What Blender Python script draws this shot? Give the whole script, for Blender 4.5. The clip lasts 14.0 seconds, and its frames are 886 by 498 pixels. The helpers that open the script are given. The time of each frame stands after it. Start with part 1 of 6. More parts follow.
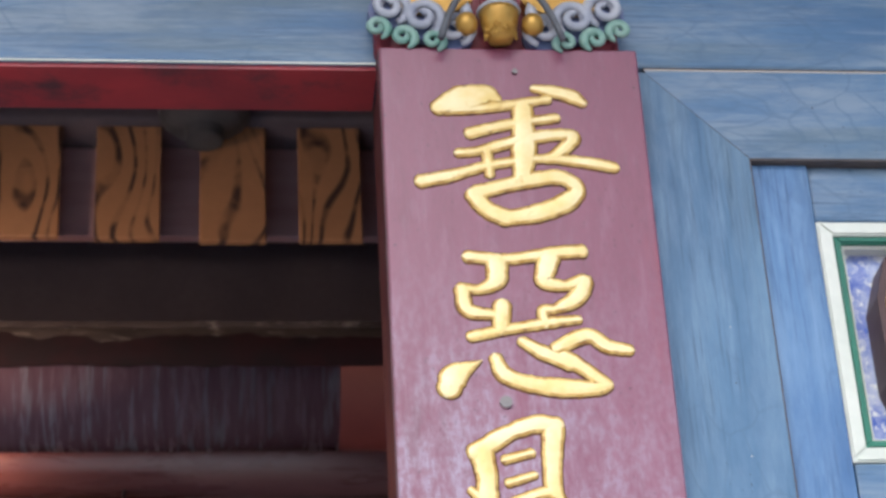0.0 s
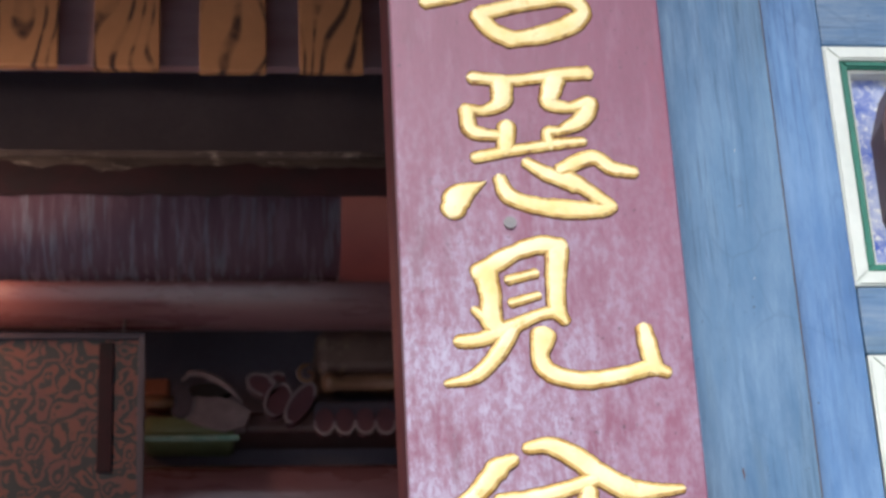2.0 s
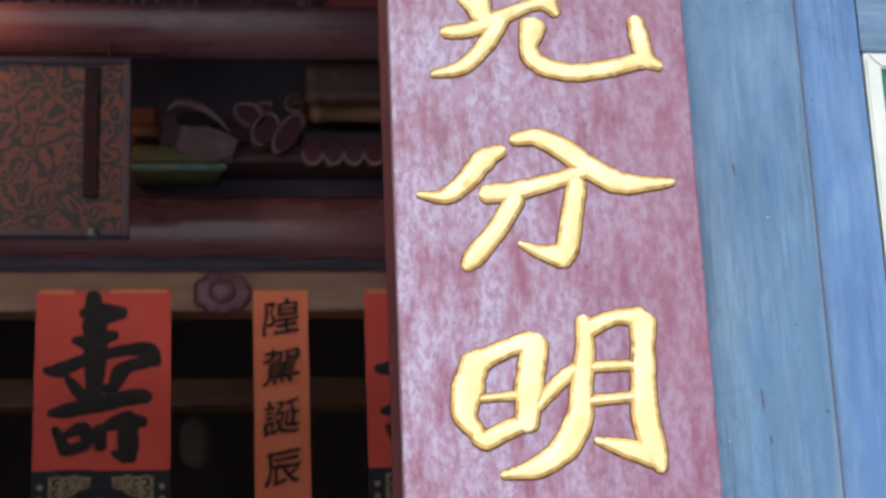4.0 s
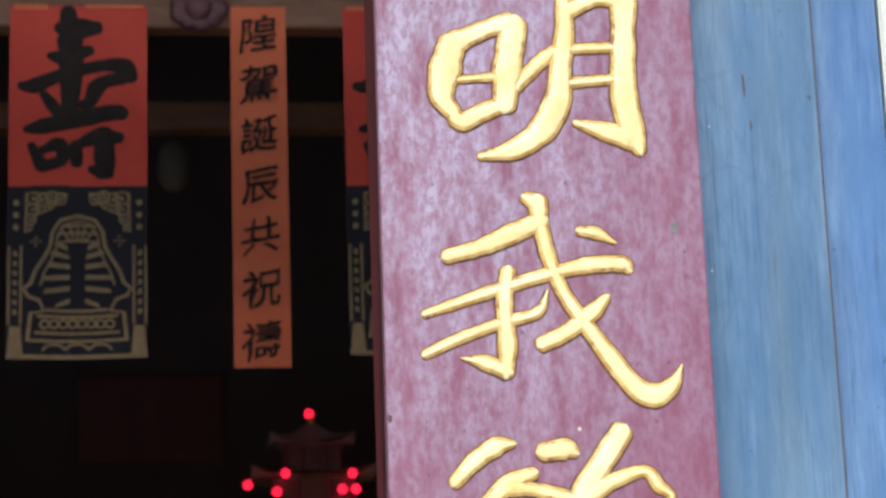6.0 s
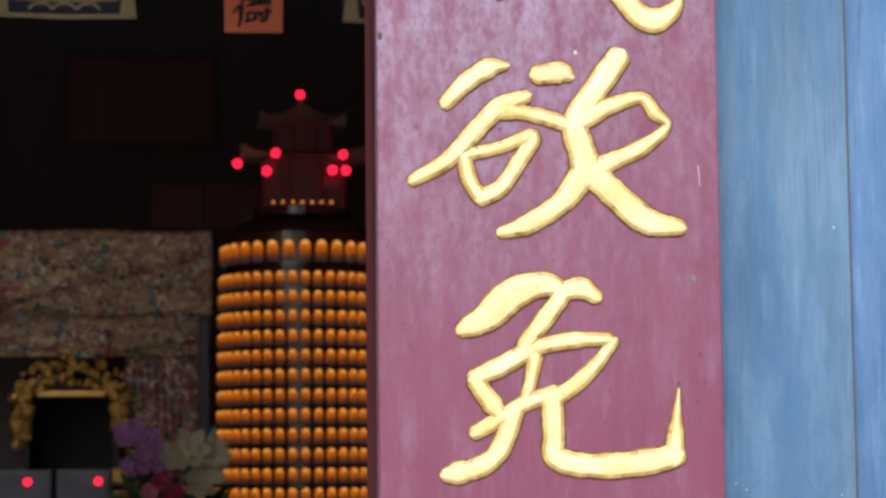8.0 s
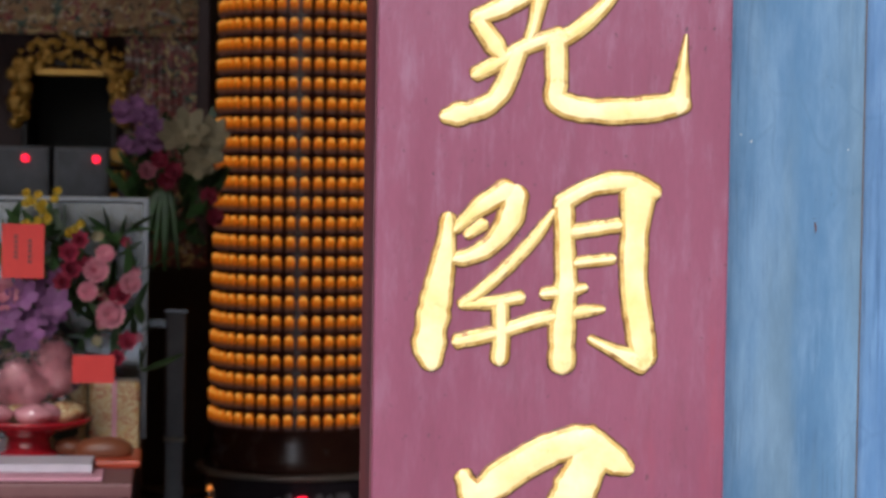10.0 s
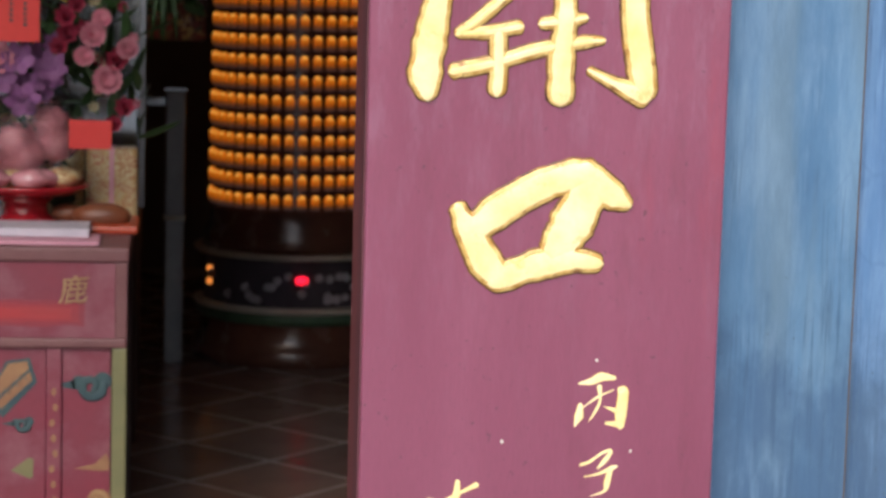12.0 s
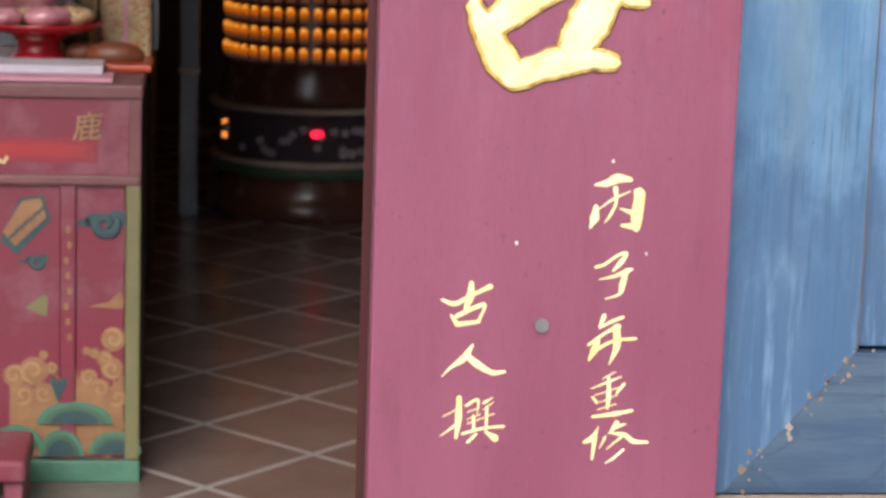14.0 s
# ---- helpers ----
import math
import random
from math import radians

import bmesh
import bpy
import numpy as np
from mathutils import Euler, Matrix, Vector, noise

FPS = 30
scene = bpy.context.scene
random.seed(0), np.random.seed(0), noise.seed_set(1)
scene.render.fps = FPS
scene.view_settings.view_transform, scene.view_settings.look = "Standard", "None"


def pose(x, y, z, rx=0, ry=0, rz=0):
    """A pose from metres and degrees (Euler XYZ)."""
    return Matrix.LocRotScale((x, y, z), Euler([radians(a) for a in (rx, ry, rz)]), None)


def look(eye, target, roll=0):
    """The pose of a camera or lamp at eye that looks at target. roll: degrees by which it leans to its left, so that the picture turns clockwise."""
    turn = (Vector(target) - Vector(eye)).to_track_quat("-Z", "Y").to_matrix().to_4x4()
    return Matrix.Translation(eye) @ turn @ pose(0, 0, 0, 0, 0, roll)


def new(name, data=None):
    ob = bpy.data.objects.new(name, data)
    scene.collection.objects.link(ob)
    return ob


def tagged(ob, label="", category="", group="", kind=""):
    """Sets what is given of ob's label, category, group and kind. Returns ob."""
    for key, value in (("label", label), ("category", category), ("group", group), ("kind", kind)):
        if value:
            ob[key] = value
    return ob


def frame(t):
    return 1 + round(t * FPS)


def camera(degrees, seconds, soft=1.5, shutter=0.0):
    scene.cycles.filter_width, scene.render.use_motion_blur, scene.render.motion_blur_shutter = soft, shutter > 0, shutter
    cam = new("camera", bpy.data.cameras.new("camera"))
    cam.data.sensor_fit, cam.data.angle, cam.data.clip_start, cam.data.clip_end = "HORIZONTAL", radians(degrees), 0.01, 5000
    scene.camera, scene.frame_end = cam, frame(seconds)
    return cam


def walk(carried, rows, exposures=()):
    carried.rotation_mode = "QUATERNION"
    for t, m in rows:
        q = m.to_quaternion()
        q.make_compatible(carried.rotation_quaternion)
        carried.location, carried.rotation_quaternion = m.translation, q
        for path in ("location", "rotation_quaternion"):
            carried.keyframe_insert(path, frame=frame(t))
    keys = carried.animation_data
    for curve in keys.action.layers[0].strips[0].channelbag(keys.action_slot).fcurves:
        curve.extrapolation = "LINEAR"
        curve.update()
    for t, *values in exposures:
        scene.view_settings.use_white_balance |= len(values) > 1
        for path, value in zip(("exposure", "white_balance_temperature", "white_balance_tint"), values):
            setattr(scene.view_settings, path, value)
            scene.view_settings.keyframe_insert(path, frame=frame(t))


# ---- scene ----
cam = camera(22.9, 14.0, soft=2.8)
cam.data.dof.use_dof, cam.data.dof.focus_distance, cam.data.dof.aperture_fstop = True, 2.45, 13.0

# ---- camera path ----
PATH = [
    (0, (-0.433, -2.603, 1.916), (-0.222, -0.883, 2.915), -3.3),
    (0.5, (-0.43, -2.607, 1.929), (-0.222, -0.871, 2.9), -3.7),
    (1, (-0.438, -2.593, 1.907), (-0.226, -0.848, 2.861), -3.2),
    (1.5, (-0.437, -2.583, 1.898), (-0.226, -0.82, 2.817), -2.9),
    (2, (-0.443, -2.58, 1.889), (-0.228, -0.794, 2.764), -2.9),
    (2.2, (-0.446, -2.578, 1.884), (-0.228, -0.784, 2.74), -2.9),
    (4.3, (-0.428, -2.482, 1.803), (-0.204, -0.605, 2.455), -2.2),
    (4.5, (-0.429, -2.478, 1.796), (-0.203, -0.593, 2.427), -2.1),
    (5, (-0.429, -2.474, 1.78), (-0.198, -0.572, 2.353), -2.1),
    (5.5, (-0.425, -2.464, 1.765), (-0.192, -0.547, 2.285), -2.1),
    (6, (-0.421, -2.436, 1.749), (-0.182, -0.505, 2.211), -2.0),
    (6.5, (-0.407, -2.415, 1.729), (-0.172, -0.47, 2.13), -1.8),
    (7, (-0.404, -2.394, 1.706), (-0.167, -0.437, 2.044), -1.4),
    (7.5, (-0.406, -2.37, 1.686), (-0.165, -0.403, 1.955), -1.0),
    (8, (-0.41, -2.345, 1.664), (-0.165, -0.37, 1.864), -0.5),
    (8.5, (-0.414, -2.326, 1.647), (-0.165, -0.345, 1.772), -0.2),
    (9, (-0.408, -2.299, 1.621), (-0.161, -0.315, 1.681), 0.6),
    (9.2, (-0.405, -2.297, 1.614), (-0.16, -0.312, 1.647), 0.6),
    (11.3, (-0.398, -2.26, 1.543), (-0.15, -0.284, 1.356), 1.6),
    (11.5, (-0.395, -2.256, 1.535), (-0.147, -0.282, 1.33), 1.6),
    (12, (-0.387, -2.248, 1.513), (-0.142, -0.278, 1.269), 1.6),
    (12.5, (-0.381, -2.245, 1.492), (-0.14, -0.28, 1.211), 1.5),
    (13, (-0.38, -2.244, 1.47), (-0.142, -0.283, 1.157), 1.6),
    (13.5, (-0.386, -2.244, 1.448), (-0.148, -0.287, 1.109), 1.7),
    (14, (-0.382, -2.236, 1.431), (-0.15, -0.282, 1.074), 1.9),
]
walk(cam, [(t, look(eye, target, roll)) for t, eye, target, roll in PATH],
     exposures=[(0, 0.62, 5780, 10), (2.2, 0.64, 5780, 10), (4.3, 0.55, 5750, 10), (9.0, 0.5, 5800, 10), (11.3, 0.52, 6050, 10), (12.5, 0.62, 6100, 10), (14.0, 0.84, 6100, 10)])


# ---- world, sun, exposure ----
world = bpy.data.worlds.new("overcast_sky")
scene.world = world
world.use_nodes = True
wn = world.node_tree
sky = wn.nodes.new("ShaderNodeTexSky")
sky.sky_type, sky.sun_disc = "NISHITA", False
sky.sun_elevation, sky.sun_rotation = radians(48), radians(197)
sky.air_density, sky.dust_density, sky.ozone_density = 1.0, 4.0, 1.0
bg = wn.nodes["Background"]
bg.inputs["Strength"].default_value = 0.13
wn.links.new(sky.outputs[0], bg.inputs["Color"])

sun = new("sun", bpy.data.lights.new("sun", "SUN"))
sun.data.energy, sun.data.angle, sun.data.color = 2.0, radians(40), (1.0, 0.93, 0.84)
sun.matrix_world = look((-2.5, -8, 9), (0, 0, 0))
hall_lamp = new("hall_lamp_light", bpy.data.lights.new("hall_lamp_light", "POINT"))
hall_lamp.data.energy, hall_lamp.data.color, hall_lamp.data.shadow_soft_size = 20.0, (1.0, 0.62, 0.38), 0.05
hall_lamp.location = (-1.35, 1.15, 4.20)
beam_lamp = new("beam_lamp_light", bpy.data.lights.new("beam_lamp_light", "POINT"))
beam_lamp.data.energy, beam_lamp.data.color, beam_lamp.data.shadow_soft_size = 1.6, (1.0, 0.42, 0.20), 0.03
beam_lamp.location = (-1.06, 2.16, 4.08)


# Added lamp, kept out of sight, that brightens the banners and their rail.
banner_fill = new("banner_fill_light", bpy.data.lights.new("banner_fill_light", "AREA"))
banner_fill.data.shape, banner_fill.data.size, banner_fill.data.size_y = "RECTANGLE", 1.6, 0.04
banner_fill.data.energy, banner_fill.data.color = 0.75, (1.0, 0.86, 0.74)
banner_fill.matrix_world = look((-0.55, 2.915, 3.845), (-0.55, 3.25, 3.50))


# ---- materials ----
def mat(name, a, b, rough=0.6, metal=0.0, scale=6.0, stretch=(1, 1, 1), fine=60.0, bump=0.15, fine_mix=0.25, spots=None,
        spot_scale=9.0, spot_at=0.68, coat=0.0, coat_rough=0.2, spec=0.5, rand=0.0, rough_var=0.12):
    """Two-tone noisy surface: broad drift from a to b, fine grain, optional stains, and relief."""
    m = bpy.data.materials.new(name)
    m.use_nodes = True
    nt = m.node_tree
    n, l = nt.nodes, nt.links
    p = n["Principled BSDF"]
    tc = n.new("ShaderNodeTexCoord")
    mp = n.new("ShaderNodeMapping")
    mp.inputs["Scale"].default_value = stretch
    l.new(tc.outputs["Object"], mp.inputs["Vector"])

    def noise_node(sc, detail=5.0, ro=0.6):
        t = n.new("ShaderNodeTexNoise")
        t.inputs["Scale"].default_value = sc
        t.inputs["Detail"].default_value = detail
        t.inputs["Roughness"].default_value = ro
        l.new(mp.outputs[0], t.inputs["Vector"])
        return t

    def mix(fac, c1, c2, mode="MIX"):
        x = n.new("ShaderNodeMix")
        x.data_type, x.blend_type = "RGBA", mode
        for sock, v in ((x.inputs[0], fac), (x.inputs[6], c1), (x.inputs[7], c2)):
            if isinstance(v, (int, float)):
                sock.default_value = v
            elif isinstance(v, tuple):
                sock.default_value = (*v, 1)
            else:
                l.new(v, sock)
        return x.outputs[2]

    def ramp(src, lo, hi):
        r = n.new("ShaderNodeMapRange")
        r.inputs["From Min"].default_value, r.inputs["From Max"].default_value = lo, hi
        l.new(src, r.inputs["Value"])
        return r.outputs[0]

    big, small = noise_node(scale), noise_node(fine, 3.0)
    col = mix(ramp(big.outputs["Fac"], 0.33, 0.67), a, b)
    dark = tuple(c * 0.72 for c in a)
    g = ramp(small.outputs["Fac"], 0.4, 0.75)
    gm = n.new("ShaderNodeMath")
    gm.operation = "MULTIPLY"
    gm.inputs[1].default_value = fine_mix
    l.new(g, gm.inputs[0])
    col = mix(gm.outputs[0], col, dark)
    if spots:
        sp = noise_node(spot_scale, 6.0, 0.65)
        col = mix(ramp(sp.outputs["Fac"], spot_at - 0.05, spot_at + 0.08), col, spots)
    if rand:
        oi = n.new("ShaderNodeObjectInfo")
        rr = n.new("ShaderNodeMapRange")
        rr.inputs["To Min"].default_value, rr.inputs["To Max"].default_value = 1 - rand, 1 + rand
        l.new(oi.outputs["Random"], rr.inputs["Value"])
        hs = n.new("ShaderNodeHueSaturation")
        l.new(rr.outputs[0], hs.inputs["Value"])
        l.new(col, hs.inputs["Color"])
        col = hs.outputs[0]
    l.new(col, p.inputs["Base Color"])
    rv = n.new("ShaderNodeMapRange")
    rv.inputs["To Min"].default_value, rv.inputs["To Max"].default_value = max(0.03, rough - rough_var), min(1, rough + rough_var)
    l.new(big.outputs["Fac"], rv.inputs["Value"])
    l.new(rv.outputs[0], p.inputs["Roughness"])
    p.inputs["Metallic"].default_value = metal
    p.inputs["Specular IOR Level"].default_value = spec
    p.inputs["Coat Weight"].default_value = coat
    p.inputs["Coat Roughness"].default_value = coat_rough
    if bump:
        bp = n.new("ShaderNodeBump")
        bp.inputs["Strength"].default_value = bump
        bp.inputs["Distance"].default_value = 0.004
        l.new(small.outputs["Fac"], bp.inputs["Height"])
        l.new(bp.outputs[0], p.inputs["Normal"])
    return m


def glow(name, color, strength):
    m = bpy.data.materials.new(name)
    m.use_nodes = True
    p = m.node_tree.nodes["Principled BSDF"]
    p.inputs["Base Color"].default_value = (*color, 1)
    p.inputs["Emission Color"].default_value = (*color, 1)
    p.inputs["Emission Strength"].default_value = strength
    return m


def lacquer_board():
    """Maroon lacquer, chalky over the middle of its height, mostly towards one edge; the bloom also paints in sky
    sheen.
    """
    m = mat("board_lacquer", (0.173, 0.035, 0.071), (0.212, 0.053, 0.096), rough=0.40, scale=3, stretch=(3, 1, 0.6), fine=110, bump=0.05, coat=0.35, coat_rough=0.30)
    nt = m.node_tree
    n, l = nt.nodes, nt.links
    p = n["Principled BSDF"]
    base = p.inputs["Base Color"].links[0].from_socket
    tc = [x for x in n if x.type == "TEX_COORD"][0]
    sx = n.new("ShaderNodeSeparateXYZ")
    l.new(tc.outputs["Object"], sx.inputs[0])

    def ramp(src, a, b, lo=0.0, hi=1.0):
        r = n.new("ShaderNodeMapRange")
        r.interpolation_type = "SMOOTHSTEP"
        for k, v in (("From Min", a), ("From Max", b), ("To Min", lo), ("To Max", hi)):
            r.inputs[k].default_value = v
        l.new(src, r.inputs["Value"])
        return r.outputs[0]

    def times(a, b):
        q = n.new("ShaderNodeMath")
        q.operation = "MULTIPLY"
        l.new(a, q.inputs[0])
        l.new(b, q.inputs[1])
        return q.outputs[0]

    def tex(scale, stretch, detail=6.0, ro=0.65):
        mp = n.new("ShaderNodeMapping")
        mp.inputs["Scale"].default_value = stretch
        l.new(tc.outputs["Object"], mp.inputs["Vector"])
        t = n.new("ShaderNodeTexNoise")
        t.inputs["Scale"].default_value, t.inputs["Detail"].default_value, t.inputs["Roughness"].default_value = scale, detail, ro
        l.new(mp.outputs[0], t.inputs["Vector"])
        return t.outputs["Fac"]

    def blend(fac, c1, col):
        x = n.new("ShaderNodeMix")
        x.data_type = "RGBA"
        l.new(fac, x.inputs[0])
        l.new(c1, x.inputs[6])
        x.inputs[7].default_value = (*col, 1)
        return x.outputs[2]

    # Pale band by height and side: chalk, with the sky's sheen painted in.
    band = times(ramp(sx.outputs["Z"], 1.65, 2.45), ramp(sx.outputs["Z"], 3.50, 2.92))
    edge = ramp(sx.outputs["X"], 0.20, -0.10, 0.45, 1.0)
    streak = ramp(tex(17, (1.9, 1, 0.6)), 0.28, 0.64)
    speck = ramp(tex(95, (1.2, 1, 0.7), 4.0), 0.36, 0.62, 0.35, 1.0)
    col = blend(times(times(band, edge), times(streak, speck)), base, (0.37, 0.325, 0.42))
    low = times(ramp(sx.outputs["Z"], 3.9, 3.0, 0.08, 0.24), ramp(sx.outputs["Z"], 0.9, 1.7))
    col = blend(times(low, ramp(tex(26, (1.8, 1, 0.4), 7.0, 0.7), 0.46, 0.72)), col, (0.36, 0.25, 0.34))
    pits = times(ramp(tex(120, (1, 1, 0.8), 2.0), 0.64, 0.71, 0.0, 0.8), ramp(tex(7, (1, 1, 1)), 0.42, 0.6))
    dirt = times(ramp(tex(11, (2.4, 1, 0.5), 7.0, 0.68), 0.50, 0.74, 0.0, 0.55), ramp(tex(2.5, (1, 1, 1)), 0.38, 0.6))
    col = blend(dirt, col, (0.105, 0.022, 0.036))
    col = blend(pits, col, (0.05, 0.02, 0.03))
    red = times(ramp(tex(4, (3, 1, 0.5)), 0.55, 0.75, 0.0, 0.6), ramp(sx.outputs["X"], 0.02, 0.17))
    col = blend(red, col, (0.26, 0.028, 0.05))
    l.new(col, p.inputs["Base Color"])
    return m


BOARD = lacquer_board()
# Strokes go from a dark rim through ochre to a bright crown.
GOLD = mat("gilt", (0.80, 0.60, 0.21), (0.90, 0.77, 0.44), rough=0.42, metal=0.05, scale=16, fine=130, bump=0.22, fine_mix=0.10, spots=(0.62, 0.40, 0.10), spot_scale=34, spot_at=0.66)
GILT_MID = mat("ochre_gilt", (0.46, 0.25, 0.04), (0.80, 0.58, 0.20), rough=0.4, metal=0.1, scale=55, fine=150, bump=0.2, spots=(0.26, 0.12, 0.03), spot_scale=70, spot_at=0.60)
GILT_EDGE = mat("dark_gilt_edge", (0.060, 0.020, 0.014), (0.26, 0.12, 0.03), rough=0.5, metal=0.1, scale=60, fine=150, bump=0.25)


def blue_paint(name, deep, mid, pale, along="Z", pale_amount=0.7, stain_amount=0.6, foot_shade=None):
    """Old blue oil paint on timber: clouded blues, chalky streaks along the grain, grey-brown stains, curling drip
    marks and pinholes.
    Last colour: shade put into the paint at the upright's foot, patchy and ragged."""
    m = mat(name, deep, mid, rough=0.46, scale=3.2, stretch=(2.2, 1, 0.8) if along == "Z" else (0.8, 1, 2.2), fine=60, bump=0.08, fine_mix=0.18)
    nt = m.node_tree
    n, l = nt.nodes, nt.links
    p = n["Principled BSDF"]
    col = p.inputs["Base Color"].links[0].from_socket
    tc = [x for x in n if x.type == "TEX_COORD"][0]

    def mapped(stretch):
        mp = n.new("ShaderNodeMapping")
        mp.inputs["Scale"].default_value = stretch if along == "Z" else (stretch[2], stretch[1], stretch[0])
        l.new(tc.outputs["Object"], mp.inputs["Vector"])
        return mp.outputs[0]

    def tex(scale, stretch, detail=5.0, ro=0.6, bend=0.0):
        t = n.new("ShaderNodeTexNoise")
        t.inputs["Scale"].default_value, t.inputs["Detail"].default_value, t.inputs["Roughness"].default_value = scale, detail, ro
        t.inputs["Distortion"].default_value = bend
        l.new(mapped(stretch), t.inputs["Vector"])
        return t.outputs["Fac"]

    def ramp(src, lo, hi, top=1.0):
        r = n.new("ShaderNodeMapRange")
        r.interpolation_type = "SMOOTHSTEP"
        for k, v in (("From Min", lo), ("From Max", hi), ("To Min", 0.0), ("To Max", top)):
            r.inputs[k].default_value = v
        l.new(src, r.inputs["Value"])
        return r.outputs[0]

    def times(a, b):
        q = n.new("ShaderNodeMath")
        q.operation = "MULTIPLY"
        l.new(a, q.inputs[0])
        l.new(b, q.inputs[1])
        return q.outputs[0]

    def blend(fac, c1, c2):
        x = n.new("ShaderNodeMix")
        x.data_type = "RGBA"
        l.new(fac, x.inputs[0])
        l.new(c1, x.inputs[6])
        x.inputs[7].default_value = (*c2, 1)
        return x.outputs[2]

    col = blend(ramp(tex(4.2, (3.0, 1, 0.32), 6.0, 0.60, 0.0), 0.44, 0.66, stain_amount), col, (0.105, 0.155, 0.185))
    col = blend(ramp(tex(9.0, (1.9, 1, 0.40), 9.0, 0.70, 0.1), 0.40, 0.72, pale_amount), col, pale)
    # Darkens the foot: shade painted in, along a ragged edge of less bleached paint.
    if foot_shade:
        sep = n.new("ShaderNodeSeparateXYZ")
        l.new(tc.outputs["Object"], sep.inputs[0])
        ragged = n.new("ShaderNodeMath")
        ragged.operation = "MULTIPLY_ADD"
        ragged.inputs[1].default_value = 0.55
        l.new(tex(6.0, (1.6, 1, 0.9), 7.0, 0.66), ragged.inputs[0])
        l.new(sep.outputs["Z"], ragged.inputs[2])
        col = blend(ramp(ragged.outputs[0], 1.46, 1.28, 0.78), col, foot_shade)
    col = blend(times(ramp(tex(30.0, (3.0, 1, 0.22), 5.0, 0.65), 0.48, 0.72, 0.42), ramp(tex(3.0, (1, 1, 1)), 0.40, 0.60)), col, tuple(c * 1.15 for c in pale))
    col = blend(times(ramp(tex(60.0, (3.0, 1, 0.12), 4.0, 0.65), 0.48, 0.70, 0.75), ramp(tex(4.0, (1.6, 1, 0.6)), 0.40, 0.60)), col, tuple(c * 0.6 for c in deep))
    rings = n.new("ShaderNodeTexVoronoi")
    rings.feature = "DISTANCE_TO_EDGE"
    rings.inputs["Scale"].default_value = 17.0
    wob = n.new("ShaderNodeMix")
    wob.data_type, wob.blend_type = "RGBA", "LINEAR_LIGHT"
    wob.inputs[0].default_value = 0.05
    curl = n.new("ShaderNodeTexNoise")
    curl.inputs["Scale"].default_value = 9.0
    base = mapped((1.0, 1.0, 0.55))
    l.new(base, curl.inputs["Vector"])
    l.new(base, wob.inputs[6])
    l.new(curl.outputs["Color"], wob.inputs[7])
    l.new(wob.outputs[2], rings.inputs["Vector"])
    col = blend(times(ramp(rings.outputs["Distance"], 0.05, 0.006, 0.34), ramp(tex(3.4, (1, 1, 1), 2.0), 0.47, 0.60)), col, tuple(c * 0.62 for c in mid))
    col = blend(times(ramp(tex(150.0, (1, 1, 0.7), 2.0), 0.70, 0.75, 0.8), ramp(tex(5.0, (1, 1, 1)), 0.48, 0.62)), col, (0.035, 0.05, 0.07))
    l.new(col, p.inputs["Base Color"])
    return m


BLUE = blue_paint("weathered_blue_paint", (0.050, 0.122, 0.224), (0.090, 0.190, 0.310), (0.190, 0.295, 0.410), pale_amount=0.55, stain_amount=0.55, foot_shade=(0.030, 0.074, 0.152))
BLUE_INNER = blue_paint("bright_blue_paint", (0.050, 0.128, 0.280), (0.090, 0.200, 0.380), (0.190, 0.310, 0.480), pale_amount=0.60, stain_amount=0.25, foot_shade=(0.030, 0.064, 0.118))
BLUE_BEAM = blue_paint("faded_blue_beam_paint", (0.055, 0.130, 0.250), (0.095, 0.195, 0.325), (0.245, 0.305, 0.365), along="X", pale_amount=0.7, stain_amount=0.7)
# Deep blue of the bottom rail, darkened further for the weak light low down.
BLUE_DEEP = blue_paint("deep_blue_shaded_paint", (0.012, 0.032, 0.080), (0.022, 0.052, 0.112), (0.045, 0.078, 0.125), along="X", pale_amount=0.4, stain_amount=0.5)
# A shaded copy of the blue paint, for the recessed lower panel.
BLUE_SHADE = blue_paint("shaded_blue_panel_paint", (0.040, 0.085, 0.150), (0.065, 0.130, 0.215), (0.14, 0.20, 0.27), pale_amount=0.5, stain_amount=0.5)
JOINT = mat("dark_open_joint", (0.060, 0.052, 0.055), (0.10, 0.085, 0.08), rough=0.8, scale=20)
MAROON = mat("maroon_post_paint", (0.09, 0.018, 0.02), (0.14, 0.03, 0.03), rough=0.5, scale=4, stretch=(3, 3, 0.5))
BOARD_SIDE = mat("shaded_maroon_edge", (0.058, 0.016, 0.020), (0.10, 0.024, 0.030), rough=0.5, scale=5, stretch=(3, 3, 0.6))
RED_BEAM = mat("faded_red_paint", (0.40, 0.045, 0.055), (0.17, 0.03, 0.04), rough=0.45, scale=4, stretch=(0.8, 1, 1), fine=40, spots=(0.075, 0.035, 0.045), spot_scale=6, spot_at=0.56)
DARK_WOOD = mat("dark_wood", (0.045, 0.022, 0.022), (0.07, 0.033, 0.03), rough=0.6, scale=4)
WHITE_TRIM = mat("white_trim_paint", (0.72, 0.74, 0.66), (0.6, 0.64, 0.56), rough=0.5, scale=9)
GREEN_TRIM = mat("green_trim_paint", (0.02, 0.14, 0.09), (0.03, 0.19, 0.12), rough=0.45, scale=9)
GROUND = mat("stone_paving", (0.42, 0.41, 0.41), (0.48, 0.47, 0.47), rough=0.8, scale=1.5, fine=30)
GROUT = mat("pale_grout", (0.42, 0.39, 0.38), (0.32, 0.29, 0.28), rough=0.9, scale=8)
TILE = mat("terracotta_tile", (0.20, 0.145, 0.13), (0.25, 0.185, 0.168), rough=0.22, scale=5, fine=50, rand=0.15, bump=0.08)
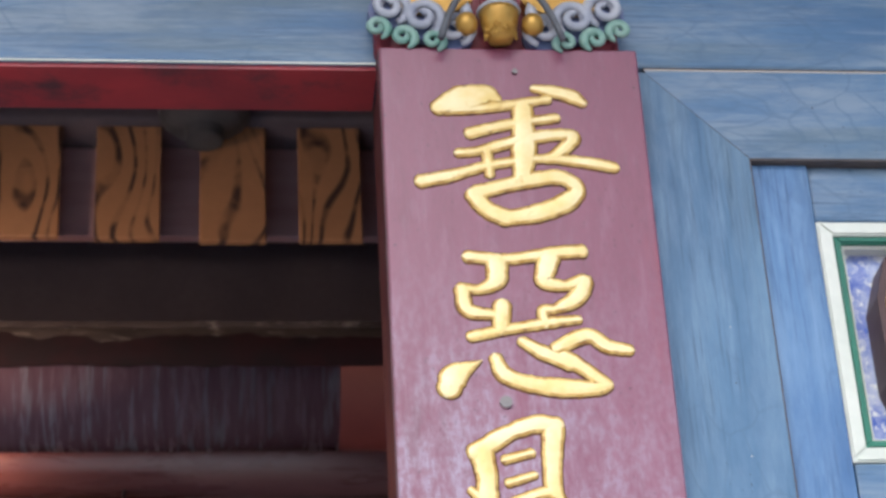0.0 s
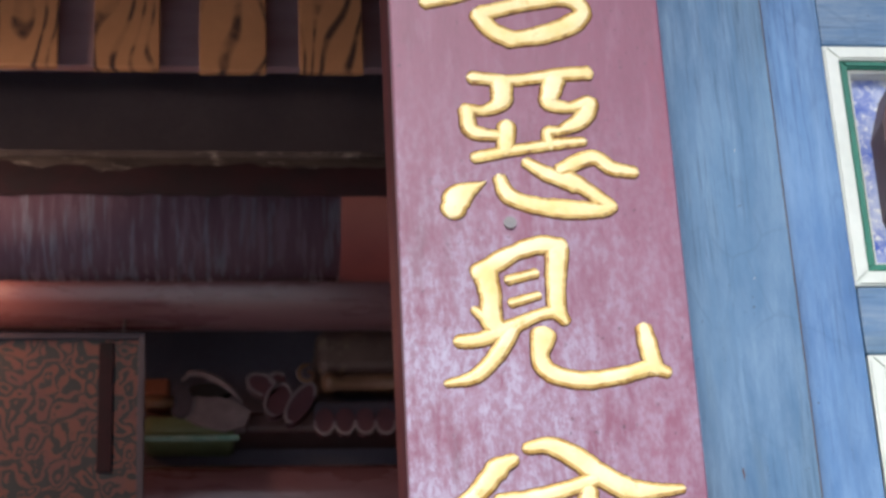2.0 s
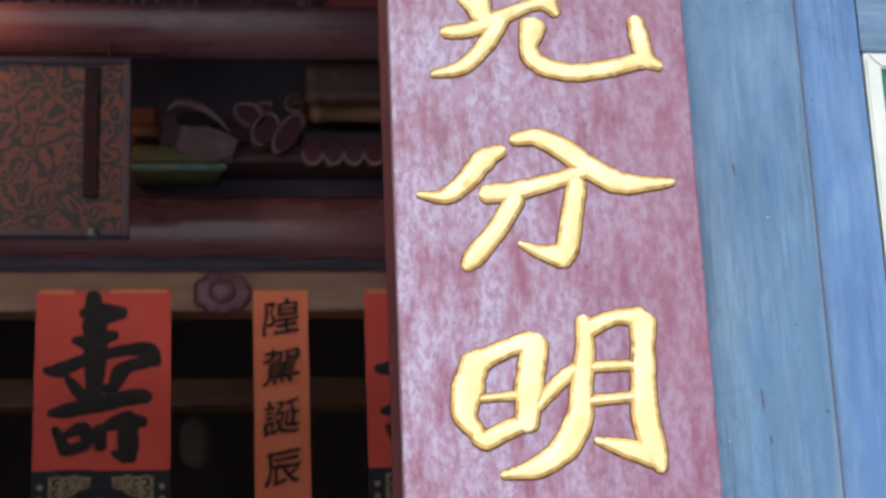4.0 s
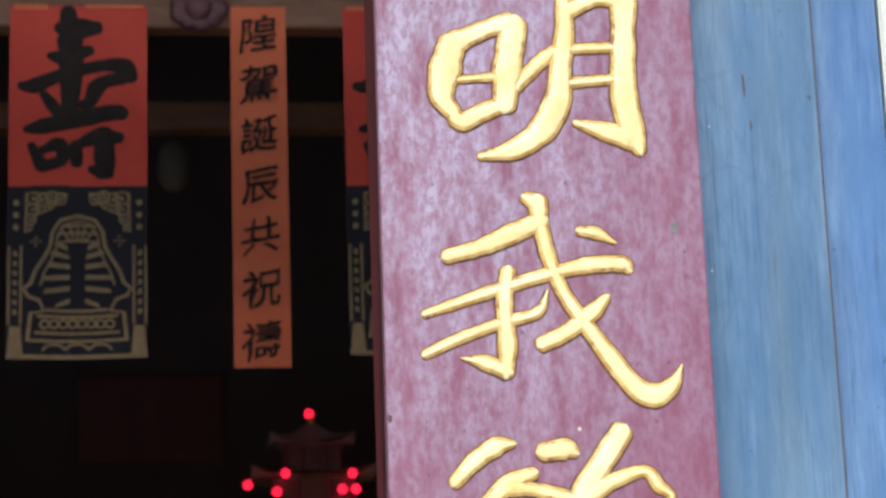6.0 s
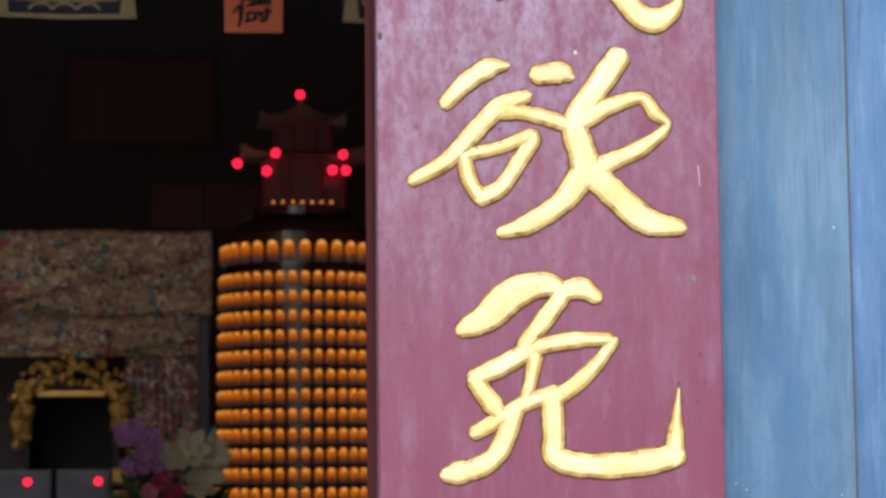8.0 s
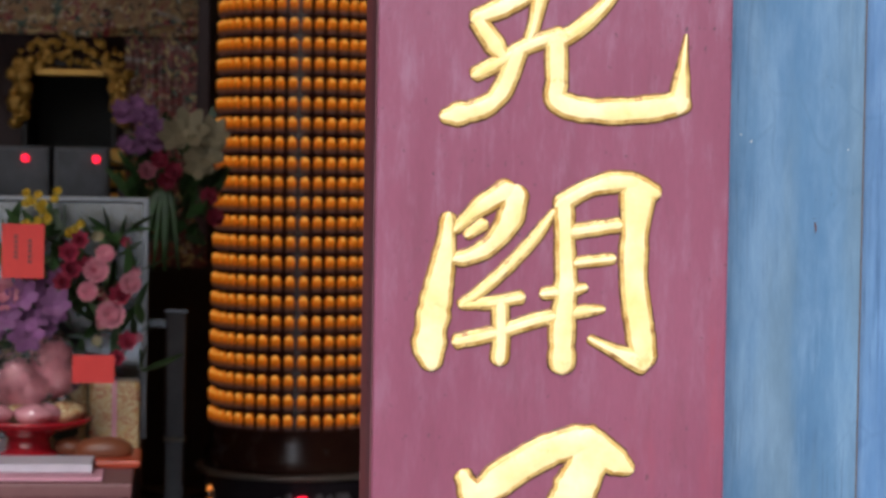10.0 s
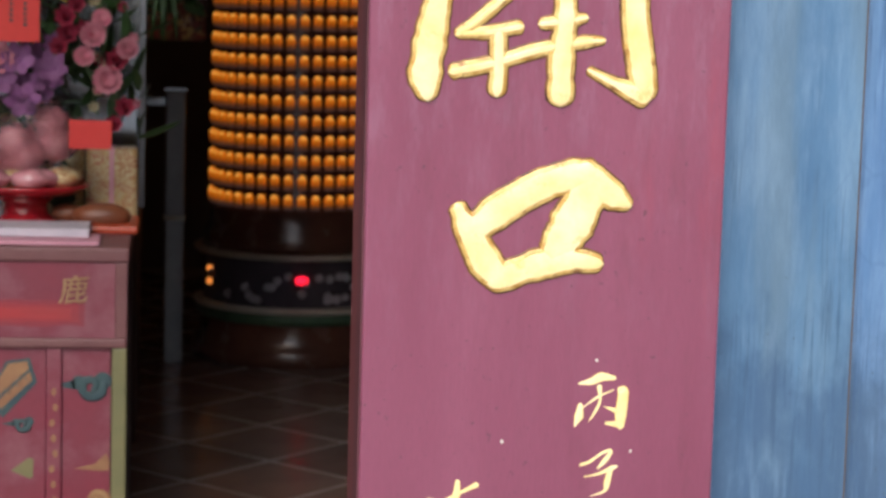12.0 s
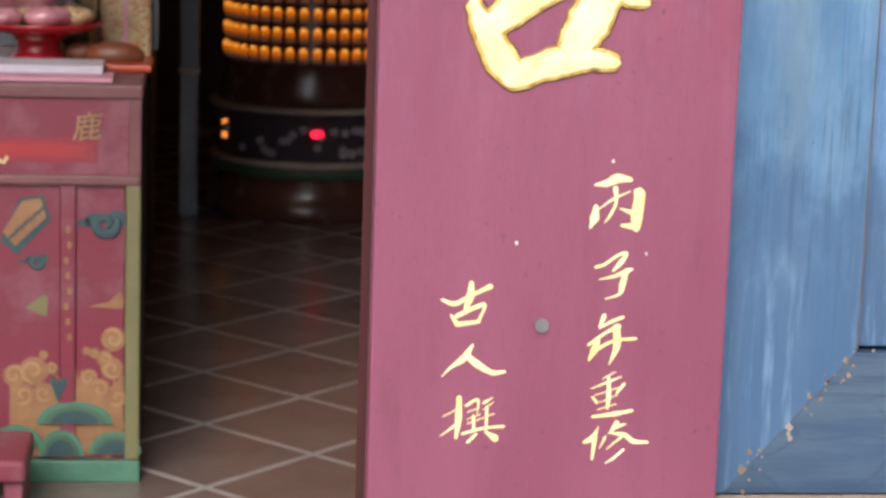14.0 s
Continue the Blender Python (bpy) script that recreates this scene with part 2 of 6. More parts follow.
PLASTER = mat("sooty_plaster", (0.075, 0.065, 0.068), (0.10, 0.085, 0.085), rough=0.9, scale=2)


# ---- mesh helpers ----
def make(name, bm, material, parent=None, label="", smooth=False):
    me = bpy.data.meshes.new(name)
    if smooth:
        for f in bm.faces:
            f.smooth = True
    bm.to_mesh(me)
    bm.free()
    for m in (material if isinstance(material, (list, tuple)) else [material]):
        me.materials.append(m)
    ob = new(name, me)
    if parent:
        ob.parent = parent
    if label:
        ob["label"] = label
    return ob


def part(name, bm, material, parent, label="", smooth=False):
    return make(name, bm, material, parent, label, smooth)


def thing(name, label, category, group="", kind=""):
    e = new(name)
    return tagged(e, label, category, group, kind)


def box(x0, x1, y0, y1, z0, z1, bevel=0.004, seg=2, bm=None):
    own = bmesh.new()
    m = Matrix.LocRotScale(((x0 + x1) / 2, (y0 + y1) / 2, (z0 + z1) / 2), None, (x1 - x0, y1 - y0, z1 - z0))
    bmesh.ops.create_cube(own, size=1.0, matrix=m)
    if bevel:
        bmesh.ops.bevel(own, geom=own.edges[:], offset=bevel, segments=seg, affect="EDGES", profile=0.5)
    if bm is None:
        return own
    return merge(bm, own)


def merge(bm, other, m=None):
    me = bpy.data.meshes.new("tmp")
    other.to_mesh(me)
    other.free()
    if m is not None:
        me.transform(m)
    bm.from_mesh(me)
    bpy.data.meshes.remove(me)
    return bm


def tube(p, q, r, seg=24, r2=None, bm=None):
    p, q = Vector(p), Vector(q)
    bm = bm or bmesh.new()
    m = Matrix.Translation((p + q) / 2) @ (q - p).to_track_quat("Z", "Y").to_matrix().to_4x4()
    bmesh.ops.create_cone(bm, cap_ends=True, segments=seg, radius1=r, radius2=r if r2 is None else r2, depth=(q - p).length, matrix=m)
    return bm


def lathe(profile, seg=32, bm=None, at=(0, 0, 0)):
    """Turned shape: profile of (radius, height) from bottom to top about a vertical axis."""
    bm = bm or bmesh.new()
    rings = []
    for r, z in profile:
        rings.append([bm.verts.new((at[0] + r * math.cos(2 * math.pi * i / seg), at[1] + r * math.sin(2 * math.pi * i / seg), at[2] + z)) for i in range(seg)])
    for a, b in zip(rings, rings[1:]):
        for i in range(seg):
            bm.faces.new((a[i], a[(i + 1) % seg], b[(i + 1) % seg], b[i]))
    bm.faces.new(rings[0][::-1])
    bm.faces.new(rings[-1])
    return bm


def poly(points, y0, y1, bm=None):
    """A flat outline in x and z, given depth from y0 (front) to y1."""
    bm = bm or bmesh.new()
    f = [bm.verts.new((x, y0, z)) for x, z in points]
    k = [bm.verts.new((x, y1, z)) for x, z in points]
    bm.faces.new(f)
    bm.faces.new(k[::-1])
    for i in range(len(points)):
        j = (i + 1) % len(points)
        bm.faces.new((f[j], f[i], k[i], k[j]))
    bmesh.ops.recalc_face_normals(bm, faces=bm.faces[:])
    return bm


FLOOR = 0.0


def disc_points(cx, cz, r, n=20, sx=1.0, sz=1.0):
    return [(cx + sx * r * math.cos(2 * math.pi * i / n), cz + sz * r * math.sin(2 * math.pi * i / n)) for i in range(n)]


def sweep(points, radii, seg=8, bm=None, flat=1.0):
    """A round rod along points with changing radius; flat squeezes it in y."""
    bm = bm or bmesh.new()
    pts = [Vector(p) for p in points]
    rings = []
    for i, p in enumerate(pts):
        d = (pts[min(i + 1, len(pts) - 1)] - pts[max(i - 1, 0)]).normalized()
        side = d.cross(Vector((0, 1, 0)))
        side = side.normalized() if side.length > 1e-4 else Vector((1, 0, 0))
        up = side.cross(d).normalized()
        rings.append([bm.verts.new(p + radii[i] * (math.cos(a) * side + flat * math.sin(a) * up)) for a in (2 * math.pi * k / seg for k in range(seg))])
    for a, b in zip(rings, rings[1:]):
        for k in range(seg):
            bm.faces.new((a[k], a[(k + 1) % seg], b[(k + 1) % seg], b[k]))
    bm.faces.new(rings[0][::-1])
    bm.faces.new(rings[-1])
    bmesh.ops.recalc_face_normals(bm, faces=bm.faces[:])
    return bm


def spiral(cx, cy, cz, r, turns=1.6, hand=1, start=0.0, thick=0.3, n=28, bm=None, flat=1.0):
    """A carved scroll: a tapering rod wound inwards."""
    pts, rad = [], []
    for i in range(n):
        u = i / (n - 1)
        a = start + hand * 2 * math.pi * turns * u
        q = r * (1 - 0.82 * u)
        pts.append((cx + q * math.cos(a), cy - 0.25 * flat * r * u, cz + q * math.sin(a)))
        rad.append(r * thick * (1 - 0.45 * u) * min(1.0, 0.35 + 6 * u))
    return sweep(pts, rad, 8, bm, flat)


def outline_loop(points, w, y):
    """A raised painted line following points in x and z."""
    return sweep([(x, y, z) for x, z in points], [w] * len(points), 6, None, 0.5)


def lathe_x(x0, x1, y, z, r):
    """A turned rod lying along x, with fat collars at its ends."""
    n = x1 - x0
    prof = [(0.0, 0.75), (0.04, 1.1), (0.12, 1.1), (0.16, 0.85), (0.5, 0.95), (0.84, 0.85), (0.88, 1.1), (0.96, 1.1), (1.0, 0.75)]
    bm = lathe([(r * q, n * u) for u, q in prof], 18)
    bmesh.ops.transform(bm, matrix=Matrix.Translation((x0, y, z)) @ Matrix.Rotation(math.pi / 2, 4, "Y"), verts=bm.verts[:])
    return bm


def letters(text, cx, y, cz, height, material, parent, name="character", bold=0.0, depth=0.001, stretch=1.0, slant=0.0, brush=0.0):
    """One lettered piece facing the front, centred on (cx, cz)."""
    c = bpy.data.curves.new(name, "FONT")
    c.body, c.extrude, c.offset, c.shear = text, depth / height, bold, slant
    o = bpy.data.objects.new(name, c)
    me = bpy.data.meshes.new_from_object(o)
    bpy.data.objects.remove(o)
    if brush:
        own = bmesh.new()
        own.from_mesh(me)
        bmesh.ops.triangulate(own, faces=own.faces[:])
        bmesh.ops.subdivide_edges(own, edges=[e for e in own.edges if e.calc_length() > 0.06], cuts=3)
        for v in own.verts:
            a, b = v.co.x, v.co.y
            v.co.y += brush * (1.6 * (a - 0.5) + 0.35 * noise.noise((a * 5, b * 5, len(parent.children) * 3.1)))
            v.co.x += brush * (0.5 * noise.noise((a * 4 + 9, b * 4, len(parent.children) * 1.7)) - 0.5 * abs(b - 0.4) ** 2)
        own.to_mesh(me)
        own.free()
    xs, ys = [v.co.x for v in me.vertices], [v.co.y for v in me.vertices]
    k = height / (max(ys) - min(ys))
    mx, my = (max(xs) + min(xs)) / 2, (max(ys) + min(ys)) / 2
    for v in me.vertices:
        v.co = (cx + (v.co.x - mx) * k * stretch, y - v.co.z * k, cz + (v.co.y - my) * k)
    me.materials.clear()
    me.materials.append(material)
    ob = new(name, me)
    ob.parent = parent
    return ob


def pattern_cloth(name, ground_col, thread, scale, lo=0.42, hi=0.5, third=None, rough=0.8, stretch=(1, 1, 1)):
    """Woven brocade: winding thread figures on a ground colour."""
    m = mat(name, ground_col, tuple(c * 1.3 for c in ground_col), rough=rough, scale=12, fine=200, bump=0.2)
    nt = m.node_tree
    n, l = nt.nodes, nt.links
    p = n["Principled BSDF"]
    base = p.inputs["Base Color"].links[0].from_socket
    mp = [x for x in n if x.type == "MAPPING"][0]
    mp.inputs["Scale"].default_value = stretch
    wob = n.new("ShaderNodeTexNoise")
    wob.inputs["Scale"].default_value = scale * 0.8
    l.new(mp.outputs[0], wob.inputs["Vector"])
    add = n.new("ShaderNodeMix")
    add.data_type, add.blend_type = "RGBA", "LINEAR_LIGHT"
    add.inputs[0].default_value = 0.06
    l.new(mp.outputs[0], add.inputs[6])
    l.new(wob.outputs["Color"], add.inputs[7])
    v = n.new("ShaderNodeTexVoronoi")
    v.inputs["Scale"].default_value = scale
    l.new(add.outputs[2], v.inputs["Vector"])
    sn = n.new("ShaderNodeMath")
    sn.operation = "SINE"
    mu = n.new("ShaderNodeMath")
    mu.operation = "MULTIPLY"
    mu.inputs[1].default_value = 19.0
    l.new(v.outputs["Distance"], mu.inputs[0])
    l.new(mu.outputs[0], sn.inputs[0])
    r = n.new("ShaderNodeMapRange")
    r.inputs["From Min"].default_value, r.inputs["From Max"].default_value = lo - 0.4, hi - 0.4
    l.new(sn.outputs[0], r.inputs["Value"])
    mx = n.new("ShaderNodeMix")
    mx.data_type = "RGBA"
    l.new(r.outputs[0], mx.inputs[0])
    l.new(base, mx.inputs[6])
    if third:
        m2 = n.new("ShaderNodeMix")
        m2.data_type = "RGBA"
        m2.inputs[6].default_value, m2.inputs[7].default_value = (*thread, 1), (*third, 1)
        l.new(v.outputs["Color"], m2.inputs[0])
        l.new(m2.outputs[2], mx.inputs[7])
    else:
        mx.inputs[7].default_value = (*thread, 1)
    l.new(mx.outputs[2], p.inputs["Base Color"])
    return m


def grain_wood(name, pale, dark, scale=3.0):
    """Boldly painted wood grain: warped bands running down the piece."""
    m = mat(name, pale, tuple(c * 0.85 for c in pale), rough=0.5, scale=8, fine=80, bump=0.05)
    nt = m.node_tree
    n, l = nt.nodes, nt.links
    p = n["Principled BSDF"]
    base = p.inputs["Base Color"].links[0].from_socket
    tc = [x for x in n if x.type == "TEX_COORD"][0]
    oi = n.new("ShaderNodeObjectInfo")
    sh = n.new("ShaderNodeVectorMath")
    sh.operation = "ADD"
    sc = n.new("ShaderNodeVectorMath")
    sc.operation = "SCALE"
    sc.inputs[0].default_value = (7.0, 3.0, 5.0)
    l.new(oi.outputs["Random"], sc.inputs["Scale"])
    l.new(tc.outputs["Object"], sh.inputs[0])
    l.new(sc.outputs[0], sh.inputs[1])
    mp = n.new("ShaderNodeMapping")
    mp.inputs["Scale"].default_value = (1.0, 1.0, 0.45)
    mp.inputs["Rotation"].default_value = (0, 0.25, 0)
    l.new(sh.outputs[0], mp.inputs["Vector"])
    w = n.new("ShaderNodeTexNoise")
    w.inputs["Scale"].default_value, w.inputs["Detail"].default_value = scale * 2.6, 0.5
    w.inputs["Distortion"].default_value = 0.3
    l.new(mp.outputs[0], w.inputs["Vector"])
    mu = n.new("ShaderNodeMath")
    mu.operation = "MULTIPLY"
    mu.inputs[1].default_value = 44.0
    l.new(w.outputs["Fac"], mu.inputs[0])
    sx = n.new("ShaderNodeSeparateXYZ")
    l.new(sh.outputs[0], sx.inputs[0])
    xs = n.new("ShaderNodeMath")
    xs.operation = "MULTIPLY_ADD"
    xs.inputs[1].default_value = 120.0
    l.new(sx.outputs["X"], xs.inputs[0])
    l.new(mu.outputs[0], xs.inputs[2])
    sn = n.new("ShaderNodeMath")
    sn.operation = "SINE"
    l.new(xs.outputs[0], sn.inputs[0])
    r = n.new("ShaderNodeMapRange")
    r.inputs["From Min"].default_value, r.inputs["From Max"].default_value = 0.30, 0.95
    l.new(sn.outputs[0], r.inputs["Value"])
    mx = n.new("ShaderNodeMix")
    mx.data_type = "RGBA"
    l.new(r.outputs[0], mx.inputs[0])
    l.new(base, mx.inputs[6])
    mx.inputs[7].default_value = (*dark, 1)
    l.new(mx.outputs[2], p.inputs["Base Color"])
    # the dark bands swell and fade along the piece
    fade = n.new("ShaderNodeTexNoise")
    fade.inputs["Scale"].default_value = 13.0
    l.new(sh.outputs[0], fade.inputs["Vector"])
    fr = n.new("ShaderNodeMapRange")
    fr.inputs["From Min"].default_value, fr.inputs["From Max"].default_value = 0.40, 0.55
    fr.inputs["To Min"].default_value = 0.18
    l.new(fade.outputs["Fac"], fr.inputs["Value"])
    band = mx.inputs[0].links[0].from_socket
    both = n.new("ShaderNodeMath")
    both.operation = "MULTIPLY"
    l.new(band, both.inputs[0])
    l.new(fr.outputs[0], both.inputs[1])
    l.new(both.outputs[0], mx.inputs[0])
    return m


LEAF_GREEN = mat("olive_green_paint", (0.16, 0.19, 0.085), (0.11, 0.14, 0.065), rough=0.5, scale=9)
RUST_RED = mat("faded_orange_paint", (0.30, 0.12, 0.065), (0.22, 0.085, 0.05), rough=0.6, scale=12)
MAUVE_GREY = mat("dusty_mauve_paint", (0.24, 0.20, 0.21), (0.15, 0.115, 0.125), rough=0.6, scale=18)
SCROLL_DARK = mat("deep_maroon_carving", (0.070, 0.030, 0.042), (0.11, 0.040, 0.048), rough=0.5, scale=16)
CARTOUCHE = mat("brown_figured_paint", (0.145, 0.090, 0.070), (0.085, 0.050, 0.045), rough=0.6, scale=9, spots=(0.20, 0.135, 0.095), spot_scale=20, spot_at=0.56)
ROOF_BOARD = mat("faded_roof_board", (0.46, 0.33, 0.38), (0.36, 0.23, 0.26), rough=0.7, scale=3, stretch=(1, 1, 4))
# The pale lilac spots are the sky's sheen painted into the lacquer.
PURLIN_RED = mat("sheen_streaked_maroon_lacquer", (0.21, 0.12, 0.16), (0.29, 0.19, 0.25), rough=0.26, scale=7, stretch=(6, 0.6, 0.6), fine=50,
                 spots=(0.36, 0.36, 0.44), spot_scale=8, spot_at=0.585, coat=0.35)
DUST = mat("grey_dust_on_timber", (0.090, 0.072, 0.070), (0.032, 0.024, 0.026), rough=0.9, scale=14, stretch=(0.5, 1, 1), spots=(0.30, 0.27, 0.26), spot_scale=30, spot_at=0.6)
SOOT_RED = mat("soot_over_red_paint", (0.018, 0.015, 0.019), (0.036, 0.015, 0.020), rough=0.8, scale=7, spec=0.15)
COLLAR_RED = mat("red_collar_paint", (0.13, 0.030, 0.030), (0.095, 0.022, 0.025), rough=0.65, scale=6)
SOOT = mat("soot_black_paint", (0.068, 0.062, 0.080), (0.090, 0.078, 0.096), rough=0.75, scale=10, spec=0.2)
GREY_BOARD = mat("grey_soot_board", (0.115, 0.105, 0.135), (0.15, 0.135, 0.165), rough=0.85, scale=6, spec=0.2)
PLAIN_MAROON = mat("plain_maroon_lacquer", (0.13, 0.058, 0.068), (0.18, 0.090, 0.100), rough=0.28, scale=5, stretch=(0.6, 3, 3), coat=0.5)
GRAIN = grain_wood("painted_wood_grain", (0.52, 0.28, 0.145), (0.06, 0.036, 0.036), 2.2)
BROCADE = pattern_cloth("scroll_brocade", (0.028, 0.036, 0.042), (0.15, 0.064, 0.052), 17, lo=0.34, hi=0.46, third=(0.11, 0.055, 0.058))
NAVY_CLOTH = mat("navy_cloth", (0.010, 0.013, 0.022), (0.016, 0.018, 0.03), rough=0.9, scale=20, fine=240, bump=0.2)
TAN_THREAD = mat("tan_gold_thread", (0.30, 0.24, 0.13), (0.22, 0.17, 0.09), rough=0.7, scale=40, fine=200, bump=0.2)
RED_CLOTH = mat("red_banner_cloth", (0.56, 0.085, 0.06), (0.48, 0.065, 0.05), rough=0.85, scale=5, fine=220, bump=0.15, spec=0.2)
ORANGE_CLOTH = mat("faded_orange_red_paper", (0.62, 0.18, 0.09), (0.55, 0.145, 0.07), rough=0.85, scale=5, fine=160, spec=0.2)
INK = mat("black_ink", (0.022, 0.019, 0.020), (0.034, 0.029, 0.028), rough=0.85, scale=20, spec=0.12)
TAN_BEAM = mat("tan_gilt_rail", (0.20, 0.112, 0.058), (0.135, 0.062, 0.038), rough=0.5, scale=6, stretch=(1, 3, 5))
SCROLL_GREY = mat("blue_grey_carving", (0.46, 0.47, 0.50), (0.30, 0.32, 0.39), rough=0.55, scale=25)
SCROLL_BLUE = mat("dusty_blue_carving", (0.10, 0.14, 0.28), (0.16, 0.18, 0.30), rough=0.6, scale=25)
SCROLL_PALE = mat("pale_grey_carving", (0.46, 0.46, 0.50), (0.36, 0.36, 0.42), rough=0.6, scale=25)
SCROLL_GREEN = mat("pale_green_carving", (0.14, 0.30, 0.24), (0.30, 0.42, 0.36), rough=0.55, scale=25)
CREST_RED = mat("crest_red", (0.22, 0.025, 0.04), (0.15, 0.02, 0.03), rough=0.5, scale=12)
OLD_GOLD = mat("old_gold", (0.55, 0.33, 0.07), (0.40, 0.22, 0.04), rough=0.35, metal=0.5, scale=20)
IRON = mat("dark_iron", (0.075, 0.08, 0.095), (0.10, 0.108, 0.12), rough=0.5, scale=20)
BOLT = mat("grey_bolt", (0.16, 0.15, 0.15), (0.24, 0.22, 0.21), rough=0.5, metal=0.5, scale=60)
MOSAIC = mat("blue_white_mosaic", (0.06, 0.12, 0.50), (0.55, 0.60, 0.70), rough=0.35, scale=24, fine=160, fine_mix=0.1, spots=(0.75, 0.76, 0.74), spot_scale=90, spot_at=0.56)
PLAQUE_SIDE = mat("dark_brown_side", (0.06, 0.03, 0.03), (0.09, 0.045, 0.04), rough=0.5, scale=10)
SILL = mat("weathered_sill", (0.30, 0.26, 0.22), (0.22, 0.17, 0.13), rough=0.8, scale=14)
RUST = mat("flaked_rust", (0.12, 0.06, 0.035), (0.30, 0.24, 0.18), rough=0.9, scale=60)
DRUM = mat("dark_lacquer_drum", (0.075, 0.034, 0.034), (0.10, 0.045, 0.042), rough=0.22, scale=6, coat=0.5, coat_rough=0.12)
CREAM = mat("cream_ring", (0.62, 0.57, 0.49), (0.50, 0.45, 0.38), rough=0.4, scale=12)
DULL_GREEN = mat("dull_green_paint", (0.085, 0.16, 0.10), (0.06, 0.115, 0.075), rough=0.5, scale=10)
BASE_BROWN = mat("brown_lacquer", (0.115, 0.05, 0.036), (0.15, 0.068, 0.048), rough=0.25, scale=8, coat=0.4)
TABLE_RED = mat("worn_red_table_paint", (0.225, 0.032, 0.056), (0.195, 0.043, 0.068), rough=0.45, scale=5, fine=60, spots=(0.25, 0.085, 0.11), spot_scale=5, spot_at=0.56)
TABLE_EDGE = mat("faded_mauve_edge", (0.16, 0.06, 0.065), (0.20, 0.09, 0.09), rough=0.5, scale=8)
OLIVE = mat("olive_gold_paint", (0.22, 0.20, 0.09), (0.17, 0.17, 0.08), rough=0.5, scale=9)
SEA_GREEN = mat("sea_green_paint", (0.07, 0.19, 0.13), (0.10, 0.25, 0.17), rough=0.5, scale=16, spots=(0.35, 0.42, 0.34), spot_scale=30)
TEAL = mat("dark_teal_paint", (0.035, 0.07, 0.085), (0.05, 0.10, 0.10), rough=0.5, scale=20)
WAVE_LIGHT = mat("pale_ochre_line", (0.44, 0.28, 0.14), (0.36, 0.21, 0.10), rough=0.5, scale=22)
WAVE_GOLD = mat("ochre_paint", (0.36, 0.20, 0.095), (0.27, 0.13, 0.065), rough=0.5, scale=22)
STEEL = mat("brushed_steel", (0.24, 0.26, 0.29), (0.18, 0.20, 0.22), rough=0.16, metal=1.0, scale=6, fine=90, bump=0.03)
GREY_STEEL = mat("dull_grey_steel", (0.30, 0.32, 0.35), (0.23, 0.25, 0.28), rough=0.4, metal=0.6, scale=10)
STRIPE_SOFT = mat("faint_red_smear", (0.27, 0.033, 0.052), (0.24, 0.040, 0.058), rough=0.45, scale=9)
STRIPE_MID = mat("red_smear", (0.33, 0.032, 0.045), (0.29, 0.040, 0.052), rough=0.45, scale=9)
STRIPE_RED = mat("smeared_red_paint", (0.42, 0.03, 0.035), (0.36, 0.045, 0.05), rough=0.45, scale=9, stretch=(0.5, 1, 2))
CARD_RED = mat("red_paper_card", (0.62, 0.045, 0.035), (0.55, 0.035, 0.03), rough=0.7, scale=8)
PAPER = mat("white_paper", (0.60, 0.56, 0.62), (0.50, 0.47, 0.54), rough=0.7, scale=12)
OLD_PAPER = mat("smoked_paper", (0.13, 0.12, 0.09), (0.09, 0.08, 0.06), rough=0.8, scale=14)
PINK_PAPER = mat("pink_paper", (0.66, 0.34, 0.42), (0.58, 0.28, 0.36), rough=0.6, scale=12)
PLATE_RED = mat("red_plastic", (0.42, 0.012, 0.02), (0.36, 0.010, 0.02), rough=0.25, scale=10, coat=0.3)
TRAY_ORANGE = mat("orange_red_plastic", (0.52, 0.08, 0.03), (0.46, 0.06, 0.025), rough=0.35, scale=10)
BREAD = mat("brown_glazed_bread", (0.22, 0.07, 0.03), (0.14, 0.05, 0.025), rough=0.4, scale=14)
PACK = pattern_cloth("printed_wrapper", (0.50, 0.40, 0.22), (0.36, 0.08, 0.05), 26, third=(0.55, 0.42, 0.16), rough=0.35)
FILM = mat("clear_wrap_over_fruit", (0.62, 0.30, 0.32), (0.50, 0.22, 0.27), rough=0.12, scale=16, coat=0.8, coat_rough=0.05)
FRUIT_SKIN = mat("pink_fruit_skin", (0.60, 0.26, 0.28), (0.52, 0.16, 0.20), rough=0.4, scale=14)
CLEAR_WRAP = mat("clear_plastic_wrap", (0.9, 0.9, 0.92), (0.95, 0.95, 0.95), rough=0.08, scale=20, fine=60, bump=0.3, rough_var=0.03)
CLEAR_WRAP.node_tree.nodes["Principled BSDF"].inputs["Transmission Weight"].default_value = 1.0
CLEAR_WRAP.node_tree.nodes["Principled BSDF"].inputs["IOR"].default_value = 1.28


def rich_brocade(name, ground, light):
    """Glossy many-coloured brocade: gold ground with crowded small red, green and pale figures, its glitter painted as
    pale specks.
    """
    m = mat(name, ground, light, rough=0.34, scale=5, fine=120, bump=0.4, metal=0.15)
    nt = m.node_tree
    n, l = nt.nodes, nt.links
    p = n["Principled BSDF"]
    col = p.inputs["Base Color"].links[0].from_socket
    tc = [x for x in n if x.type == "TEX_COORD"][0]
